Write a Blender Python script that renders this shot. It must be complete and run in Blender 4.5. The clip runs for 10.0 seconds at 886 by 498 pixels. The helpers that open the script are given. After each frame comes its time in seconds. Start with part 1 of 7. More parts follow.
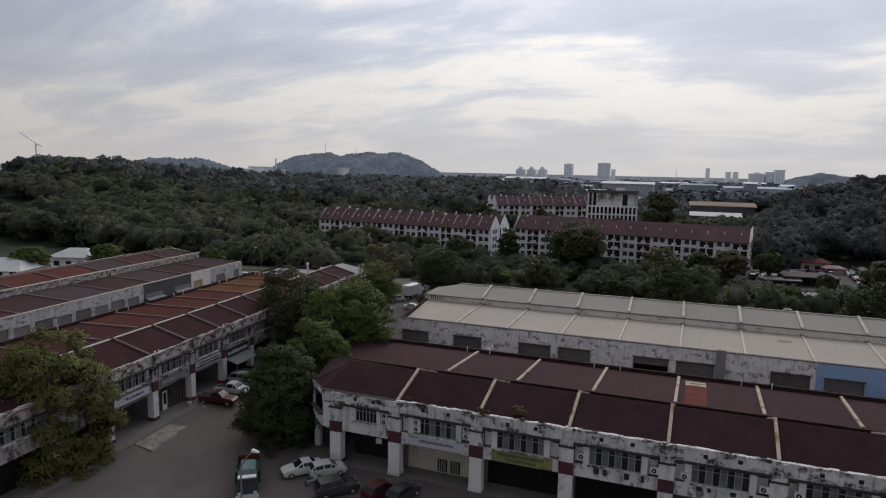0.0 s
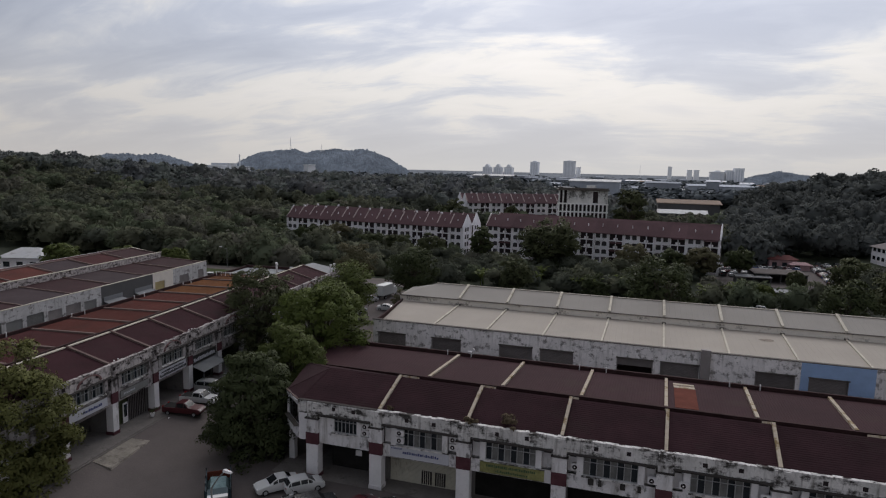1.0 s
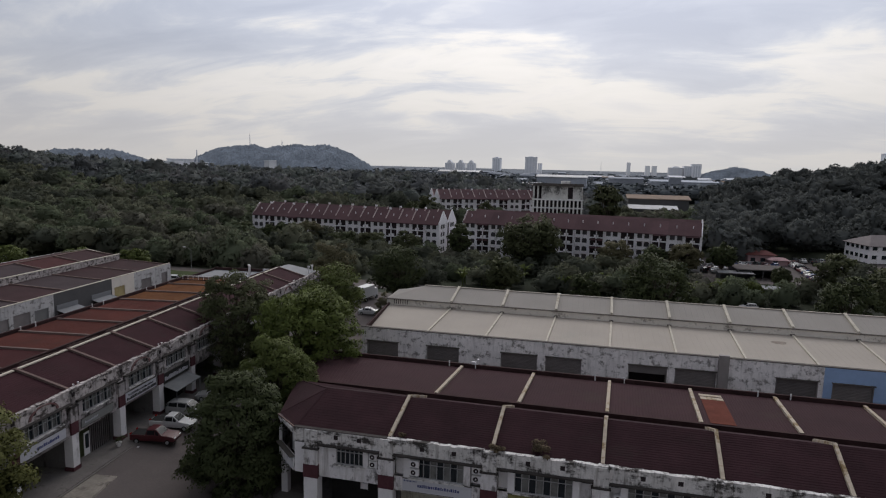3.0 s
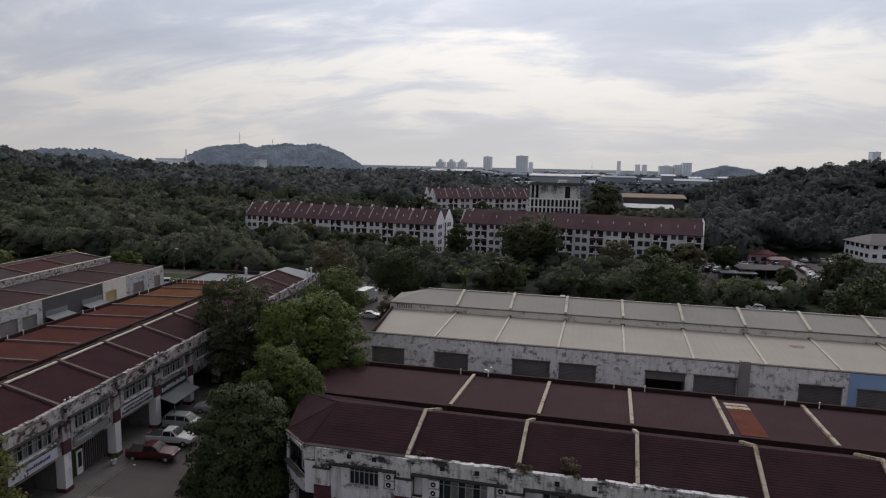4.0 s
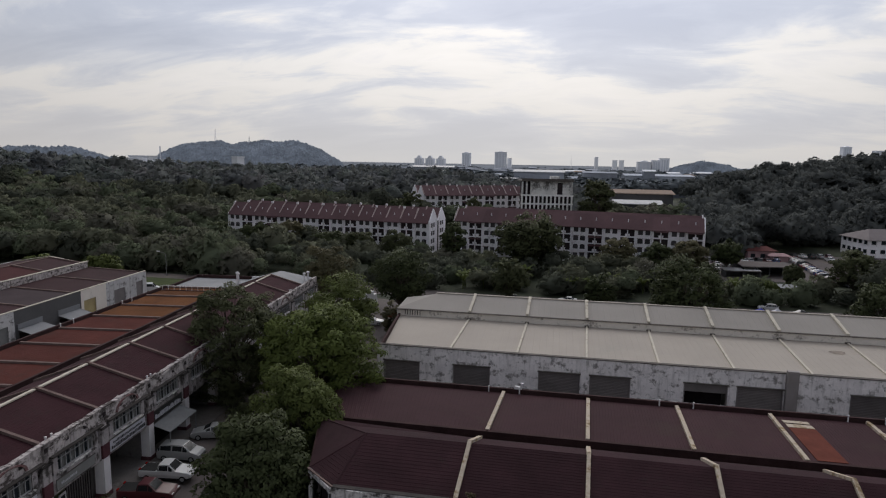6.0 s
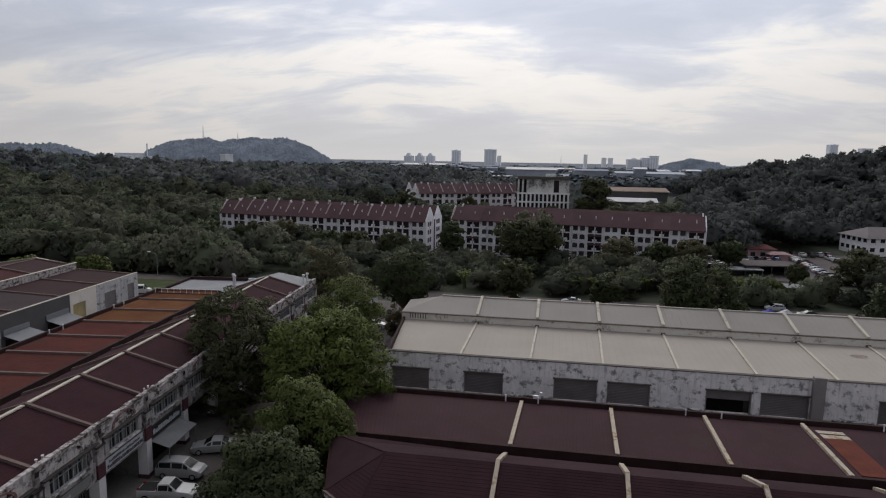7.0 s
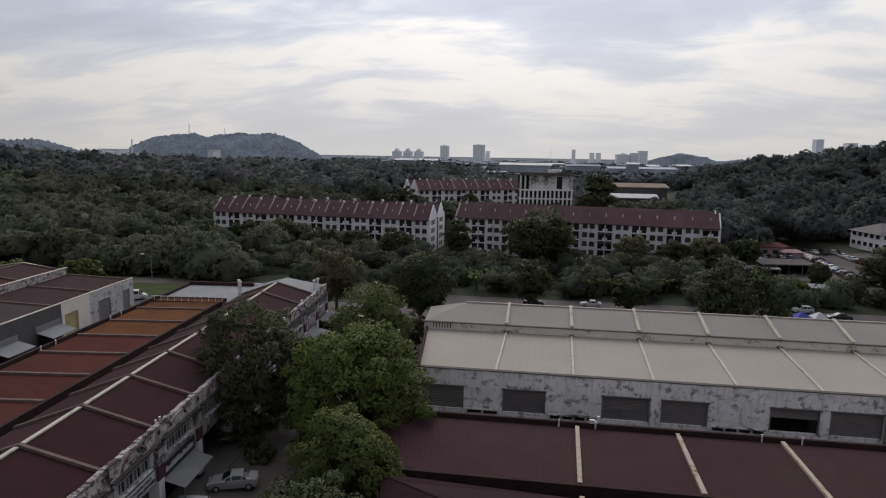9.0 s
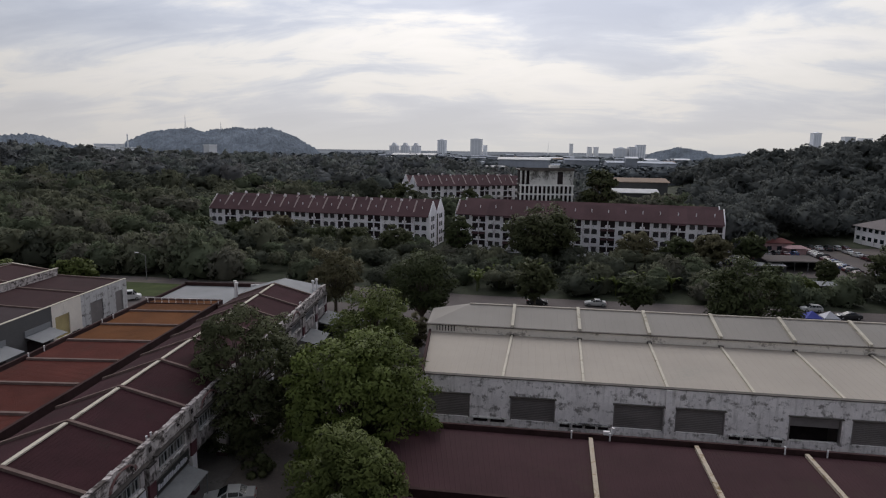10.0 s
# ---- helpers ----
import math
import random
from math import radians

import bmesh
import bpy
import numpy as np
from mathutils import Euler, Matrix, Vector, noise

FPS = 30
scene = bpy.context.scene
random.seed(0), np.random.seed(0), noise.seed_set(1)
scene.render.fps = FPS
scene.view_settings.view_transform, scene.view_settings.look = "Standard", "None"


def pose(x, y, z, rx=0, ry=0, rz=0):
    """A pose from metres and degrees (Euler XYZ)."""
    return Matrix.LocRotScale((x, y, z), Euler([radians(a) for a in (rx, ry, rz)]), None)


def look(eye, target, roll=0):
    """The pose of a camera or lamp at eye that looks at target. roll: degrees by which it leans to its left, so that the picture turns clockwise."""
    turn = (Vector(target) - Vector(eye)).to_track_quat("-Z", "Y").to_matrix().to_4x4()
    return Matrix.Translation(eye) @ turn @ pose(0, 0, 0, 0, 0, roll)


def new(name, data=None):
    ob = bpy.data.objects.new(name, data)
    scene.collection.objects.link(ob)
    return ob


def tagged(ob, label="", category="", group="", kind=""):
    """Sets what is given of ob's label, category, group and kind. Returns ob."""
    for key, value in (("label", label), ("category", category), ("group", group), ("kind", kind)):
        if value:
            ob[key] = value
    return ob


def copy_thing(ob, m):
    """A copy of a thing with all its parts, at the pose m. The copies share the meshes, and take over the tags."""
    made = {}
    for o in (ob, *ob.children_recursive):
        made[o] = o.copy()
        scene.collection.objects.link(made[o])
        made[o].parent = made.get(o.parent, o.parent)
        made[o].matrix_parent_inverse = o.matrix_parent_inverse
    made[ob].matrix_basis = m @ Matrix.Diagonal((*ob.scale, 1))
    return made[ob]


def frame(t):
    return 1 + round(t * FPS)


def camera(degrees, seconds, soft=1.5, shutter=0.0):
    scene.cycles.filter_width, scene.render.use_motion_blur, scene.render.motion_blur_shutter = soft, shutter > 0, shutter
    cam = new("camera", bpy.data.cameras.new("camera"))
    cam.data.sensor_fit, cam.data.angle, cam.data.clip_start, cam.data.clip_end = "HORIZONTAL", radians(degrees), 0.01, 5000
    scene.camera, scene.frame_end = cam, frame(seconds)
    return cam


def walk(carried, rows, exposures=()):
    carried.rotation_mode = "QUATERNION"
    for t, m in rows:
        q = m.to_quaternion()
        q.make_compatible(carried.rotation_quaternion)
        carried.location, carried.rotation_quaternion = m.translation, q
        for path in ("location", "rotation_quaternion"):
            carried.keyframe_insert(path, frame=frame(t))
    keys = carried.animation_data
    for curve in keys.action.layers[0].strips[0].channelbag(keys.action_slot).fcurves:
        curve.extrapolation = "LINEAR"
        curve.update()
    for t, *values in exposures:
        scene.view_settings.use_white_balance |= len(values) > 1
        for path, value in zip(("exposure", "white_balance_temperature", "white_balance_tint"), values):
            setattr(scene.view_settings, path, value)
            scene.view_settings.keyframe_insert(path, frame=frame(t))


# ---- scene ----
cam = camera(71.0, 10.0, soft=1.15)
PATH = [
    (0, (25.546, -58.062, 32.869), (24.863, -56.2, 32.611), 1.1),
    (0.5, (24.247, -56.647, 32.746), (23.618, -54.766, 32.485), 1.2),
    (1, (22.654, -55.211, 32.623), (22.073, -53.315, 32.359), 1.3),
    (1.5, (20.718, -53.588, 32.473), (20.176, -51.681, 32.206), 1.3),
    (2, (19.002, -52.087, 32.365), (18.496, -50.171, 32.095), 1.3),
    (2.5, (17.283, -50.612, 32.221), (16.804, -48.69, 31.949), 1.3),
    (4, (12.437, -46.312, 32.12), (12.006, -44.379, 31.844), 1.2),
    (4.5, (10.715, -44.824, 32.07), (10.303, -42.887, 31.792), 1.1),
    (5, (9.061, -43.378, 31.991), (8.664, -41.438, 31.712), 1.1),
    (5.5, (7.399, -41.769, 31.925), (7.018, -39.826, 31.643), 1.0),
    (7, (2.494, -37.19, 31.855), (2.168, -35.238, 31.562), 1.0),
    (7.5, (0.85, -35.555, 31.805), (0.532, -33.603, 31.509), 0.9),
    (8, (-0.749, -34.062, 31.826), (-1.055, -32.109, 31.526), 0.9),
    (8.5, (-2.477, -32.487, 31.889), (-2.768, -30.531, 31.584), 0.9),
    (9, (-4.081, -31.073, 31.948), (-4.366, -29.117, 31.641), 0.9),
    (9.5, (-5.147, -29.706, 32.086), (-5.431, -27.751, 31.773), 0.8),
    (10, (-5.328, -28.199, 32.307), (-5.604, -26.245, 31.982), 0.8),
]
walk(cam, [(t, look(eye, target, roll)) for t, eye, target, roll in PATH], exposures=[(0.0, 0.0, 6250, 13), (10.0, 0.05, 6250, 13)])

# ---- world and sun ----
SUN_AZ, SUN_EL = radians(-3), radians(38)      # ahead of the camera, behind cloud
world = bpy.data.worlds.new("sky")
scene.world = world
world.use_nodes = True


def build_sky():
    nt = world.node_tree
    nt.nodes.clear()
    L = nt.links.new
    out = nt.nodes.new("ShaderNodeOutputWorld")
    bg = nt.nodes.new("ShaderNodeBackground")
    L(bg.outputs[0], out.inputs[0])
    co = nt.nodes.new("ShaderNodeTexCoord")
    sep = nt.nodes.new("ShaderNodeSeparateXYZ")
    L(co.outputs["Generated"], sep.inputs[0])

    def m(op, a, b=0.0, clamp=False):
        n = nt.nodes.new("ShaderNodeMath")
        n.operation, n.use_clamp = op, clamp
        for i, s in enumerate((a, b)):
            if isinstance(s, (int, float)):
                n.inputs[i].default_value = s
            else:
                L(s, n.inputs[i])
        return n.outputs[0]

    def ramp(f, *stops):
        n = nt.nodes.new("ShaderNodeValToRGB")
        e = n.color_ramp.elements
        while len(e) < len(stops):
            e.new(0.5)
        for el, (p, c) in zip(e, stops):
            el.position, el.color = p, (*c, 1)
        L(f, n.inputs[0])
        return n.outputs[0]

    def mix(f, a, b, mode="MIX"):
        n = nt.nodes.new("ShaderNodeMix")
        n.data_type, n.blend_type = "RGBA", mode
        for i, s in ((0, f), (6, a), (7, b)):
            if isinstance(s, (int, float)):
                n.inputs[i].default_value = s
            elif isinstance(s, tuple):
                n.inputs[i].default_value = (*s, 1)
            else:
                L(s, n.inputs[i])
        return n.outputs[2]

    sky = nt.nodes.new("ShaderNodeTexSky")
    sky.sky_type, sky.sun_disc = "NISHITA", False
    sky.sun_elevation, sky.sun_rotation = SUN_EL, SUN_AZ
    sky.air_density, sky.dust_density = 1.4, 3.0
    blue = mix(1.0, sky.outputs[0], (0.085, 0.085, 0.085), "MULTIPLY")
    # a deck of cloud, drawn on a flat layer overhead
    up = m("ADD", m("MAXIMUM", sep.outputs[2], 0.0), 0.26)
    comb = nt.nodes.new("ShaderNodeCombineXYZ")
    L(m("DIVIDE", sep.outputs[0], up), comb.inputs[0])
    L(m("DIVIDE", sep.outputs[1], up), comb.inputs[1])

    def cloud(scale, detail, rough, dist, off, sx=1.0, sy=1.0):
        mp = nt.nodes.new("ShaderNodeMapping")
        mp.inputs["Location"].default_value = (off, off * 0.7, 0)
        mp.inputs["Scale"].default_value = (sx, sy, 1)
        L(comb.outputs[0], mp.inputs[0])
        n = nt.nodes.new("ShaderNodeTexNoise")
        n.inputs["Scale"].default_value, n.inputs["Detail"].default_value = scale, detail
        n.inputs["Roughness"].default_value, n.inputs["Distortion"].default_value = rough, dist
        L(mp.outputs[0], n.inputs[0])
        return n.outputs[0]

    big = cloud(0.9, 5.0, 0.40, 0.25, 8.9)
    streak = cloud(3.0, 9.0, 0.58, 0.5, 7.7, 0.62, 1.35)
    f = m("ADD", m("MULTIPLY", big, 0.64), m("MULTIPLY", streak, 0.36))
    deck = ramp(f, (0.40, (0.50, 0.56, 0.69)), (0.475, (0.62, 0.675, 0.79)), (0.51, (0.80, 0.83, 0.885)), (0.54, (1.04, 1.01, 0.955)), (0.58, (1.10, 1.06, 1.0)), (0.66, (0.84, 0.85, 0.89)))
    # brighter towards the hidden sun, paler in the haze near the horizon
    dot = nt.nodes.new("ShaderNodeVectorMath")
    dot.operation = "DOT_PRODUCT"
    dot.inputs[1].default_value = (math.sin(SUN_AZ) * math.cos(SUN_EL), math.cos(SUN_AZ) * math.cos(SUN_EL), math.sin(SUN_EL))
    L(co.outputs["Generated"], dot.inputs[0])
    near = m("POWER", m("MAXIMUM", dot.outputs["Value"], 0.0), 2.7)
    gain = m("ADD", 0.47, m("MULTIPLY", near, 0.70))
    gcol = nt.nodes.new("ShaderNodeCombineColor")
    for i in range(3):
        L(gain, gcol.inputs[i])
    deck = mix(1.0, deck, gcol.outputs[0], "MULTIPLY")
    col = mix(0.88, blue, deck)
    hz = m("POWER", m("SUBTRACT", 1.0, m("MAXIMUM", sep.outputs[2], 0.0), True), 7.0)
    haze = mix(near, (0.50, 0.465, 0.415), (0.73, 0.725, 0.685))
    col = mix(m("MULTIPLY", hz, 0.9), col, haze)
    L(col, bg.inputs[0])
    bg.inputs[1].default_value = 1.0


build_sky()
sun_data = bpy.data.lights.new("sun", "SUN")
sun_data.energy, sun_data.angle, sun_data.color = 1.4, radians(50), (1.0, 0.95, 0.87)
sun = new("sun", sun_data)
sun.matrix_world = look((math.sin(SUN_AZ) * 300, math.cos(SUN_AZ) * 300, math.tan(SUN_EL) * 300), (0, 0, 0))


# ---- materials ----
MATS = {}


def surface(name, base, rough=0.8, var=0.25, scale=1.2, fine=18.0, bump=0.3, metal=0.0, stain=None, stain_amt=0.0, stain_scale=(0.5, 0.5, 0.12),
            streak=None, rnd=0.0, island=0.0, spec=0.12, transl=0.0):
    """Base colour varied at two scales, with optional stains and a fine relief."""
    if name in MATS:
        return MATS[name]
    mt = bpy.data.materials.new(name)
    mt.use_nodes = True
    nt = mt.node_tree
    L = nt.links.new
    bs = nt.nodes["Principled BSDF"]
    bs.inputs["Roughness"].default_value, bs.inputs["Metallic"].default_value = rough, metal
    bs.inputs["Specular IOR Level"].default_value = spec
    co = nt.nodes.new("ShaderNodeTexCoord")

    def noisy(s, detail=5.0, mapscale=None):
        n = nt.nodes.new("ShaderNodeTexNoise")
        n.inputs["Scale"].default_value, n.inputs["Detail"].default_value = s, detail
        n.inputs["Roughness"].default_value = 0.62
        if mapscale:
            mp = nt.nodes.new("ShaderNodeMapping")
            mp.inputs["Scale"].default_value = mapscale
            L(co.outputs["Object"], mp.inputs[0])
            L(mp.outputs[0], n.inputs[0])
        else:
            L(co.outputs["Object"], n.inputs[0])
        return n.outputs[0]

    def mapr(f, a, b, lo, hi):
        n = nt.nodes.new("ShaderNodeMapRange")
        n.inputs[1].default_value, n.inputs[2].default_value, n.inputs[3].default_value, n.inputs[4].default_value = a, b, lo, hi
        L(f, n.inputs[0])
        return n.outputs[0]

    def mix(f, a, b, mode="MIX"):
        n = nt.nodes.new("ShaderNodeMix")
        n.data_type, n.blend_type = "RGBA", mode
        for i, s in ((0, f), (6, a), (7, b)):
            if isinstance(s, (int, float)):
                n.inputs[i].default_value = s
            elif isinstance(s, tuple):
                n.inputs[i].default_value = (*s, 1)
            else:
                L(s, n.inputs[i])
        return n.outputs[2]

    def grey(f):
        n = nt.nodes.new("ShaderNodeCombineColor")
        for i in range(3):
            L(f, n.inputs[i])
        return n.outputs[0]

    big, small = noisy(scale), noisy(fine, 3.0)
    col = mix(1.0, tuple(base), grey(mapr(big, 0.3, 0.7, 1 - var, 1 + var)), "MULTIPLY")
    col = mix(1.0, col, grey(mapr(small, 0.3, 0.7, 1 - var * 0.5, 1 + var * 0.5)), "MULTIPLY")
    if stain:
        s1 = noisy(1.0, 7.0, stain_scale)
        s2 = noisy(3.3, 5.0, (1, 1, 0.5))
        add = nt.nodes.new("ShaderNodeMath")
        add.operation = "ADD"
        L(s1, add.inputs[0])
        L(mapr(s2, 0.3, 0.7, -0.09, 0.09), add.inputs[1])
        col = mix(mapr(add.outputs[0], 0.64 - 0.16 * stain_amt, 0.72 - 0.10 * stain_amt, 0.0, min(1.0, 0.5 + stain_amt * 0.5)), col, tuple(stain))
    if streak:
        st = noisy(1.0, 4.0, streak[1])
        col = mix(mapr(st, 0.52, 0.70, 0.0, streak[2]), col, tuple(streak[0]))
    if rnd:
        oi = nt.nodes.new("ShaderNodeObjectInfo")
        col = mix(1.0, col, grey(mapr(oi.outputs["Random"], 0, 1, 1 - rnd, 1 + rnd)), "MULTIPLY")
    if island:
        ge = nt.nodes.new("ShaderNodeNewGeometry")
        col = mix(1.0, col, grey(mapr(ge.outputs["Random Per Island"], 0, 1, 1 - island, 1 + island)), "MULTIPLY")
    L(col, bs.inputs["Base Color"])
    if bump:
        b = nt.nodes.new("ShaderNodeBump")
        b.inputs["Strength"].default_value, b.inputs["Distance"].default_value = bump, 0.05
        L(small, b.inputs["Height"])
        L(b.outputs[0], bs.inputs["Normal"])
    if transl:
        tr = nt.nodes.new("ShaderNodeBsdfTranslucent")
        L(col, tr.inputs[0])
        ms = nt.nodes.new("ShaderNodeMixShader")
        ms.inputs[0].default_value = transl
        L(bs.outputs[0], ms.inputs[1])
        L(tr.outputs[0], ms.inputs[2])
        L(ms.outputs[0], nt.nodes["Material Output"].inputs[0])
    MATS[name] = mt
    return mt


def glassy(name, tint=(0.02, 0.025, 0.03), rough=0.08):
    return surface(name, tint, rough, var=0.3, bump=0.0, spec=0.35)


ASPHALT = surface("asphalt", (0.100, 0.086, 0.083), 0.9, 0.16, 0.12, 6.0, 0.4, stain=(0.15, 0.128, 0.108), stain_amt=0.35, stain_scale=(0.07, 0.07, 0.07))
CONCRETE = surface("concrete", (0.145, 0.132, 0.124), 0.9, 0.2, 0.5, 9.0, 0.4, stain=(0.085, 0.076, 0.068), stain_amt=0.5)
SOIL = surface("grass_and_soil", (0.040, 0.046, 0.030), 0.95, 0.4, 0.05, 1.5, 0.5)
GRASS = surface("mown_grass", (0.052, 0.066, 0.025), 0.95, 0.3, 0.3, 6.0, 0.5)
WALLPAINT = surface("weathered_white_paint", (0.64, 0.62, 0.63), 0.85, 0.12, 0.5, 8.0, 0.25, stain=(0.055, 0.05, 0.046), stain_amt=0.6, stain_scale=(0.9, 0.9, 0.7),
                    streak=((0.22, 0.20, 0.18), (1.6, 1.6, 0.14), 0.6))
PARAPET = surface("mouldy_white_parapet", (0.60, 0.58, 0.57), 0.9, 0.18, 0.6, 8.0, 0.3, stain=(0.035, 0.031, 0.029), stain_amt=0.95, stain_scale=(0.55, 0.55, 1.5),
                  streak=((0.12, 0.11, 0.10), (2.2, 2.2, 0.25), 0.8))
WHITE = surface("white_paint", (0.66, 0.64, 0.65), 0.7, 0.08, 0.7, 8.0, 0.15, stain=(0.25, 0.23, 0.21), stain_amt=0.3)
MAROON = surface("maroon_paint", (0.082, 0.034, 0.041), 0.7, 0.25, 0.8, 8.0, 0.15)
LEDGE = surface("black_mouldy_ledge", (0.048, 0.043, 0.041), 0.9, 0.3, 0.8, 6.0, 0.3)
ROOFTILE = surface("dark_brown_roof_tile", (0.0290, 0.0128, 0.0160), 0.95, 0.22, 0.35, 9.0, 0.5, stain=(0.028, 0.016, 0.017), stain_amt=0.5, stain_scale=(0.25, 0.25, 0.25), rnd=0.10)
REARROOF = surface("brown_metal_deck", (0.040, 0.0182, 0.0215), 0.9, 0.14, 0.25, 12.0, 0.25, stain=(0.042, 0.025, 0.023), stain_amt=0.4, stain_scale=(0.2, 0.2, 0.2), rnd=0.08)
RUSTROOF = surface("rusty_orange_deck", (0.124, 0.050, 0.019), 0.9, 0.22, 0.25, 10.0, 0.3, stain=(0.09, 0.035, 0.020), stain_amt=0.6, stain_scale=(0.15, 0.3, 0.2), rnd=0.12)
COPING = surface("pale_mossy_coping", (0.42, 0.36, 0.29), 0.9, 0.2, 0.7, 8.0, 0.3, stain=(0.17, 0.115, 0.05), stain_amt=0.85, stain_scale=(0.7, 0.7, 0.7))
TANCOPING = surface("dull_tan_coping", (0.145, 0.104, 0.094), 0.9, 0.2, 0.7, 8.0, 0.3)
DARKWALL = surface("dark_red_brown_wall", (0.040, 0.0215, 0.0215), 0.9, 0.3, 0.6, 6.0, 0.3)
SHEDROOF = surface("cream_metal_roof", (0.342, 0.307, 0.268), 0.8, 0.06, 0.12, 7.0, 0.12, stain=(0.30, 0.28, 0.245), stain_amt=0.3, stain_scale=(0.06, 0.12, 0.1))
SHEDROOF2 = surface("pale_grey_metal_roof", (0.272, 0.252, 0.230), 0.8, 0.06, 0.12, 7.0, 0.12)
SHUTTER = surface("grey_roller_shutter", (0.225, 0.205, 0.200), 0.6, 0.14, 0.6, 10.0, 0.2, rnd=0.2)
BLUEPAINT = surface("faded_blue_paint", (0.30, 0.42, 0.64), 0.8, 0.1, 0.4, 8.0, 0.2)
# near-black colour that stands in for the shade inside openings
DARKIN = surface("dark_interior_shade", (0.031, 0.024, 0.026), 0.9, 0.2, 0.8, 6.0, 0.1)
GLASS = glassy("dark_window_glass")
FRAMEW = surface("white_window_frame", (0.34, 0.34, 0.345), 0.5, 0.08, 1.0, 8.0, 0.05)
BARK = surface("grey_brown_bark", (0.085, 0.07, 0.055), 0.9, 0.3, 1.5, 12.0, 0.6)
LEAF = surface("broad_green_leaves", (0.057, 0.069, 0.030), 0.6, 0.22, 0.25, 3.0, 0.0, island=0.14, spec=0.10, transl=0.15)
LEAF2 = surface("light_green_leaves", (0.094, 0.114, 0.034), 0.6, 0.22, 0.25, 3.0, 0.0, island=0.14, spec=0.10, transl=0.18)
LEAF3 = surface("dark_green_leaves", (0.074, 0.082, 0.040), 0.6, 0.22, 0.2, 3.0, 0.0, island=0.14, spec=0.08, transl=0.12)
# far hill and far concrete: blue-grey haze of distance is part of the colour
FARHILL = surface("hazed_wooded_hill", (0.215, 0.245, 0.285), 1.0, 0.3, 0.02, 0.16, 0.0, spec=0.0)
FARCITY = surface("hazed_pale_concrete", (0.74, 0.75, 0.78), 1.0, 0.12, 0.01, 0.2, 0.0, spec=0.0, rnd=0.1)
FLATWALL = surface("off_white_flat_wall", (0.78, 0.76, 0.79), 0.9, 0.1, 0.15, 2.0, 0.1, stain=(0.32, 0.30, 0.30), stain_amt=0.4)
FLATROOF = surface("red_brown_flat_roof", (0.084, 0.048, 0.053), 0.8, 0.2, 0.12, 3.0, 0.2, rnd=0.1)

# stained party walls, their base greyed for the shade inside the arcade
DULLWALL = surface("shaded_grimy_wall", (0.16, 0.15, 0.145), 0.9, 0.2, 0.4, 6.0, 0.2, stain=(0.06, 0.055, 0.05), stain_amt=0.6)
GLASS2 = surface("curtained_window_glass", (0.16, 0.16, 0.155), 0.25, var=0.3, bump=0.0, spec=0.5)
CREAM = surface("cream_shutter_paint", (0.52, 0.50, 0.43), 0.7, 0.1, 0.5, 8.0, 0.15, stain=(0.25, 0.22, 0.17), stain_amt=0.4)
GREENSH = surface("green_shutter_paint", (0.075, 0.085, 0.045), 0.7, 0.12, 0.5, 8.0, 0.15)
BLACKSH = surface("dark_grille_and_shade", (0.022, 0.021, 0.020), 0.7, 0.3, 0.8, 8.0, 0.2)
GREYSH = surface("grey_shutter_paint", (0.20, 0.20, 0.195), 0.65, 0.12, 0.5, 8.0, 0.15)
FADEDRED = surface("faded_maroon_paint", (0.16, 0.085, 0.085), 0.85, 0.3, 0.8, 8.0, 0.2, stain=(0.2, 0.18, 0.17), stain_amt=0.8, stain_scale=(1.5, 1.5, 1.5))
GRIMY = surface("grimy_grey_shop_wall", (0.36, 0.33, 0.33), 0.9, 0.25, 0.6, 8.0, 0.3, stain=(0.05, 0.045, 0.042), stain_amt=0.9, stain_scale=(1.1, 1.1, 0.8),
                streak=((0.10, 0.09, 0.085), (2.0, 2.0, 0.2), 0.8))
GRIMYTOP = surface("crumbling_grey_parapet", (0.44, 0.40, 0.39), 0.9, 0.25, 0.8, 8.0, 0.4, stain=(0.06, 0.05, 0.047), stain_amt=1.0, stain_scale=(0.9, 0.9, 2.2),
                   streak=((0.12, 0.105, 0.10), (2.4, 2.4, 0.4), 0.8))
OLDTILE = surface("faded_brown_roof_tile", (0.0365, 0.0138, 0.0175), 0.95, 0.2, 0.35, 9.0, 0.5, stain=(0.03, 0.019, 0.019), stain_amt=0.5, stain_scale=(0.25, 0.25, 0.25), rnd=0.08)
REDSHEET = surface("dull_red_metal_sheet", (0.112, 0.032, 0.021), 0.95, 0.25, 0.4, 8.0, 0.2)
REDBROWN = surface("red_brown_deck", (0.082, 0.024, 0.0185), 0.9, 0.2, 0.25, 10.0, 0.3, stain=(0.06, 0.028, 0.022), stain_amt=0.5, stain_scale=(0.2, 0.3, 0.2), rnd=0.12)
GREYROOF = surface("grey_flat_roof_sheet", (0.21, 0.215, 0.225), 0.7, 0.1, 0.3, 6.0, 0.15)
SHEDWALL = surface("mould_streaked_shed_wall", (0.80, 0.765, 0.76), 0.9, 0.14, 0.5, 7.0, 0.3, stain=(0.18, 0.165, 0.155), stain_amt=0.7, stain_scale=(0.75, 0.75, 1.1),
                   streak=((0.25, 0.235, 0.22), (2.2, 2.2, 0.3), 0.5))
STEPWALL = surface("streaked_cream_fascia", (0.64, 0.60, 0.55), 0.8, 0.1, 0.3, 6.0, 0.2, stain=(0.16, 0.14, 0.12), stain_amt=0.5, stain_scale=(0.5, 0.5, 0.9))
DARKCAP = surface("weathered_dark_trim", (0.10, 0.09, 0.082), 0.85, 0.25, 0.8, 6.0, 0.2)
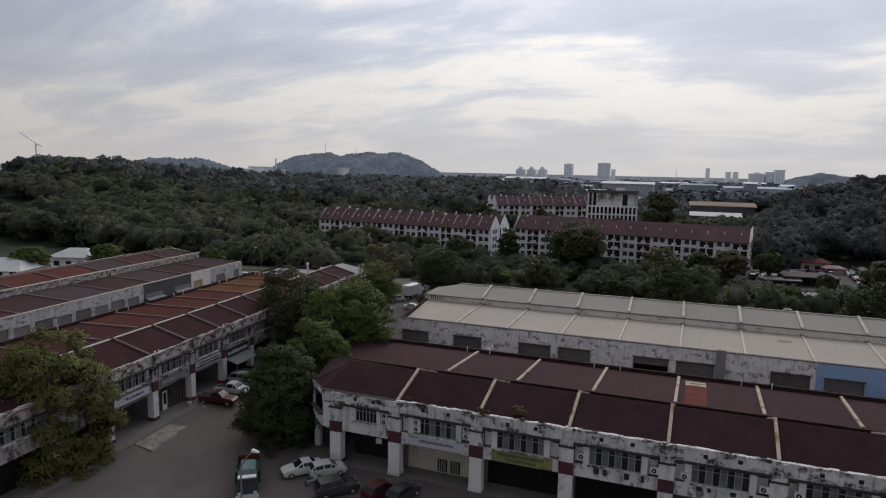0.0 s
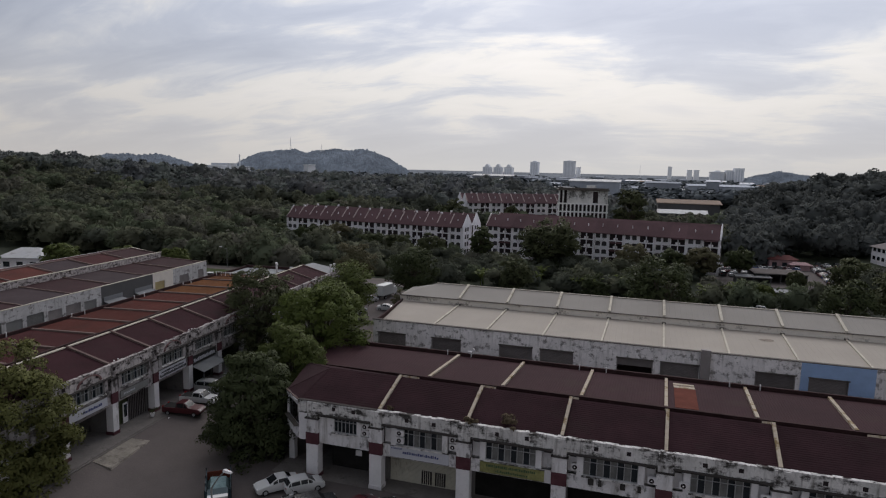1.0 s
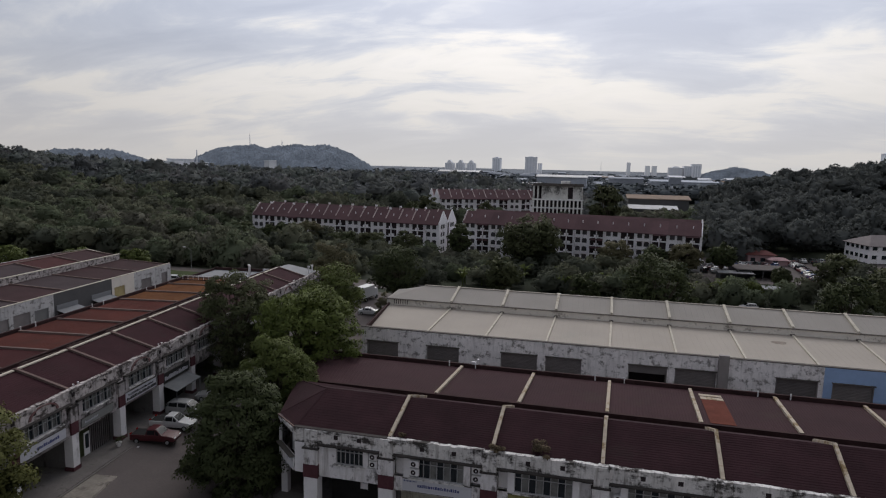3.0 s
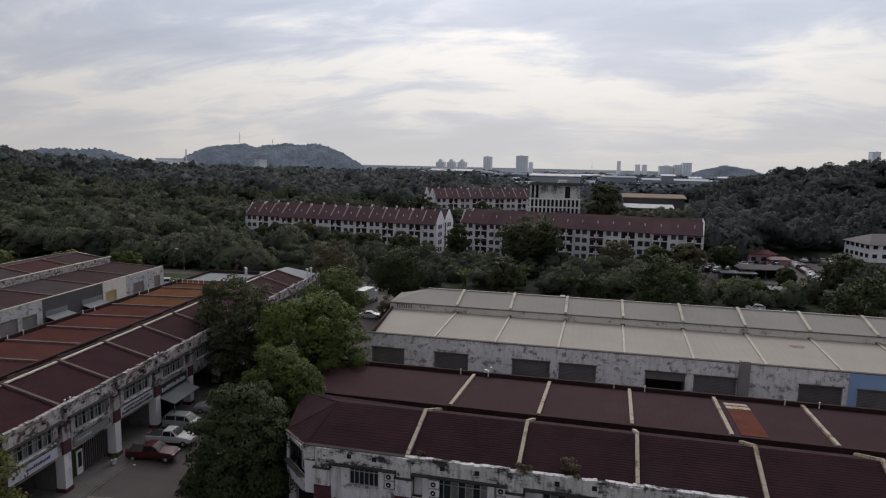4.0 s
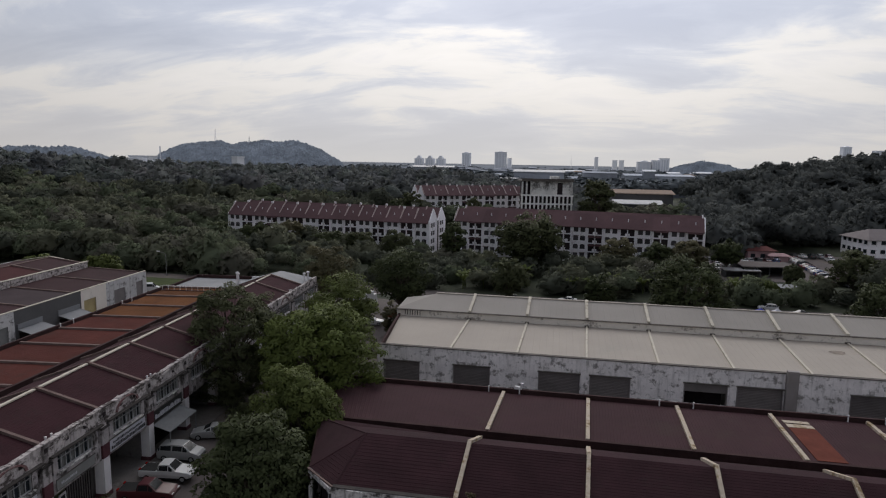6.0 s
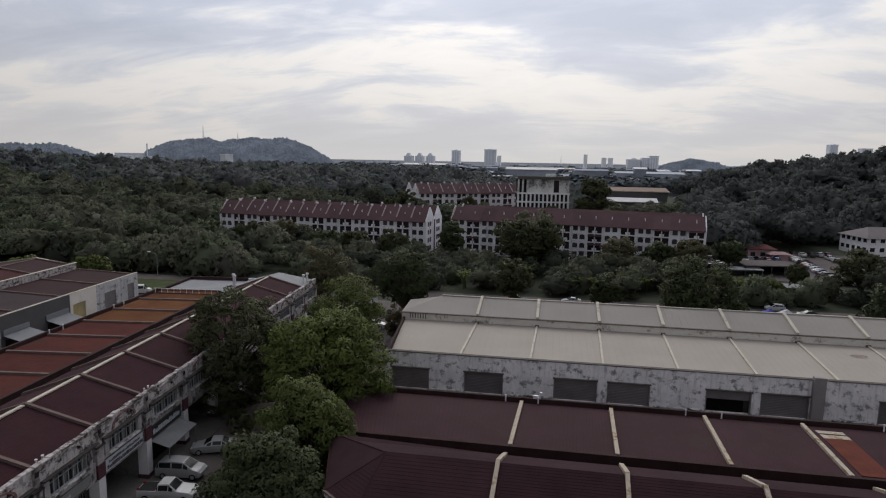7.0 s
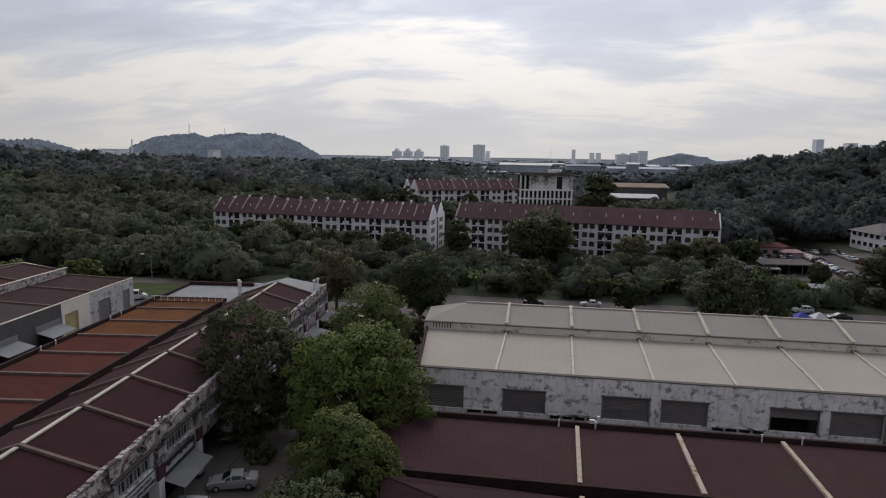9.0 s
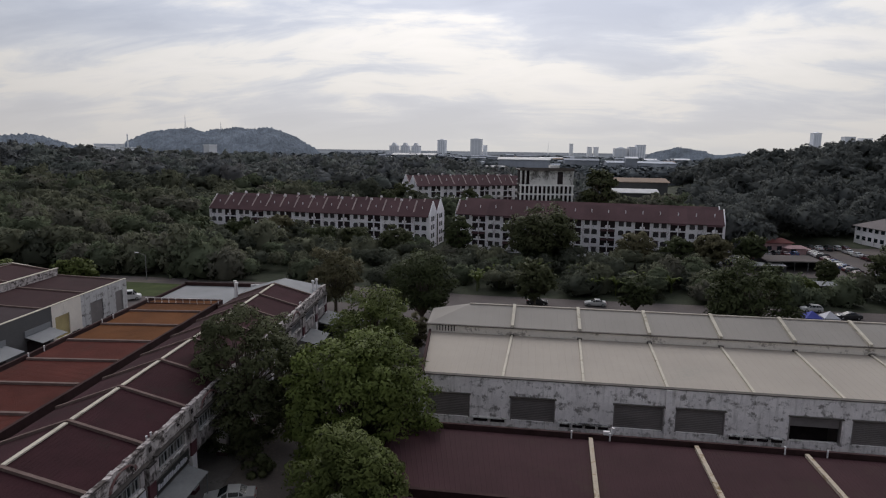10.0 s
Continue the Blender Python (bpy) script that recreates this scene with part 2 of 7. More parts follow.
RIB = surface("cream_rib_flashing", (0.47, 0.43, 0.36), 0.7, 0.12, 0.5, 6.0, 0.15, stain=(0.24, 0.21, 0.16), stain_amt=0.4)
OLDWALL = surface("old_white_rear_wall", (0.50, 0.49, 0.49), 0.9, 0.15, 0.35, 6.0, 0.3, stain=(0.12, 0.11, 0.105), stain_amt=0.7, stain_scale=(0.8, 0.8, 1.4),
                  streak=((0.2, 0.19, 0.18), (1.6, 1.6, 0.2), 0.6))
OLDDECK = surface("dark_brown_old_deck", (0.038, 0.0180, 0.0200), 0.9, 0.2, 0.25, 9.0, 0.3, stain=(0.034, 0.020, 0.020), stain_amt=0.5, stain_scale=(0.2, 0.2, 0.2), rnd=0.15)
REDDECK = surface("dark_red_old_deck", (0.058, 0.0180, 0.0185), 0.9, 0.2, 0.25, 9.0, 0.3, stain=(0.042, 0.022, 0.021), stain_amt=0.5, stain_scale=(0.2, 0.2, 0.2), rnd=0.12)
DIMMETAL = surface("dim_grey_old_deck", (0.046, 0.033, 0.036), 0.9, 0.15, 0.3, 6.0, 0.2, rnd=0.1)
YELLOW = surface("faded_yellow_paint", (0.42, 0.34, 0.17), 0.7, 0.15, 0.5, 8.0, 0.15)
DARKGREY = surface("dark_grey_wall_paint", (0.10, 0.098, 0.10), 0.8, 0.1, 0.4, 6.0, 0.2)
PINKWALL = surface("faded_pink_wall", (0.36, 0.24, 0.245), 0.9, 0.15, 0.4, 5.0, 0.2)
REDHUT = surface("red_hut_roof", (0.11, 0.038, 0.036), 0.8, 0.2, 0.3, 4.0, 0.2)
WHITEROOF = surface("white_metal_roof", (0.45, 0.45, 0.455), 0.6, 0.1, 0.2, 3.0, 0.1, stain=(0.25, 0.24, 0.23), stain_amt=0.4)
GREYTILE = surface("grey_brown_hipped_roof_tile", (0.165, 0.145, 0.145), 0.8, 0.12, 0.2, 3.0, 0.2)
COLUMN = surface("pale_concrete_column", (0.80, 0.79, 0.77), 0.9, 0.12, 0.4, 4.0, 0.2)
FLATFIN = surface("pale_pink_roof_fin", (0.33, 0.27, 0.26), 0.9, 0.2, 0.5, 5.0, 0.1)
FLATGLASS = surface("dull_dark_flat_window", (0.045, 0.04, 0.045), 0.5, 0.3, 0.3, 3.0, 0.0, rnd=0.4, spec=0.3)
TOWERWALL = surface("stained_render_wall", (0.64, 0.63, 0.61), 0.9, 0.2, 0.15, 3.0, 0.2, stain=(0.05, 0.048, 0.045), stain_amt=0.75, stain_scale=(0.2, 0.2, 0.12))
SIGNWHITE = surface("white_sign_panel", (0.46, 0.46, 0.50), 0.5, 0.06, 0.5, 5.0, 0.05)
SIGNYELLOW = surface("faded_yellow_green_sign", (0.21, 0.205, 0.085), 0.7, 0.35, 0.5, 5.0, 0.05)
SIGNGREEN = surface("dark_green_sign_paint", (0.05, 0.09, 0.05), 0.6, 0.1, 0.5, 5.0, 0.05)
SIGNBLUE = surface("blue_sign_ink", (0.05, 0.06, 0.16), 0.6, 0.1, 0.5, 5.0, 0.0)
SIGNBLACK = surface("black_sign_ink", (0.03, 0.03, 0.03), 0.6, 0.1, 0.5, 5.0, 0.0)
TYRE = surface("black_tyre_rubber", (0.02, 0.02, 0.02), 0.85, 0.2, 3.0, 20.0, 0.1)
CARGLASS = glassy("tinted_car_glass", (0.012, 0.014, 0.016), 0.22)
PAINT_WHITE = surface("white_car_paint", (0.50, 0.50, 0.50), 0.25, 0.04, 0.8, 6.0, 0.0, spec=0.6)
PAINT_SILVER = surface("silver_car_paint", (0.33, 0.335, 0.34), 0.3, 0.05, 0.8, 6.0, 0.0, metal=0.3, spec=0.6)
PAINT_RED = surface("dark_red_car_paint", (0.060, 0.008, 0.012), 0.3, 0.06, 0.8, 6.0, 0.0, spec=0.5)
PAINT_DARK = surface("dark_grey_car_paint", (0.035, 0.036, 0.038), 0.25, 0.06, 0.8, 6.0, 0.0, spec=0.6)
PAINT_BLUE = surface("blue_car_paint", (0.05, 0.08, 0.18), 0.25, 0.06, 0.8, 6.0, 0.0, spec=0.6)
LAMPRED = surface("red_tail_lamp", (0.25, 0.01, 0.01), 0.2, 0.05, 1.0, 5.0, 0.0)
LAMPCLEAR = surface("clear_head_lamp", (0.6, 0.6, 0.58), 0.15, 0.05, 1.0, 5.0, 0.0)
CHASSIS = surface("black_chassis", (0.025, 0.025, 0.025), 0.8, 0.2, 1.0, 8.0, 0.1)
PAINT_TEAL = surface("dull_teal_lorry_paint", (0.035, 0.055, 0.065), 0.5, 0.2, 0.8, 6.0, 0.1)
TARP = surface("blue_green_tarpaulin", (0.13, 0.19, 0.20), 0.6, 0.3, 0.9, 4.0, 0.4)
WOODSA = surface("dark_forest_leaves", (0.092, 0.100, 0.076), 0.9, 0.20, 0.06, 0.4, 0.0, island=0.04, spec=0.03, transl=0.35)
# dark leaves of the right-hand hill, greyed and blued by haze put into the colour
HILLWOOD = surface("hazed_dark_hillside_leaves", (0.112, 0.120, 0.116), 0.9, 0.16, 0.06, 0.4, 0.0, island=0.03, spec=0.03, transl=0.35)
WOODSB = surface("olive_forest_leaves", (0.138, 0.144, 0.100), 0.9, 0.20, 0.06, 0.4, 0.0, island=0.04, spec=0.03, transl=0.35)
WOODSC = surface("green_forest_leaves", (0.128, 0.148, 0.096), 0.9, 0.20, 0.06, 0.4, 0.0, island=0.04, spec=0.03, transl=0.35)
WOODSD = surface("brownish_forest_leaves", (0.136, 0.134, 0.106), 0.9, 0.20, 0.06, 0.4, 0.0, island=0.04, spec=0.03, transl=0.35)
# the same leaf kinds farther off, with aerial haze mixed into their base colours
FARWOODA = surface("hazed_dark_forest_leaves", (0.140, 0.148, 0.152), 0.9, 0.20, 0.06, 0.4, 0.0, island=0.04, spec=0.03, transl=0.35)
FARWOODB = surface("hazed_olive_forest_leaves", (0.152, 0.160, 0.152), 0.9, 0.20, 0.06, 0.4, 0.0, island=0.04, spec=0.03, transl=0.35)
FARWOODC = surface("hazed_green_forest_leaves", (0.146, 0.162, 0.150), 0.9, 0.20, 0.06, 0.4, 0.0, island=0.04, spec=0.03, transl=0.35)
FARWOODD = surface("hazed_brown_forest_leaves", (0.152, 0.152, 0.152), 0.9, 0.20, 0.06, 0.4, 0.0, island=0.04, spec=0.03, transl=0.35)
APRON = surface("pale_worn_concrete", (0.21, 0.19, 0.165), 0.9, 0.25, 0.5, 6.0, 0.4, stain=(0.12, 0.105, 0.095), stain_amt=0.8, stain_scale=(0.7, 0.7, 0.7))
TENTBLUE = surface("blue_tent_cloth", (0.07, 0.08, 0.30), 0.8, 0.1, 0.8, 6.0, 0.1)
TENTORANGE = surface("orange_tent_cloth", (0.30, 0.10, 0.04), 0.8, 0.2, 0.8, 6.0, 0.1)
WEED = surface("dry_brown_weeds", (0.11, 0.085, 0.055), 0.9, 0.2, 0.8, 6.0, 0.0, island=0.3)
# FARPLAIN to FARSTRIP: haze painted into the base colours of the far town
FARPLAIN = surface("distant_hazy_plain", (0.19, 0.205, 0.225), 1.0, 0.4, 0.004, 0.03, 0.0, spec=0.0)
FARCITY2 = surface("hazed_grey_concrete", (0.76, 0.78, 0.82), 1.0, 0.1, 0.02, 0.3, 0.0, spec=0.0, rnd=0.08)
FARWALL = surface("hazed_shaded_wall", (0.29, 0.31, 0.35), 1.0, 0.15, 0.02, 0.3, 0.0, spec=0.0, rnd=0.25)
FARFAINT = surface("most_hazed_concrete", (0.88, 0.88, 0.89), 1.0, 0.05, 0.02, 0.3, 0.0, spec=0.0)
FARBLUE = surface("hazed_blue_grey_sheet", (0.36, 0.38, 0.42), 1.0, 0.15, 0.02, 0.3, 0.0, spec=0.0, rnd=0.3)
FARWOODS = surface("hazed_tree_belt", (0.135, 0.150, 0.160), 1.0, 0.3, 0.01, 0.1, 0.0, spec=0.0, island=0.15)
FARSTRIP = surface("hazed_window_bands", (0.64, 0.66, 0.70), 1.0, 0.1, 0.02, 0.3, 0.0, spec=0.0)
SLATE = surface("dark_slate_grey_sheet", (0.050, 0.050, 0.056), 0.9, 0.15, 0.3, 6.0, 0.2)
CREAMWALL = surface("clean_cream_wall", (0.74, 0.68, 0.61), 0.9, 0.08, 0.4, 6.0, 0.2, stain=(0.40, 0.36, 0.32), stain_amt=0.3)
TANROOF = surface("tan_metal_roof", (0.24, 0.18, 0.14), 0.9, 0.1, 0.1, 2.0, 0.1)
LEAF5 = surface("bright_green_leaves", (0.096, 0.121, 0.030), 0.6, 0.22, 0.25, 3.0, 0.0, island=0.14, spec=0.12, transl=0.12)
OLIVE = surface("olive_green_leaves", (0.118, 0.122, 0.042), 0.6, 0.22, 0.25, 3.0, 0.0, island=0.16, spec=0.08, transl=0.2)
LEAF4 = surface("brownish_feathery_leaves", (0.125, 0.115, 0.066), 0.6, 0.22, 0.25, 3.0, 0.0, island=0.14, spec=0.08, transl=0.25)
AWNGREY = surface("dull_grey_awning_sheet", (0.15, 0.155, 0.16), 0.8, 0.15, 0.6, 6.0, 0.1)


# ---- building helpers ----
class Shape:
    """Collects boxes, faces and tubes for one mesh."""

    def __init__(self):
        self.v, self.f = [], []

    def face(self, *pts):
        n = len(self.v)
        self.v += [tuple(p) for p in pts]
        self.f.append(tuple(range(n, n + len(pts))))
        return self

    def hexa(self, p):
        """p: four bottom corners and four top corners, both anticlockwise from above."""
        n = len(self.v)
        self.v += [tuple(q) for q in p]
        self.f += [tuple(n + i for i in q) for q in ((3, 2, 1, 0), (4, 5, 6, 7), (0, 1, 5, 4), (1, 2, 6, 5), (2, 3, 7, 6), (3, 0, 4, 7))]
        return self

    def box(self, x0, x1, y0, y1, z0, z1):
        return self.hexa([(x0, y0, z0), (x1, y0, z0), (x1, y1, z0), (x0, y1, z0), (x0, y0, z1), (x1, y0, z1), (x1, y1, z1), (x0, y1, z1)])

    def slab(self, pts, t):
        """A plate under the given outline, t thick."""
        n, k = len(self.v), len(pts)
        self.v += [tuple(p) for p in pts] + [(p[0], p[1], p[2] - t) for p in pts]
        self.f += [tuple(range(n, n + k)), tuple(range(n + 2 * k - 1, n + k - 1, -1))]
        self.f += [(n + (i + 1) % k, n + i, n + k + i, n + k + (i + 1) % k) for i in range(k)]
        return self

    def bar(self, a, b, w, h):
        """A plain rail from a to b, w wide and h high, its underside on the line."""
        a, b = Vector(a), Vector(b)
        s = Vector((b - a).to_2d().to_3d()).cross(Vector((0, 0, 1)))
        s = s.normalized() * (w / 2) if s.length > 1e-6 else Vector((w / 2, 0, 0))
        u = Vector((0, 0, h))
        return self.hexa([a - s, a + s, b + s, b - s, a - s + u, a + s + u, b + s + u, b - s + u])

    def tube(self, a, b, r0, r1=None, n=8, cap=True):
        a, b = Vector(a), Vector(b)
        r1 = r0 if r1 is None else r1
        d = (b - a).normalized()
        e = d.orthogonal().normalized()
        g = d.cross(e)
        k = len(self.v)
        for p, r in ((a, r0), (b, r1)):
            self.v += [tuple(p + (e * math.cos(2 * math.pi * i / n) + g * math.sin(2 * math.pi * i / n)) * r) for i in range(n)]
        self.f += [(k + i, k + (i + 1) % n, k + n + (i + 1) % n, k + n + i) for i in range(n)]
        if cap:
            self.f += [tuple(range(k + n - 1, k - 1, -1)), tuple(range(k + n, k + 2 * n))]
        return self

    def ring(self, x0, x1, z0, z1, y0, y1, t):
        """A rectangular frame in the xz plane, t wide, from y0 to y1."""
        n = len(self.v)
        for y in (y0, y1):
            self.v += [(x0, y, z0), (x1, y, z0), (x1, y, z1), (x0, y, z1), (x0 + t, y, z0 + t), (x1 - t, y, z0 + t), (x1 - t, y, z1 - t), (x0 + t, y, z1 - t)]
        for i in range(4):
            j = (i + 1) % 4
            self.f += [(n + i, n + j, n + 4 + j, n + 4 + i), (n + 8 + j, n + 8 + i, n + 12 + i, n + 12 + j),
                       (n + j, n + i, n + 8 + i, n + 8 + j), (n + 4 + i, n + 4 + j, n + 12 + j, n + 12 + i)]
        return self

    def skew(self, s):
        self.v = [(x + s * y, y, z) for x, y, z in self.v]
        return self

    def mesh(self, name, material, smooth=False):
        me = bpy.data.meshes.new(name)
        me.from_pydata([tuple(p) for p in self.v], [], self.f)
        if material:
            me.materials.append(material)
        if smooth:
            me.polygons.foreach_set("use_smooth", [True] * len(me.polygons))
        me.update()
        return me


def part(name, shape, material, parent, label="", smooth=False):
    ob = new(name, shape.mesh(name, material, smooth))
    ob.parent = parent
    if label:
        tagged(ob, label)
    return ob


def thing(name, shape, material, label, category, m=None, kind="", group="", smooth=False):
    ob = new(name, shape.mesh(name, material, smooth) if shape else None)
    if m is not None:
        ob.matrix_world = m
    return tagged(ob, label, category, group, kind)


def sm(t):
    t = np.clip(t, 0, 1)
    return t * t * (3 - 2 * t)


def terrain(x, y):
    x, y = np.asarray(x, float), np.asarray(y, float)
    h = 1.4 * sm((-18 - x) / 14) * (1 - sm((y - 90) / 30))
    h = h + 22.5 * np.exp(-(((x + 400) / 120) ** 2 + ((y - 200) / 130) ** 2))
    h = h + 11 * sm((y - 195) / 130) * sm((10 - x) / 90) * (1 - sm((y - 430) / 200)) * sm((x + 700) / 250)
    h = h + 34 * np.exp(-(((x - 300) / 150) ** 2 + ((y - 380) / 150) ** 2)) + 10 * np.exp(-(((x - 145) / 70) ** 2 + ((y - 350) / 90) ** 2))
    return h


# ---- ground ----
def build_ground():
    def axis(n, near, far):
        u = np.linspace(-1, 1, n)
        return near * u + (far - near) * u ** 5
    xs, ys = axis(150, 420, 4600), axis(150, 420, 4600) + 150
    X, Y = np.meshgrid(xs, ys)
    Z = terrain(X, Y)
    sh = Shape()
    sh.v = list(zip(X.ravel().tolist(), Y.ravel().tolist(), Z.ravel().tolist()))
    n = len(xs)
    sh.f = [(j * n + i, j * n + i + 1, (j + 1) * n + i + 1, (j + 1) * n + i) for j in range(len(ys) - 1) for i in range(n - 1)]
    thing("ground", sh, SOIL, "dark soil and undergrowth reaching to the horizon", "ground", kind="structure", smooth=True)


def paved(name, x0, x1, y0, y1, lift, step, material, label, slope=0.0):
    sh = Shape()
    nx, ny = max(1, int((x1 - x0) / step)), max(1, int((y1 - y0) / step))
    for j in range(ny + 1):
        for i in range(nx + 1):
            y = y0 + (y1 - y0) * j / ny
            x = x0 + (x1 - x0) * i / nx + slope * y
            sh.v.append((x, y, float(terrain(x, y)) + lift))
    sh.f = [(j * (nx + 1) + i, j * (nx + 1) + i + 1, (j + 1) * (nx + 1) + i + 1, (j + 1) * (nx + 1) + i) for j in range(ny) for i in range(nx)]
    return thing(name, sh, material, label, "road", kind="structure")


build_ground()
paved("road_estate", -130, 110, -75, 88, 0.12, 3.0, ASPHALT, "worn grey asphalt of the estate yard")
paved("road_main", -150, 200, 93, 105, 0.10, 5.0, ASPHALT, "grey asphalt main road beside the trees")


# ---- terrace blocks ----
def courses(sh, x0a, x1a, x0b, x1b, ya, za, yb, zb, n, drop=0.011):
    """Stepped rows of tiles from the line a (x0a..x1a at ya, za) to the line b."""
    for i in range(n):
        t0, t1 = i / n, (i + 1) / n
        def at(t, lift):
            y, z = ya + (yb - ya) * t, za + (zb - za) * t + lift
            return (x0a + (x0b - x0a) * t, y, z), (x1a + (x1b - x1a) * t, y, z)
        l0, r0 = at(t0, drop)
        l1, r1 = at(t1, 0.0)
        l2, r2 = at(t1, drop)
        sh.face(l0, r0, r1, l1)
        sh.face(l1, r1, r2, l2)


def terrace(m, bay, x_first, bays, skew, ridge_y, ridge_z, eave_z, back_z, rear_y0, rear_y1, rear_z0, rear_z1, coping, rear_mats, label, ridge_strip=False, coping_rear=None, tile=None):
    """A row of two-storey shop units: gabled front block, gap, low rear roof."""
    row = thing("terrace_block", None, None, label, "building", m)
    x_end = x_first + bays * bay
    back_y = 2 * ridge_y
    for k in range(bays):
        x0, x1 = x_first + k * bay, x_first + (k + 1) * bay
        sh = Shape()
        courses(sh, x0, x1, x0, x1, 0.0, eave_z, ridge_y, ridge_z, 20)
        part("roof_front", sh.skew(skew), tile or ROOFTILE, row)
        sh = Shape()
        courses(sh, x1, x0, x1, x0, back_y, back_z, ridge_y, ridge_z, 20)
        part("roof_back", sh.skew(skew), tile or ROOFTILE, row)
        sh = Shape()
        n = 30
        for i in range(n):                       # ribbed metal deck
            xa, xb = x0 + bay * i / n, x0 + bay * (i + 0.72) / n
            xc = x0 + bay * (i + 1) / n
            sh.face((xa, rear_y0, rear_z0), (xb, rear_y0, rear_z0), (xb, rear_y1, rear_z1), (xa, rear_y1, rear_z1))
            xm = (xb + xc) / 2
            sh.face((xb, rear_y0, rear_z0), (xm, rear_y0, rear_z0 + 0.018), (xm, rear_y1, rear_z1 + 0.018), (xb, rear_y1, rear_z1))
            sh.face((xm, rear_y0, rear_z0 + 0.018), (xc, rear_y0, rear_z0), (xc, rear_y1, rear_z1), (xm, rear_y1, rear_z1 + 0.018))
        part("roof_rear", sh.skew(skew), rear_mats[k % len(rear_mats)] if isinstance(rear_mats, list) else rear_mats, row)
    for k in range(bays + 1):
        x = x_first + k * bay
        sh = Shape()
        sh.bar((x, -0.1, eave_z - 0.05), (x, ridge_y, ridge_z - 0.05), 0.30, 0.28)
        sh.bar((x, ridge_y, ridge_z - 0.05), (x, back_y, back_z - 0.05), 0.34, 0.30)
        part("roof_coping", sh.skew(skew), coping, row)
        sh = Shape().bar((x, rear_y0, rear_z0 - 0.05), (x, rear_y1, rear_z1 - 0.05), 0.36, 0.30)
        part("roof_coping", sh.skew(skew), coping_rear or coping, row)
        if ridge_strip and k < bays:
            part("ridge_cap", Shape().box(x + 0.3, x + bay - 0.3, ridge_y - 0.17, ridge_y + 0.17, ridge_z + 0.02, ridge_z + 0.14).skew(skew), RIB, row)
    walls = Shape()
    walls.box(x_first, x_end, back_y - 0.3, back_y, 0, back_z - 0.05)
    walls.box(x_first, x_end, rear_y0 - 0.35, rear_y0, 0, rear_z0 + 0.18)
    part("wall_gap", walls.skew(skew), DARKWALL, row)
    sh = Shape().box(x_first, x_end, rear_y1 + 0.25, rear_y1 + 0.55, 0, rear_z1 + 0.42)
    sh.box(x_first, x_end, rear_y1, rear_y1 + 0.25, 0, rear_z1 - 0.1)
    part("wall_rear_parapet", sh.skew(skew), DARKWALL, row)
    return row


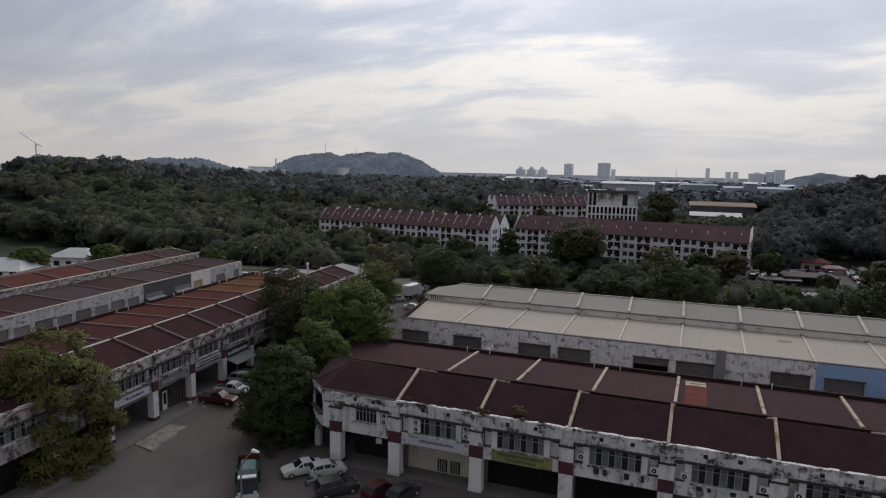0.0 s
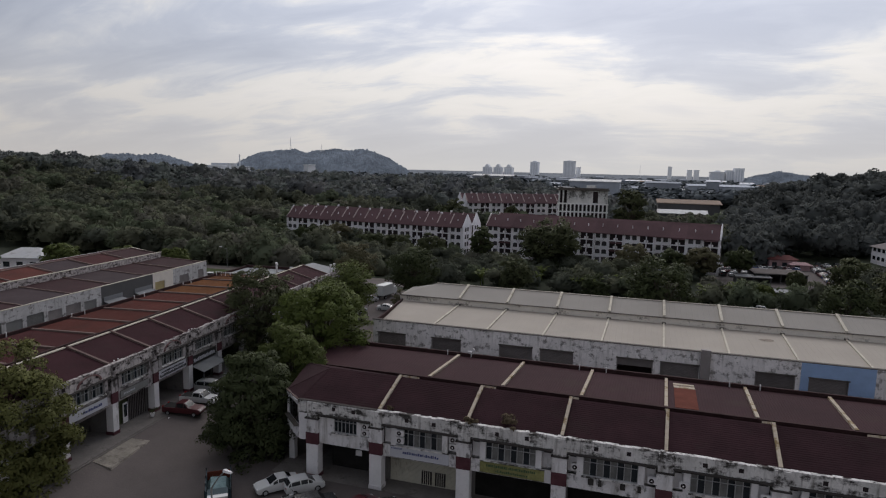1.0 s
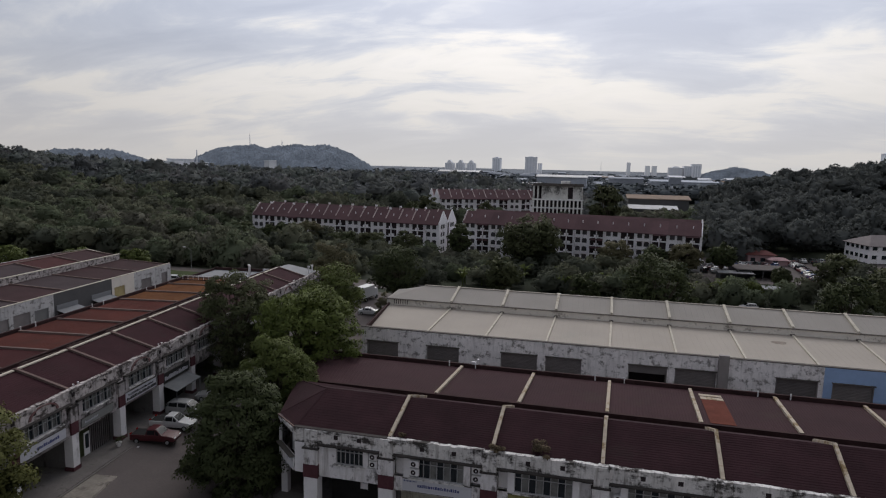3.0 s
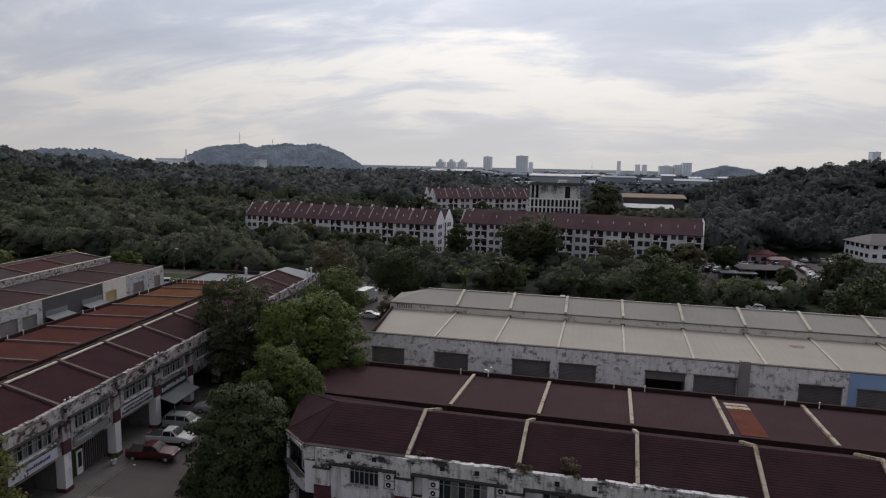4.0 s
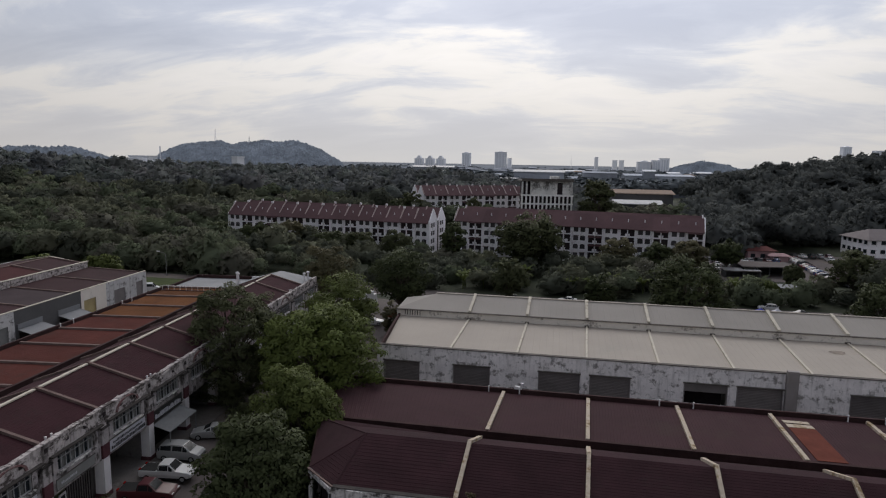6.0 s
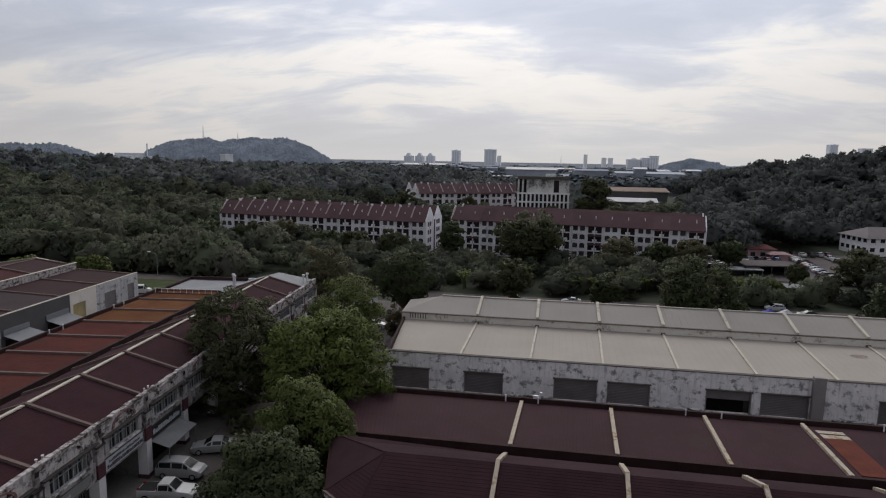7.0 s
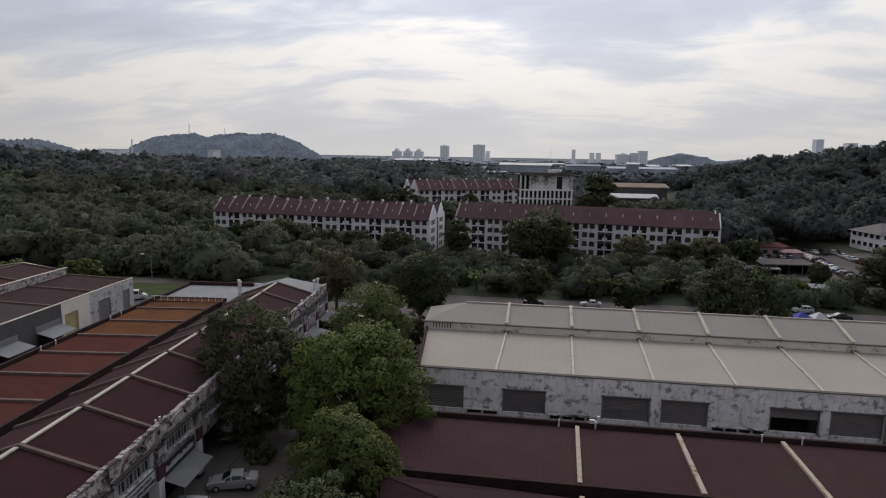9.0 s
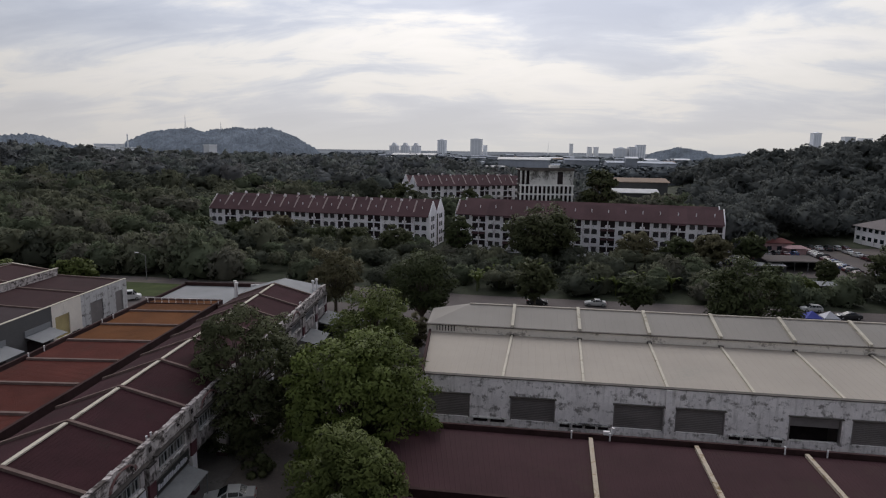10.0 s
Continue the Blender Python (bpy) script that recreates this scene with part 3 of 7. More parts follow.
def shop_walls(row, x0, x1, ground, window=True, deep=1.7, wall=None, trim=None, crown=None):
    """One shop unit's front between two pillars: arcade, band, window wall and parapet."""
    wall, trim, crown = wall or WALLPAINT, trim or WHITE, crown or PARAPET
    e = 0.7 if x1 - x0 > 8 else 0.46
    xa, xb = x0 + e, x1 - e
    wl, wr = xa + 1.40, xb - 1.50                # window between white strips
    if x1 - x0 < 8:
        wl, wr = xa + 0.9, xb - 0.9
    lo = 5.05 if x1 - x0 > 8 else 5.38           # foot of the window
    part("band_wall", Shape().box(xa, xb, -0.40, -0.10, 3.72, lo), wall, row)
    part("window_pier", Shape().box(wl - 0.55, wl, -0.42, -0.1, lo, 6.98), trim, row)
    part("window_pier", Shape().box(wr, wr + 0.55, -0.42, -0.1, lo, 6.98), trim, row)
    part("recess_wall", Shape().box(xa, xb, 0.16, 0.3, lo, 6.98), trim, row)
    part("parapet", Shape().box(x0, x1, -0.46, -0.08, 6.98, 8.32), crown, row)
    rc = random.Random(int(x0 * 10))             # chipped, uneven coping
    cap, xc, n = Shape(), x0, 0
    while xc < x1 - 0.01:
        xn = min(x1, xc + rc.uniform(0.25, 0.9))
        yf, zt = -0.48 + rc.uniform(-0.02, 0.04), 8.36 + rc.uniform(-0.03, 0.09)
        for xs in (xc + 0.01, xn - 0.01):
            cap.v += [(xs, yf, 8.29), (xs, yf, zt), (xs, -0.06, zt), (xs, -0.06, 8.29)]
            n += 1
        xc = xn
    cap.f = [(4 * i + k, 4 * i + (k + 1) % 4, 4 * i + 4 + (k + 1) % 4, 4 * i + 4 + k) for i in range(n - 1) for k in range(4)]
    cap.f += [(0, 3, 2, 1), (4 * n - 4, 4 * n - 3, 4 * n - 2, 4 * n - 1)]
    part("parapet_cap", cap, crown, row)
    part("ledge", Shape().box(xa - 0.05, xb + 0.05, -0.82, -0.46, 6.98, 7.10), LEDGE, row)
    part("sill", Shape().box(wl - 0.1, wr + 0.1, -0.62, -0.40, lo - 0.08, lo + 0.02), PARAPET, row)
    for f in (0.02, 0.35, 0.66):
        xv = x0 + (x1 - x0) * f
        part("parapet_vent", Shape().box(xv - 0.19, xv + 0.19, -0.485, -0.44, 7.58, 7.96), DARKIN, row)
    if window:
        n = 8
        w = part("window", Shape().ring(wl, wr, lo, 6.98, -0.31, -0.21, 0.06), FRAMEW, row)
        for i in range(1, n):
            xm = wl + (wr - wl) * i / n
            part("mullion", Shape().box(xm - 0.028, xm + 0.028, -0.30, -0.22, lo + 0.06, 6.92), FRAMEW, w)
        part("transom", Shape().box(wl + 0.06, wr - 0.06, -0.295, -0.225, 6.33, 6.38), FRAMEW, w)
        for i in range(n):
            xm = wl + (wr - wl) * i / n
            part("pane", Shape().box(xm + 0.03, xm + (wr - wl) / n - 0.03, -0.17, -0.15, lo + 0.04, 6.93), (GLASS, GLASS2)[int(x0 * 7 + i * 3) % 2 == 0], w)
    if x1 - x0 > 8:
        for a, b in ((xa, wl - 0.55), (wr + 0.55, xb)):
            part("recess_light", Shape().box(a + 0.12, b - 0.12, 0.12, 0.165, 6.45, 6.9), DARKIN, row)
            part("recess_sill", Shape().box(a, b, -0.42, 0.16, lo - 0.08, lo), PARAPET, row)
    # ground floor, set back under the arcade
    part("arcade_ceiling", Shape().box(x0, x1, -0.1, 2.9, 3.72, 3.86), CONCRETE, row)
    part("party_wall", Shape().box(x0 - 0.11, x0 + 0.11, 0.3, 9.6, 0.16, 3.72), DULLWALL, row)
    kind, tone = ground
    if kind == "open":
        # dark sheet gives the open shop its shaded depth
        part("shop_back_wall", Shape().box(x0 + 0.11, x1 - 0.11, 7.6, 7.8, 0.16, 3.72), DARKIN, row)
        part("shutter_box", Shape().box(xa, xb, deep - 0.4, deep, 3.1, 3.72), SHUTTER, row)
    else:
        sh = Shape()
        n = 26
        for i in range(n):
            z = 0.16 + 3.5 * i / n
            sh.face((xa, deep + 0.06, z), (xb, deep + 0.06, z), (xb, deep, z + 3.5 / n), (xa, deep, z + 3.5 / n))
            sh.face((xa, deep, z + 3.5 / n), (xb, deep, z + 3.5 / n), (xb, deep + 0.06, z + 3.5 / n), (xa, deep + 0.06, z + 3.5 / n))
        part("roller_shutter", sh, tone, row)
        part("shop_jamb", Shape().box(x0 + 0.11, xa, deep - 0.1, deep + 0.2, 0.16, 3.72), DULLWALL, row)
        part("shop_jamb", Shape().box(xb, x1 - 0.11, deep - 0.1, deep + 0.2, 0.16, 3.72), DULLWALL, row)


def shop_pillar(row, x, w=0.66, p=0.0, foot=None, wall=None, crown=None):
    part("pillar", Shape().box(x - w, x + w, -0.72 + p, 0.35, 0.5, 3.85), WHITE, row)
    part("pillar_base", Shape().box(x - w - 0.06, x + w + 0.06, -0.78 + p, 0.41, 0.0, 0.55), foot or MAROON, row)
    part("maroon_panel", Shape().box(x - w - 0.04, x + w + 0.04, -0.76 + p, -0.08, 3.85, 5.08), MAROON, row)
    part("pilaster", Shape().box(x - w - 0.02, x + w + 0.02, -0.72 + p, -0.08, 5.08, 6.55), wall or WALLPAINT, row)
    part("pilaster_cap", Shape().box(x - w - 0.12, x + w + 0.12, -0.84 + p, -0.44, 6.55, 6.66), LEDGE, row)
    part("pilaster_head", Shape().box(x - w + 0.06, x + w - 0.06, -0.62 + p, -0.08, 6.66, 8.30), crown or PARAPET, row)



BAY, SKEW = 9.03, 0.047
right_row = terrace(pose(0, 0, 0), BAY, -0.5, 10, SKEW, 5.05, 10.1, 8.25, 8.2, 13.8, 25.2, 7.18, 6.62, COPING, REARROOF,
                    "mould-stained white two-storey shop terrace with dark brown tiled roofs")


def right_row_front():
    row = right_row
    fronts = [("shut", CREAM), ("shut", BLACKSH), ("shut", BLACKSH), ("shut", GREYSH), ("open", None), ("shut", CREAM), ("shut", GREYSH), ("shut", BLACKSH), ("open", None), ("shut", GREYSH)]
    for k in range(10):
        x0 = -0.65 + 9.08 * k
        shop_walls(row, x0, x0 + 9.08, fronts[k])
        shop_pillar(row, x0, foot=WALLPAINT)
    part("arcade_floor", Shape().box(-12.5, 91, -0.78, 2.6, -0.05, 0.17), CONCRETE, row)
    part("shop_floor", Shape().box(-9, 91, 2.6, 9.8, -0.05, 0.15), CONCRETE, row)
    # grilles and a slotted frieze on the cream front
    for xg in (4.05, 5.5):
        g = part("wall_grille", Shape().box(xg - 0.55, xg + 0.55, 1.60, 1.66, 0.35, 1.75), DARKIN, row)
        for i in range(1, 5):
            part("grille_bar", Shape().box(xg - 0.55 + 0.22 * i - 0.025, xg - 0.55 + 0.22 * i + 0.025, 1.57, 1.6, 0.35, 1.75), CREAM, g)
    for i in range(14):
        part("frieze_slot", Shape().box(0.9 + 0.5 * i, 1.25 + 0.5 * i, 1.60, 1.66, 3.05, 3.4), DARKIN, row)
    # rusted stubs of old brackets on the bare bands
    for k in range(2, 10):
        for dx, w in ((2.6, 0.5), (3.5, 0.3), (5.4, 0.45), (6.9, 0.3)):
            x0 = -0.65 + 9.08 * k + dx
            part("bracket_stub", Shape().box(x0, x0 + w, -0.52, -0.40, 4.5 - 0.1 * (k % 3), 4.85), LEDGE, row)
    # corner unit
    shop_pillar(row, -7.75)
    part("band_wall", Shape().box(-7.05, -1.35, -0.40, -0.10, 3.95, 5.34), WALLPAINT, row)
    for x0, x1, y0, y1, z0 in ((-7.05, -5.4, -0.40, -0.1, 5.34), (-2.85, -2.4, -0.40, -0.1, 5.34), (-2.4, -1.35, 0.16, 0.3, 5.34)):
        part("window_wall", Shape().box(x0, x1, y0, y1, z0, 6.98), WALLPAINT, row)
    w = part("window", Shape().ring(-5.4, -2.85, 5.36, 6.98, -0.35, -0.25, 0.06), FRAMEW, row)
    for i in range(1, 6):
        xm = -5.4 + 2.55 * i / 6
        part("mullion", Shape().box(xm - 0.03, xm + 0.03, -0.34, -0.26, 5.42, 6.92), FRAMEW, w)
    part("transom", Shape().box(-5.34, -2.91, -0.335, -0.265, 6.5, 6.56), FRAMEW, w)
    part("pane", Shape().box(-5.4, -2.85, -0.18, -0.15, 5.34, 6.98), GLASS, w)
    part("sill", Shape().box(-5.6, -2.7, -0.6, -0.4, 5.26, 5.36), PARAPET, row)
    part("parapet", Shape().box(-9.5, -0.65, -0.46, -0.08, 6.98, 8.32), PARAPET, row)
    part("parapet_cap", Shape().box(-9.48, -0.65, -0.48, -0.06, 8.32, 8.38), LEDGE, row)
    part("ledge", Shape().box(-7.1, -1.3, -0.82, -0.46, 6.98, 7.10), LEDGE, row)
    for xv in (-7.8, -5.4, -3.2):
        part("parapet_vent", Shape().box(xv - 0.19, xv + 0.19, -0.485, -0.44, 7.62, 8.0), DARKIN, row)
    part("corner_wall", Shape().box(-9.4, -8.45, -0.44, -0.1, 4.1, 6.98), WHITE, row)
    # cut-off corner with an open upper gallery, then the slanted side, both carried on columns
    corner, turn = Vector((-9.45, -0.1, 0)), Vector((-12.2, 2.5, 0))

    def side(y):
        return turn.x - 0.30 * (y - turn.y)

    def upright(name, a, b, z0, z1, thick, mat):
        a, b = Vector(a), Vector(b)
        back = Vector((0, 0, 1)).cross(a - b).normalized() * thick
        return part(name, Shape().hexa([p + Vector((0, 0, z)) for z in (z0, z1) for p in (a, a + back, b + back, b)]), mat, row)
    inward = Vector((0.69, 0.73, 0))
    upright("corner_band", turn, corner, 4.1, 5.35, 0.3, WALLPAINT)
    upright("corner_sill", turn - inward * 0.12, corner - inward * 0.12, 5.35, 5.45, 0.5, DARKCAP)
    upright("corner_fascia", turn - inward * 0.1, corner - inward * 0.1, 7.75, 8.12, 0.25, PARAPET)
    # dark sheet painted as the shade of the open gallery
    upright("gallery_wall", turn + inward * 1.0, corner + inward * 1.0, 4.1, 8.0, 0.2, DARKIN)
    g = upright("gallery_window", turn.lerp(corner, 0.62) + inward * 0.25, corner + inward * 0.25, 5.45, 5.52, 0.08, FRAMEW)
    for k in range(4):
        p = turn.lerp(corner, 0.62 + 0.12 * k) + inward * 0.25
        part("mullion", Shape().box(p.x - 0.04, p.x + 0.04, p.y - 0.04, p.y + 0.04, 5.5, 7.75), FRAMEW, g)
    part("corner_column", Shape().box(turn.x - 0.1, turn.x + 0.55, turn.y - 0.1, turn.y + 0.55, 0, 4.1), WHITE, row)
    part("corner_pipe", Shape().tube((turn.x - 0.1, turn.y - 0.05, 4.6), (turn.x - 0.1, turn.y - 0.05, 8.1), 0.08, n=8), WHITE, row)
    far = Vector((side(13.4), 13.4, 0))
    upright("side_wall", far, turn, 4.1, 6.98, 0.3, WALLPAINT)
    upright("side_parapet", Vector((side(11.0), 11.0, 0)), turn, 6.98, 7.9, 0.3, DARKWALL)
    for y in (7.4, 13.0):
        part("side_column", Shape().box(side(y), side(y) + 0.6, y - 0.3, y + 0.3, 0, 4.1), WHITE, row)
    # black sheet added for the unlit depth of the corner shop
    part("shop_gate", Shape().box(-7.05, -1.35, 2.5, 2.6, 0.15, 3.3), BLACKSH, row)
    part("inner_wall", Shape().box(-7.0, -0.7, 9.6, 9.8, 0.1, 8.0), DARKIN, row)
    part("shutter_box", Shape().box(-7.05, -1.35, 1.2, 1.6, 3.3, 3.95), GREYSH, row)
    part("notice_board", Shape().box(-3.6, -2.9, 1.0, 1.05, 2.5, 3.1), WHITE, row)
    part("arcade_ceiling", Shape().slab([(-0.65, -0.1, 4.08), (-0.65, 9.6, 4.08), (side(9.6) + 0.3, 9.6, 4.08), (turn.x + 0.3, turn.y + 0.2, 4.08), (-9.2, -0.1, 4.08)], 0.12), CONCRETE, row)
    # hipped end of the front roof, and the slanted first rear bay
    x1f, x1m, x1b = -0.5, -0.5 + SKEW * 5.05, -0.5 + SKEW * 10.1
    ridge = (-8.6, 5.05, 10.1)
    low_a, low_b, low_c = Vector((-14.8, 11.2, 8.15)), Vector((-12.35, 2.35, 8.15)), Vector((-9.45, -0.08, 8.25))
    sh = Shape()
    courses(sh, -9.45, x1f, ridge[0], x1m, -0.05, 8.25, 5.05, 10.1, 16)
    part("roof_front", sh, ROOFTILE, row)
    sh = Shape()
    courses(sh, x1b, -14.0, x1m, ridge[0], 10.1, 8.2, 5.05, 10.1, 16)
    sh.face((x1b, 10.1, 8.2), (-14.0, 10.1, 8.2), low_a)
    part("roof_back", sh, ROOFTILE, row)
    n, up, c = 16, Vector((0, 0, 0.012)), Vector(ridge)
    for a, b in ((low_b, low_c), (low_a, low_b)):
        sh = Shape()
        for i in range(n):
            t0, t1 = i / n, (i + 1) / n
            sh.face(a.lerp(c, t0) + up, b.lerp(c, t0) + up, b.lerp(c, t1), a.lerp(c, t1))
            sh.face(a.lerp(c, t1), b.lerp(c, t1), b.lerp(c, t1) + up, a.lerp(c, t1) + up)
        part("roof_hip", sh, ROOFTILE, row)
    for a in (low_a, low_b, low_c):
        part("hip_cap", Shape().bar(a, c, 0.16, 0.03), ROOFTILE, row)
    part("eave_gutter", Shape().bar(low_c - Vector((0.1, 0.1, 0.1)), low_b - Vector((0.1, 0.1, 0.1)), 0.14, 0.12), TANCOPING, row)
    sh = Shape()
    n = 40
    for i in range(n):
        def edge(t, y):
            return side(y) + 0.2 + (-0.5 + SKEW * y - side(y) - 0.2) * t
        ta, tb, tc = i / n, (i + 0.72) / n, (i + 1) / n
        y0, y1, z0, z1 = 13.8, 25.2, 7.18, 6.62
        sh.face((edge(ta, y0), y0, z0), (edge(tb, y0), y0, z0), (edge(tb, y1), y1, z1), (edge(ta, y1), y1, z1))
        tm = (tb + tc) / 2
        sh.face((edge(tb, y0), y0, z0), (edge(tm, y0), y0, z0 + .018), (edge(tm, y1), y1, z1 + .018), (edge(tb, y1), y1, z1))
        sh.face((edge(tm, y0), y0, z0 + .018), (edge(tc, y0), y0, z0), (edge(tc, y1), y1, z1), (edge(tm, y1), y1, z1 + .018))
    part("roof_rear", sh, REARROOF, row)
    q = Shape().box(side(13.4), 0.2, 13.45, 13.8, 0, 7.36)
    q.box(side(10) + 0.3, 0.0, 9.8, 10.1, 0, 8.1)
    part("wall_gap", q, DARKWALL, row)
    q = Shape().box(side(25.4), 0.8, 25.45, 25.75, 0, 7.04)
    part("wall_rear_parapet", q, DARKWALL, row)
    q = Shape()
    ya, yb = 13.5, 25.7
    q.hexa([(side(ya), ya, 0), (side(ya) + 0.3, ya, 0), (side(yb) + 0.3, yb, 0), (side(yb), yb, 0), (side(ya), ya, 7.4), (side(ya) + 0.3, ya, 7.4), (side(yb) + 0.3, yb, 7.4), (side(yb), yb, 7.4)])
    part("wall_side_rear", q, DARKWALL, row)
    # replaced sheets on one rear roof
    def on_deck(y):
        return 7.18 + (6.62 - 7.18) * (y - 13.8) / 11.4 + 0.06
    xs = 27.6
    part("red_sheet", Shape().slab([(xs + .6, 14.3, on_deck(14.3)), (xs + 3.0, 14.3, on_deck(14.3)), (xs + 3.3, 22.0, on_deck(22.0)), (xs + .9, 22.0, on_deck(22.0))], 0.03), REDSHEET, row)
    for ya, yb in ((22.1, 23.0), (23.3, 24.0)):
        part("clear_sheet", Shape().slab([(xs + .9, ya, on_deck(ya)), (xs + 3.3, ya, on_deck(ya)), (xs + 3.3, yb, on_deck(yb)), (xs + .9, yb, on_deck(yb))], 0.03), COPING, row)


right_row_front()

LZ = 1.4
left_m = pose(-33.2, 4.2, LZ, 0, 0, 95)
left_row = terrace(left_m, 7.0, 1.6 - 42, 14, 0.0, 6.0, 11.0 - LZ, 9.25 - LZ, 8.8 - LZ, 14.6, 25.2, 8.1 - LZ, 8.0 - LZ, TANCOPING,
                   [REDDECK] * 7 + [REDBROWN] * 4 + [RUSTROOF] * 3,
                   "mould-stained white shop terrace with rust-brown metal roofs", ridge_strip=True, tile=OLDTILE)


def left_row_front():
    row = left_row
    fronts = [("open", None), ("shut", GREENSH), ("open", None), ("shut", BLACKSH), ("open", None)]
    for k in range(14):
        x0 = 0.85 - 42 + 7.05 * k
        shop_walls(row, x0, x0 + 7.05, fronts[(k + 1) % 5] if k != 5 else ("shut", GREENSH), deep=0.8, wall=GRIMY, trim=GRIMY, crown=GRIMYTOP)
        shop_pillar(row, x0, 0.44, 0.16, wall=GRIMY, crown=GRIMYTOP)
        # arched crest on the parapet
        q = Shape()
        c, n = x0 + 3.5, 14
        for i in range(n + 1):
            a = math.pi * i / n
            for rr, yy in ((1.5, -0.56), (1.75, -0.56), (1.75, -0.44), (1.5, -0.44)):
                q.v.append((c - math.cos(a) * rr, yy, 7.25 + math.sin(a) * rr * 0.55))
        q.f = [(4 * i + k, 4 * i + (k + 1) % 4, 4 * i + 4 + (k + 1) % 4, 4 * i + 4 + k) for i in range(n) for k in range(4)]
        part("crest_arch", q, GRIMYTOP if k % 2 else FADEDRED, row)
    # the part-open shop with a green panel: white door and dark grille
    xg = 0.85 - 42 + 7.05 * 5
    part("shop_grille", Shape().box(xg + 3.4, xg + 6.5, 0.70, 0.76, 0.17, 3.4), DARKIN, row)
    for i in range(10):
        part("grille_bar", Shape().box(xg + 3.5 + 0.3 * i, xg + 3.54 + 0.3 * i, 0.64, 0.69, 0.17, 3.4), SHUTTER, row)
    d = part("shop_door", Shape().box(xg + 2.6, xg + 3.4, 0.68, 0.76, 0.17, 2.6), WHITE, row)
    part("door_pane", Shape().box(xg + 2.75, xg + 3.25, 0.66, 0.68, 0.9, 2.4), GLASS, d)
    xe = 0.85 - 42 + 7.05 * 14
    part("arcade_floor", Shape().box(-44, xe, -2.4, 2.6, -0.4, 0.17), CONCRETE, row)
    part("kerb", Shape().box(-44, xe, -2.65, -2.4, -0.4, 0.10), CONCRETE, row)
    part("shop_floor", Shape().box(-44, xe, 2.6, 9.8, -0.3, 0.15), CONCRETE, row)
    # flat-roofed end unit and the grey flat roof behind it
    shop_walls(row, 57.55, 64.0, ("open", None), deep=0.8, wall=GRIMY, trim=GRIMY, crown=GRIMYTOP)
    shop_pillar(row, 57.55, 0.44, 0.16, wall=GRIMY, crown=GRIMYTOP)
    shop_pillar(row, 63.6, 0.44, 0.16, wall=GRIMY, crown=GRIMYTOP)
    part("end_gable", Shape().box(63.7, 64, -0.1, 12, 0, 8.0), WALLPAINT, row)
    q = Shape()
    q.slab([(57.7, -0.2, 8.0), (64.2, -0.2, 8.0), (63.0, 6, 9.4), (57.7, 6, 9.6)], 0.2)
    q.slab([(63.0, 6, 9.4), (64.2, 12, 7.6), (57.7, 12, 7.4), (57.7, 6, 9.6)], 0.2)
    part("end_roof", q, GREYROOF, row)
    part("flat_roof", Shape().box(55.5, 69, 13.5, 25.5, 5.9, 6.3), GREYROOF, row)
    part("flat_roof_wall", Shape().box(55.2, 55.5, 13.2, 25.5, 0, 6.75).box(69, 69.3, 13.2, 25.8, 0, 6.9).box(55.2, 69.3, 25.5, 25.8, 0, 6.75).box(55.5, 69, 13.2, 13.5, 0, 6.6), DARKWALL, row)
    q = Shape()
    for i in range(11):
        y = 14 + 1.1 * i
        q.box(55.3, 55.36, y, y + 0.06, 6.7, 7.5)
    q.box(55.3, 55.36, 13.5, 25.4, 7.46, 7.52)
    part("roof_rail", q, WHITE, row)
    for x, y in ((57.5, 11.9), (58.6, 12.6), (60.0, 0.6), (61.5, 0.4)):
        part("vent_pipe", Shape().tube((x, y, 7), (x, y, 9.6), 0.16, n=10).tube((x, y, 9.5), (x, y, 9.75), 0.26, n=10), WHITE, row)


left_row_front()


# pipes, bracket lamps and weeds that stand on the roofs
def vent_pipe_thing(x, y, z, h):
    t = thing("vent_pipe", Shape().tube((0, 0, -0.3), (0, 0, h), 0.07, n=8).tube((0, 0, h), (0, 0, h + 0.08), 0.10, n=8), WHITE,
              "short white plastic vent pipe standing on the roof edge", "pipe", pose(x, y, z), group="roof vent pipes")
    return t


pipe0 = vent_pipe_thing(-1.0, 25.35, 6.72, 0.5)
for k in range(0, 10, 2):
    for dx in (-1.7, 1.7)[1 if k == 0 else 0:]:
        copy_thing(pipe0, pose(-0.5 + BAY * k + SKEW * 25 + dx, 25.35, 6.72))
for k in range(14):
    for dx in (-0.4, 0.25):
        p = left_m @ Vector((1.6 - 42 + 7.0 * k + 0.9 + dx, 0.2, 8.3 - 0.4))
        if k % 2 == 1:
            copy_thing(pipe0, pose(*p))
        q = left_m @ Vector((1.6 - 42 + 7.0 * k + dx * 4 + 2, 25.3, 6.7))
        if k % 2 == 0:
            copy_thing(pipe0, pose(*q))


def roof_bracket():
    t = thing("roof_fan", None, None, "small white extractor fan on the rear roof edge", "fan", pose(2.1, 25.6, 7.03))
    part("base", Shape().box(-0.28, 0.28, -0.12, 0.14, 0, 0.34), WHITE, t)
    part("cowl", Shape().tube((0.42, 0, 0), (0.56, 0, 0.72), 0.10, 0.15, 10), WHITE, t)


roof_bracket()


# ---- warehouse ----
STAIN = (43.4, 49.0)
RUSTSTAIN = surface("rusty_roof_stain", (0.23, 0.195, 0.165), 0.9, 0.5, 1.2, 5.0, 0.2)


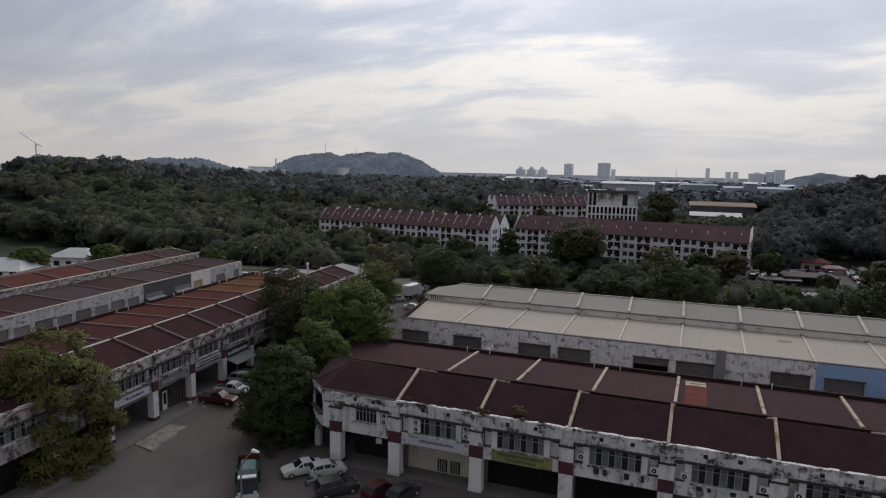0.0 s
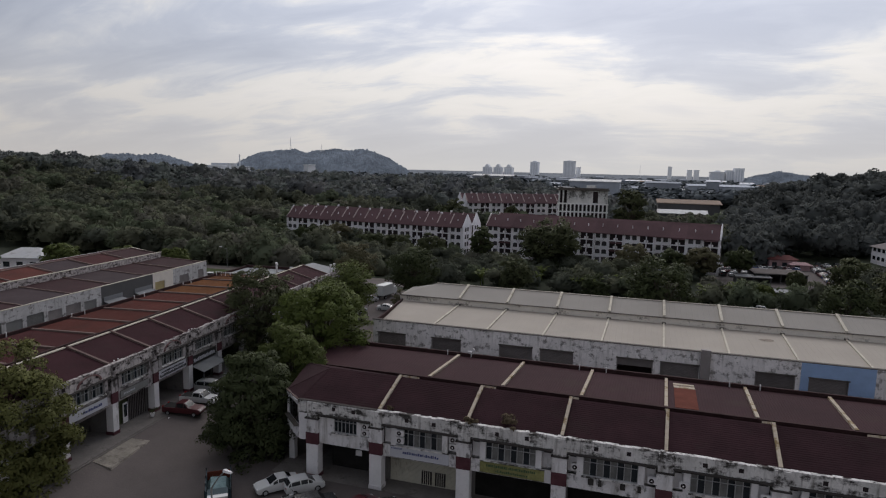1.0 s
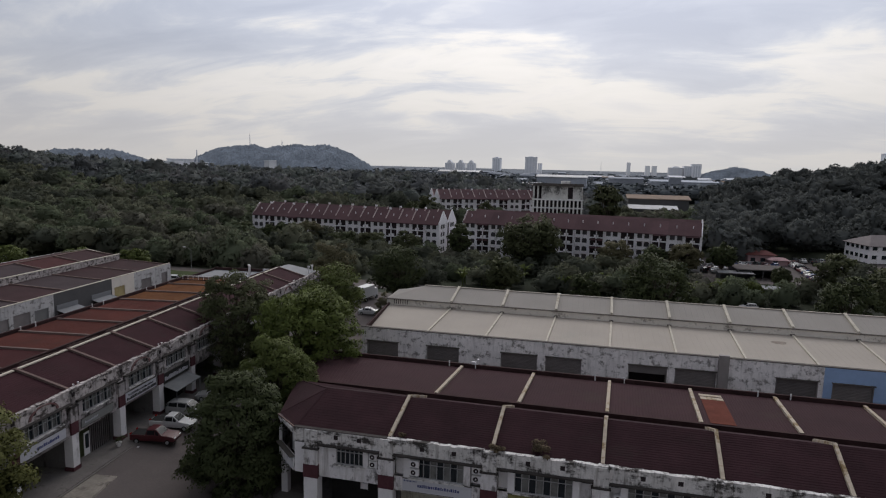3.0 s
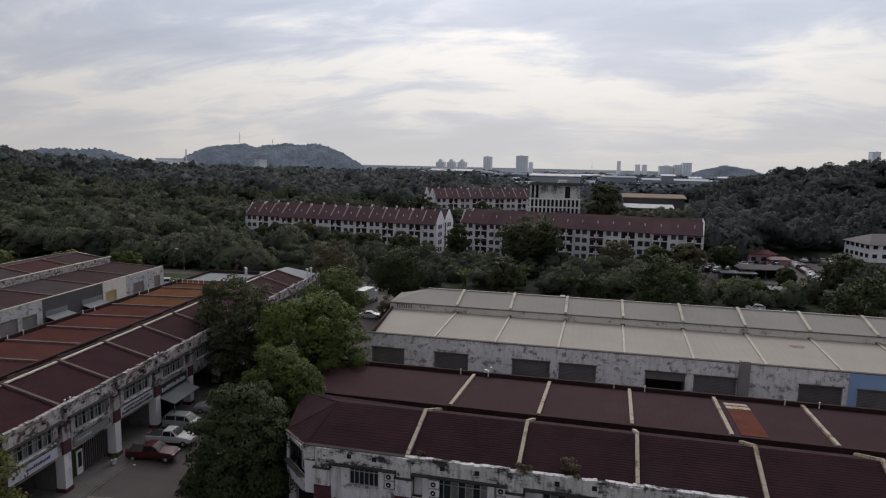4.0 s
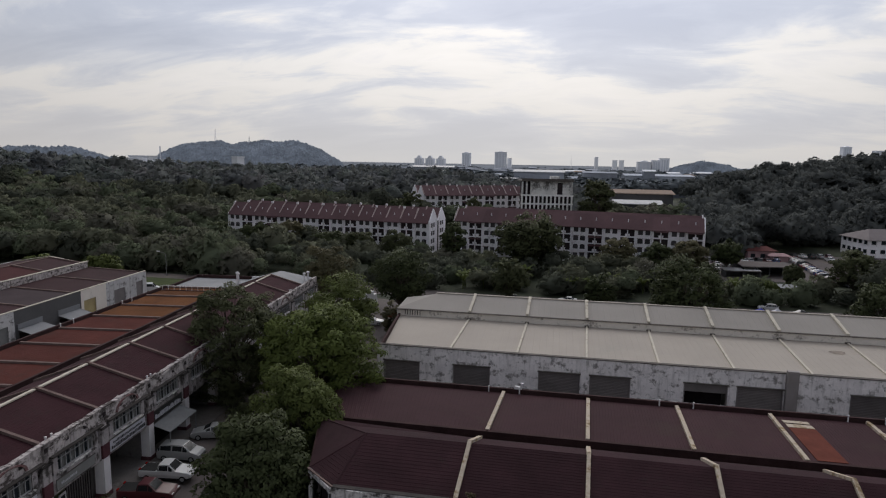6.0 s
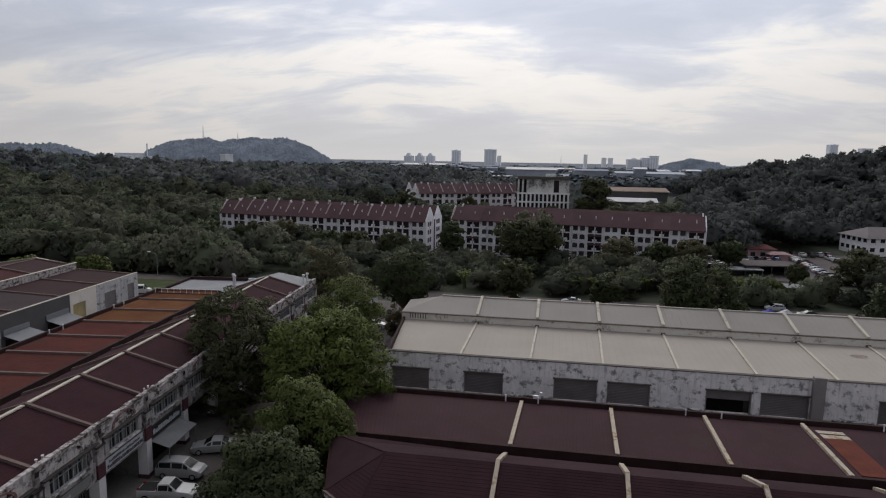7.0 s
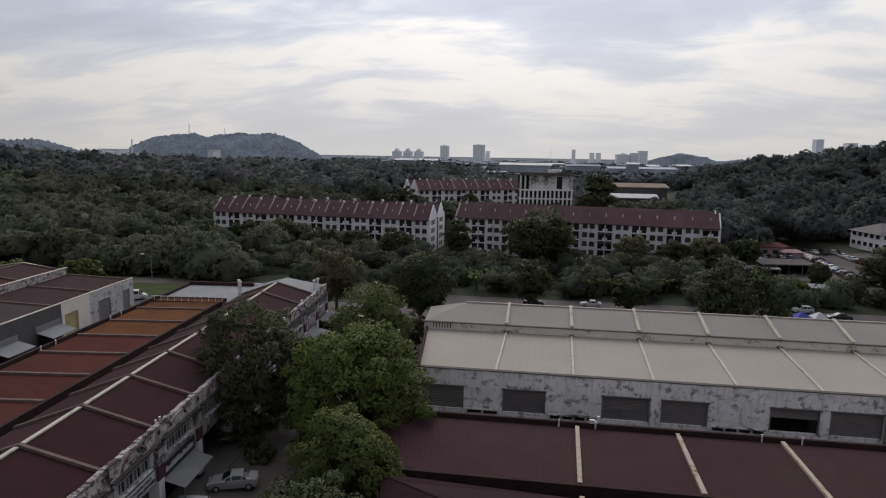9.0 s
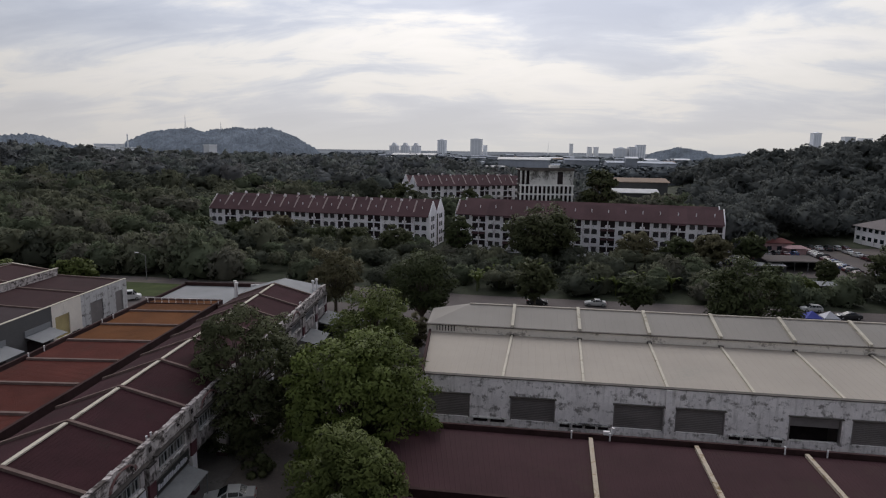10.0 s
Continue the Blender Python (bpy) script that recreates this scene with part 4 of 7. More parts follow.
def warehouse():
    w = thing("warehouse", None, None, "long pale metal-roofed warehouse with mould-stained white walls", "warehouse")
    ops = [(-16.0, -11.2), (-6.8, -2.0), (4.1, 9.2), (10.4, 15.3), (21.5, 26.5), (27.5, 32.6), (39.8, 44.7), (46.3, 51.0), (57.2, 62.2), (63.5, 68.5), (75, 80), (81, 86)]
    wall = Shape()
    xs = -16.9
    for a, b in ops:
        wall.box(xs, a, 35.9, 36.3, 0, 5.78)
        wall.box(a, b, 35.9, 36.3, 0, 3.1)
        xs = b
    wall.box(xs, 110, 35.9, 36.3, 0, 5.78)
    wall.box(-16.9, 45.3, 35.9, 36.3, 5.78, 7.72)
    wall.box(54.0, 110, 35.9, 36.3, 5.78, 7.72)
    part("wall_front", wall, SHEDWALL, w)
    part("wall_cap", Shape().box(-17.0, 110, 35.82, 36.4, 7.72, 7.82), DARKCAP, w)
    blue = Shape().box(45.3, 54.0, 35.9, 36.3, 5.78, 7.72).box(45.3, 46.3, 35.84, 35.9, 3.1, 7.7).box(51.0, 54, 35.84, 35.9, 3.1, 7.7).box(46.3, 51, 35.84, 35.9, 5.78, 7.7)
    part("blue_wall", blue, BLUEPAINT, w)
    for i, (a, b) in enumerate(ops):
        q = Shape()
        n = 14
        for j in range(n):
            z0, z1 = 3.1 + 2.68 * j / n, 3.1 + 2.68 * (j + 1) / n
            q.face((a, 36.12, z0), (b, 36.12, z0), (b, 36.06, z1), (a, 36.06, z1))
            q.face((a, 36.06, z1), (b, 36.06, z1), (b, 36.12, z1), (a, 36.12, z1))
        if i == 4:
            q = Shape().box(a, b, 36.2, 36.25, 4.6, 5.78)
            part("dark_opening", Shape().box(a, b, 38.5, 38.7, 2.0, 5.78), DARKIN, w)
        part("shutter", q, SHUTTER, w)
        part("shutter_hood", Shape().box(a - 0.1, b + 0.1, 35.6, 35.9, 5.74, 5.84), DARKCAP, w)
        part("shutter_frame", Shape().box(a, a + 0.12, 35.86, 36.2, 3.1, 5.75), SHUTTER, w)
        part("shutter_frame", Shape().box(b - 0.12, b, 35.86, 36.2, 3.1, 5.75), SHUTTER, w)
    for a, b in ((-10.9, -7.2), (-1.6, 3.8), (15.7, 21.2), (33.5, 39.4)):
        part("louvre_ledge", Shape().box(a, b, 35.5, 35.9, 3.22, 3.32), PARAPET, w)
        n = int((b - a) / 1.3)
        for j in range(n):
            x = a + (b - a) * j / n
            part("louvre", Shape().box(x + 0.15, x + (b - a) / n - 0.15, 35.84, 35.9, 2.75, 3.2), DARKIN, w)
    part("wall_pier", Shape().box(32.75, 34.0, 35.3, 35.9, 0, 8.2), SHUTTER, w)
    part("pilaster", Shape().box(9.3, 10.3, 35.7, 35.9, 0, 7.7), SHEDWALL, w)
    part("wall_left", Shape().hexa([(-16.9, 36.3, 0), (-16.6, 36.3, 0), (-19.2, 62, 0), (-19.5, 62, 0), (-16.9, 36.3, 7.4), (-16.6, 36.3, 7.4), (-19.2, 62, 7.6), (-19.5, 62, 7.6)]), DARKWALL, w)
    # ribbed sheets
    def deck(name, mat, x0, x1, ya, za, yb, zb, xl):
        q = Shape()
        step = 0.9
        n = int((x1 - x0) / step)
        for i in range(n):
            a, b = x0 + step * i, x0 + step * (i + 0.86)
            c = x0 + step * (i + 1)
            m2 = (b + c) / 2
            top = lambda x: x if i else xl
            q.face((a, ya, za), (b, ya, za), (b, yb, zb), (top(a), yb, zb))
            q.face((b, ya, za), (m2, ya, za + .02), (m2, yb, zb + .02), (b, yb, zb))
            q.face((m2, ya, za + .02), (c, ya, za), (c, yb, zb), (m2, yb, zb + .02))
        return part(name, q, mat, w)
    deck("roof_lower", SHEDROOF, -16.6, 110, 36.3, 6.55, 53.45, 7.2, -18.7)
    part("wall_step", Shape().box(-18.9, 110, 53.45, 53.75, 6.5, 8.2), STEPWALL, w)
    part("step_gutter", Shape().box(-18.9, 110, 53.2, 53.75, 8.2, 8.32), DARKCAP, w)
    deck("roof_upper", SHEDROOF2, -13.6, 110, 53.6, 8.32, 59.7, 9.74, -13.6)
    q = Shape().slab([(-18.9, 53.6, 8.3), (-13.6, 53.6, 8.32), (-13.6, 59.7, 9.74)], 0.1)
    q.slab([(-18.9, 53.6, 8.3), (-13.6, 59.7, 9.74), (-13.6, 66, 8.3), (-19.4, 62.0, 8.2)], 0.1)
    part("roof_hip", q, SHEDROOF2, w)
    deck("roof_far", SHEDROOF2, -13.6, 110, 66, 8.3, 59.7, 9.74, -13.6)
    q = Shape()
    for i in range(7):
        q.box(-17.6 + 0.4 * i, -17.48 + 0.4 * i, 53.4, 53.45, 7.4, 8.15)
    part("step_louvre", q, DARKIN, w)
    rng = random.Random(17)
    ring = [(1.9 * math.cos(k * 0.4488) * rng.uniform(0.6, 1.1), 1.7 * math.sin(k * 0.4488) * rng.uniform(0.6, 1.1)) for k in range(14)]
    part("rust_stain", Shape().face(*[(STAIN[0] + 0.6 * a, STAIN[1] + 0.55 * b, 6.55 + 0.65 * (STAIN[1] + 0.55 * b - 36.3) / 17.15 + 0.026) for a, b in ring]), RUSTSTAIN, w, "brown rust and dirt stain")
    part("ridge_cap", Shape().box(-13.6, 110, 59.5, 59.9, 9.72, 9.86), SHEDROOF, w)
    for k in range(13):
        x = -7.25 + 8.95 * k
        part("roof_rib", Shape().bar((x - 0.65, 36.4, 6.55), (x, 53.5, 7.2), 0.28, 0.2), RIB, w)
        part("roof_rib", Shape().bar((x, 53.5, 8.32), (x + 0.1, 59.7, 9.74), 0.42, 0.3), RIB, w)
        part("rib_bracket", Shape().tube((x - 0.3, 53.3, 7.25), (x + 0.3, 53.3, 7.25), 0.22, n=8), DARKCAP, w)


warehouse()


# ---- second terrace behind the left one, seen from its rear ----
def far_left_block():
    m = pose(-75.6, 69.8, LZ, 0, 0, -85)
    b = thing("rear_terrace", None, None, "low white terrace with mixed brown and grey metal roofs", "building", m)
    L = 100
    # rear wall in painted sections
    def wall(x0, x1, mat, ops):
        xs = x0
        for a, c, z0, z1, om in ops:
            part("wall_pier", Shape().box(xs, a, -0.3, 0, 0, 7.2), mat, b)
            part("wall_apron", Shape().box(a, c, -0.3, 0, 0, z0), mat, b)
            part("wall_lintel", Shape().box(a, c, -0.3, 0, z1, 7.2), mat, b)
            xs = c
            part("opening", Shape().box(a, c, -0.2, -0.14, z0, z1), om, b)
        part("wall_pier", Shape().box(xs, x1, -0.3, 0, 0, 7.2), mat, b)
    wall(0, 12.5, OLDWALL, [(1.0, 3.2, 2.0, 5.6, SHUTTER), (6.8, 10.2, 1.6, 5.4, SHUTTER)])
    wall(12.5, 19.3, CREAMWALL, [(15.4, 18.6, 2.0, 5.3, YELLOW)])
    wall(19.3, 34.0, DARKGREY, [])
    for i in range(8):
        x = 35 + 8.0 * i
        wall(x - 1 if i == 0 else x, L if i == 7 else x + 8, OLDWALL, [(x + 0.2, x + 3.2, 2.0, 5.2, SHUTTER if i % 2 else GREYSH), (x + 4.0, x + 7.4, 1.6, 5.4, GLASS2 if i % 3 else SHUTTER)])
    for x0, x1 in ((19.8, 25.0), (28.5, 33.5)):
        part("awning", Shape().slab([(x0, 0, 4.3), (x1, 0, 4.3), (x1, 2.6, 3.6), (x0, 2.6, 3.6)], 0.06), GREYROOF, b)
        # dark sheet for the shade below the awning
        part("awning_shade", Shape().box(x0 + 0.3, x1 - 0.3, 0.0, 0.06, 2.0, 3.6), DARKIN, b)
    tones = [OLDDECK, OLDDECK, DIMMETAL, OLDDECK, DIMMETAL, OLDDECK, REDDECK, OLDDECK, REDDECK, OLDDECK]
    upper = [OLDDECK, REDDECK, DIMMETAL, REDBROWN, REDBROWN, DIMMETAL, REDBROWN, RUSTROOF, REDBROWN, RUSTROOF]
    for k in range(10):
        x0, x1 = k * 10.0, k * 10.0 + 10
        part("roof_lower", Shape().slab([(x0, -0.3, 6.9), (x0, -12.2, 7.5), (x1, -12.2, 7.5), (x1, -0.3, 6.9)], 0.12), tones[k], b)
        part("roof_coping", Shape().bar((x0, -0.2, 6.9), (x0, -12.2, 7.5), 0.3, 0.2), TANCOPING, b)
        part("roof_upper", Shape().slab([(x0, -12.5, 8.2), (x0, -20.5, 9.3), (x1, -20.5, 9.3), (x1, -12.5, 8.2)], 0.12), upper[k], b)
        part("roof_upper", Shape().slab([(x0, -20.5, 9.3), (x0, -28.5, 8.2), (x1, -28.5, 8.2), (x1, -20.5, 9.3)], 0.12), upper[k], b)
        part("roof_coping", Shape().bar((x0, -12.5, 8.2), (x0, -20.5, 9.3), 0.3, 0.25), TANCOPING, b)
    part("ridge_cap", Shape().box(0, L, -20.7, -20.3, 9.3, 9.42), TANCOPING, b)
    part("wall_cap", Shape().box(-0.3, L, -0.34, 0.04, 7.2, 7.29), RIB, b)
    part("step_cap", Shape().box(-0.3, L, -12.66, -12.14, 8.75, 8.84), RIB, b)
    part("gable_cap", Shape().bar((-0.15, -12.5, 8.25), (-0.15, -20.5, 9.5), 0.36, 0.1), RIB, b)
    part("gable_cap", Shape().bar((-0.15, -20.5, 9.5), (-0.15, -28.5, 8.25), 0.36, 0.1), RIB, b)
    for x0, x1 in ((19.8, 25.0), (28.5, 33.5)):
        part("awning_panel", Shape().box(x0, x1, 0.0, 0.12, 4.35, 5.1), GREYROOF, b)
    for x in (13.2, 14.3, 4.2, 5.4, 11.0):
        part("low_window", Shape().box(x, x + 0.8, 0.0, 0.05, 1.3, 2.1), DARKIN, b)
    part("step_wall", Shape().box(0, L, -12.6, -12.2, 0, 8.75), GRIMYTOP, b)
    part("end_wall", Shape().box(-0.3, 0, -28.5, 0, 0, 7.0), OLDWALL, b)
    part("end_gable", Shape().hexa([(-0.3, -28.5, 7), (0, -28.5, 7), (0, -12.5, 7), (-0.3, -12.5, 7), (-0.3, -20.6, 9.5), (0, -20.6, 9.5), (0, -20.4, 9.5), (-0.3, -20.4, 9.5)]), GRIMYTOP, b)
    part("front_wall", Shape().box(0, L, -28.8, -28.5, 0, 8.2), OLDWALL, b)


far_left_block()


def small_house(x, y, ang, w, d, h, roof, label, wall=None, side=False):
    z = float(terrain(x, y))
    t = thing("house", None, None, label, "house", pose(x, y, z, 0, 0, ang))
    part("wall", Shape().box(-w / 2, w / 2, -d / 2, d / 2, -0.5, h), wall or FLATWALL, t)
    q = Shape()
    o, rz = 0.7, h + d * 0.2
    q.slab([(-w / 2 - o, -d / 2 - o, h - .15), (w / 2 + o, -d / 2 - o, h - .15), (w / 2 - d * .3, 0, rz), (-w / 2 + d * .3, 0, rz)], 0.15)
    q.slab([(w / 2 + o, d / 2 + o, h - .15), (-w / 2 - o, d / 2 + o, h - .15), (-w / 2 + d * .3, 0, rz), (w / 2 - d * .3, 0, rz)], 0.15)
    q.slab([(w / 2 + o, -d / 2 - o, h - .15), (w / 2 + o, d / 2 + o, h - .15), (w / 2 - d * .3, 0, rz)], 0.15)
    q.slab([(-w / 2 - o, d / 2 + o, h - .15), (-w / 2 - o, -d / 2 - o, h - .15), (-w / 2 + d * .3, 0, rz)], 0.15)
    part("roof", q, roof, t)
    for i in range(int(w / 3.2)):
        for zz in np.arange(1.0, h - 1.2, 3.0):
            xw = -w / 2 + 1.6 + 3.2 * i
            wd = part("window", Shape().box(xw - 0.75, xw + 0.75, -d / 2 - 0.06, -d / 2, zz, zz + 1.3), GLASS, t)
            part("sill", Shape().box(xw - 0.85, xw + 0.85, -d / 2 - 0.16, -d / 2, zz - 0.1, zz), WHITE, wd)
    if side:                                     # windows in the end wall too
        for i in range(int(d / 2.8)):
            for zz in np.arange(1.0, h - 1.2, 3.0):
                yw = -d / 2 + 1.6 + 2.8 * i
                wd = part("window", Shape().box(-w / 2 - 0.06, -w / 2, yw - 0.8, yw + 0.8, zz, zz + 1.3), GLASS, t)
                part("sill", Shape().box(-w / 2 - 0.16, -w / 2, yw - 0.9, yw + 0.9, zz - 0.1, zz), WHITE, wd)
    return t


def open_shed(x, y, ang, w, d, h, roof, label, wall):
    """Low shed under one flat sheet roof: back and end walls, posts along the open front."""
    t = thing("shed", None, None, label, "shed", pose(x, y, float(terrain(x, y)), 0, 0, ang))
    part("roof", Shape().slab([(-w / 2 - .3, -d / 2 - .4, h), (w / 2 + .3, -d / 2 - .4, h), (w / 2 + .3, d / 2, h + .35), (-w / 2 - .3, d / 2, h + .35)], 0.12), roof, t)
    part("fascia", Shape().box(-w / 2 - .3, w / 2 + .3, -d / 2 - .46, -d / 2 - .4, h - .22, h + .06), CONCRETE, t)
    part("back_wall", Shape().box(-w / 2, w / 2, d / 2 - .2, d / 2, -.4, h + .15), wall, t)
    for x0 in (-w / 2, w / 2 - .2):
        part("end_wall", Shape().box(x0, x0 + .2, -d / 2, d / 2 - .2, -.4, h - .15), wall, t)
    n = max(2, int(w / 3.5))
    for i in range(n + 1):
        xp = -w / 2 + .1 + (w - .2) * i / n
        part("post", Shape().box(xp - .09, xp + .09, -d / 2 - .3, -d / 2 - .12, -.2, h - .1), DARKGREY, t)
    return t


small_house(-128, 46, 20, 16, 11, 5.5, WHITEROOF, "single-storey white house with a pale metal roof")
small_house(-124, 64, 20, 10, 9, 6.5, WHITEROOF, "small white house with a pale metal roof")
small_house(122.5, 195.9, 9.8, 34, 14.7, 5.6, GREYTILE, "two-storey white building with a grey hipped roof", side=True)
small_house(71.4, 180, 9, 8.6, 5.2, 3.5, REDHUT, "small pink-walled hut with a red roof by the car park", PINKWALL)
small_house(76.6, 176.8, 9, 5.6, 3, 2.2, PINKWALL, "low pale pink annexe beside the red-roofed hut", PINKWALL)
open_shed(64.8, 151.2, 6, 14.5, 7.5, 3.0, ASPHALT, "long low shed with a flat grey roof by the car park", SLATE)
open_shed(57.4, 146.6, 6, 9.5, 3.2, 2.0, WHITEROOF, "low bicycle shelter with a white metal roof", DARKGREY)
open_shed(60.6, 121.2, 3, 6.6, 3.4, 2.4, GREYROOF, "small roadside shelter with a thin grey roof", DARKGREY)


# ---- flats ----
def flats(a, b, ridge, eave, depth, units, twin=True, fins=True):
    a, b = Vector(a), Vector(b)
    ln = (b - a).length
    ang = math.degrees(math.atan2(b.y - a.y, b.x - a.x))
    f = thing("apartment_block", None, None, "four-storey white flats under red-brown tiled gable roofs", "apartment block", pose(a.x, a.y, 0, 0, 0, ang), group="apartment blocks")
    base = eave - 10.8
    for off in ((0.0, 9.6) if twin else (0.0,)):
        part("wall", Shape().box(0, ln, off - depth + (0.2 if off else 0), off + depth, base - 4, eave), FLATWALL, f)
        for x0, x1 in ((-0.35, 0.0), (ln, ln + 0.35)):
            q = Shape()
            q.hexa([(x0, off - depth, eave), (x1, off - depth, eave), (x1, off + depth, eave), (x0, off + depth, eave),
                    (x0, off - 0.1, ridge + 0.3), (x1, off - 0.1, ridge + 0.3), (x1, off + 0.1, ridge + 0.3), (x0, off + 0.1, ridge + 0.3)])
            q.box(x0, x1, off - depth, off + depth, base - 4, eave)
            part("gable_wall", q, FLATWALL, f)
        w = ln / units
        for k in range(units):
            x0, x1 = k * w, (k + 1) * w
            part("roof", Shape().slab([(x0, off - depth - 0.8, eave - 0.3), (x1, off - depth - 0.8, eave - 0.3), (x1, off, ridge), (x0, off, ridge)], 0.2)
                 .slab([(x1, off + depth, eave + 0.1), (x0, off + depth, eave + 0.1), (x0, off, ridge), (x1, off, ridge)], 0.2), FLATROOF, f)
            if fins or k == 0:
                part("roof_fin", Shape().bar((x0, off - depth * 0.95, eave + 0.1), (x0, off, ridge), 0.45, 0.35), FLATFIN, f)
            if fins and k % 2:
                part("roof_flue", Shape().box(x0 - 0.35, x0 + 0.35, off - 0.2, off + 0.3, ridge - 0.2, ridge + 0.7), FLATWALL, f)
            part("roof_vent", Shape().tube((x0 + w * 0.5, off - depth * 0.55, eave + 1.2), (x0 + w * 0.5, off - depth * 0.55, eave + 2.6), 0.14, n=6), FLATWALL, f)
    # windows and balconies on the front
    def opening(w, h, arch):
        pts = [(-w, 0), (w, 0), (w, h - arch)] + [(w * math.cos(q), h - arch + arch * math.sin(q)) for q in (0.6, 1.2, 1.94, 2.54)] + [(-w, h - arch)]
        q = Shape()
        q.face(*[(x, -0.05, z) for x, z in pts])
        for (x0, z0), (x1, z1) in zip(pts, pts[1:] + pts[:1]):
            q.face((x0, -0.05, z0), (x1, -0.05, z1), (x1, 0.0, z1), (x0, 0.0, z0))
        return q
    win = opening(0.72, 1.45, 0.02).mesh("window", FLATGLASS)
    arch = opening(0.78, 1.55, 0.45).mesh("window", FLATGLASS)
    sill = Shape().box(-0.9, 0.9, -0.28, 0, -0.12, 0).mesh("window_sill", FLATWALL)
    hood = Shape().box(-0.95, 0.95, -0.6, 0, 1.52, 1.62).mesh("window_hood", TANCOPING)
    # flat dark plate on the wall, painted as a shaded balcony recess
    hole = Shape().box(-2.05, 2.05, -0.06, 0, 0, 2.25).mesh("balcony_opening", DARKIN)
    post = Shape().box(-0.16, 0.16, -0.55, -0.06, 0, 2.25).mesh("balcony_post", FLATWALL)
    rail = Shape().box(-0.7, 0.7, -0.75, -0.65, -0.1, 0.8).box(-2.1, 2.1, -0.75, -0.06, -0.25, -0.1).mesh("balcony", FLATWALL)
    awn = Shape().slab([(-2.1, -1.2, 1.75), (2.1, -1.2, 1.75), (2.1, -0.05, 2.3), (-2.1, -0.05, 2.3)], 0.06).mesh("awning", FLATROOF)
    cloth = Shape().box(0.5, 1.5, -0.85, -0.8, 0.1, 0.95).mesh("laundry", FLATWALL)
    def put(name, me, x, z, parent=None):
        ob = new(name, me)
        ob.parent = parent or f
        if not parent:
            ob.location = (x, -depth, z)
        return ob
    w = ln / units
    pick = random.Random(int(ln * 10))
    for k in range(units):
        for fl in range(4):
            z = base + 2.7 * fl
            if k % 2 == 0:
                for dx in (0.28, 0.72):
                    o = put("window", arch if fl in (1, 2) else win, (k + dx) * w, z + 0.75)
                    put("window_sill", sill, 0, 0, o)
                    if pick.random() < 0.25:
                        put("window_hood", hood, 0, 0, o)
            else:
                o = put("balcony_opening", hole, (k + 0.5) * w, z + 0.2)
                put("balcony", rail, 0, 0, o)
                put("balcony_post", post, 0, 0, o)
                r = pick.random()
                if r < 0.35:
                    put("awning", awn, 0, 0, o)
                elif r < 0.6:
                    put("laundry", cloth, 0, 0, o)
    for fl in (0, 1, 2):
        part("string_course", Shape().box(0, ln, -depth - 0.1, -depth, base + 2.7 * fl + 2.6, base + 2.7 * fl + 2.75), FLATWALL, f)
    for fl in range(4):                                # gable ends
        for off in (-2.9, -0.6, 7.4, 9.7):
            if off < 5 or twin:
                part("window", Shape().box(ln + 0.35, ln + 0.42, off, off + 1.5, base + 2.7 * fl + 0.7, base + 2.7 * fl + 2.2), FLATGLASS, f)
    if twin:
        # dark strip on the face stands in for the shaded slit between gables
        part("drain_recess", Shape().box(ln + 0.35, ln + 0.5, depth - 0.55, depth + 0.55, base - 4, eave - 0.2), DARKCAP, f)
    return f


flats((-114, 176), (-36.6, 168), 14.8, 10.8, 4.8, 15)
flats((-28, 171), (49.5, 160), 15.4, 11.8, 4.8, 16, fins=False)
flats((-56, 236), (-11, 262), 19.7, 16.0, 4.8, 9)


def frame_tower():
    t = thing("concrete_tower", None, None, "unfinished pale concrete tower of open frames and stained walls", "building", pose(-10.2, 226, 0, 0, 0, 8))
    w, d = 21.8, 14.0
    part("podium", Shape().box(0.4, w - 0.4, 0.4, d, -4, 9.8), TOWERWALL, t)
    # dark block behind the columns stands in for the unlit floors
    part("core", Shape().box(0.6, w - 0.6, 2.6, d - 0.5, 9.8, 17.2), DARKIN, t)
    for z, h in ((9.6, 0.55), (13.5, 0.6), (17.1, 0.6)):
        part("floor_beam", Shape().box(-0.2, w + 0.2, -0.1, 0.55, z, z + h), COLUMN, t)
        part("slab", Shape().box(0, w, 0.55, d, z + 0.1, z + h - 0.1), CONCRETE, t)
    for i in range(13):
        x = 0.4 + (w - 0.8) * i / 12
        for z0, z1 in ((10.15, 13.5), (14.1, 17.1)):
            part("column", Shape().box(x - 0.34, x + 0.34, 0.0, 0.6, z0, z1), COLUMN, t)
    part("upper_wall", Shape().box(4.4, w - 0.9, 0.5, d, 17.7, 23.3), TOWERWALL, t)
    part("dark_recess", Shape().box(0.6, 4.4, 2.2, d - 0.3, 17.7, 23.3), DARKIN, t)
    for x in (0.1, 1.9, 3.8, w - 0.9):
        part("corner_column", Shape().box(x, x + 0.7, 0.1, 0.9, 17.7, 23.3), TOWERWALL, t)
    for a, b in ((5.0, 8.4), (8.9, 12.2), (12.7, 15.0)):
        part("wall_panel", Shape().box(a, b, 0.38, 0.5, 18.3, 22.7), TOWERWALL, t)
    part("dark_window", Shape().box(15.2, 17.4, 0.44, 0.5, 17.9, 22.9), DARKIN, t)
    part("roof_slab", Shape().box(-0.6, w + 0.4, -0.5, d, 23.3, 23.7), DARKCAP, t)
    part("roof_parapet", Shape().box(0.0, w, -0.1, 0.3, 23.7, 24.5), DARKCAP, t)
    part("stair_house", Shape().box(w - 9, w - 5, 5, 9, 23.7, 25.4), TOWERWALL, t)


frame_tower()


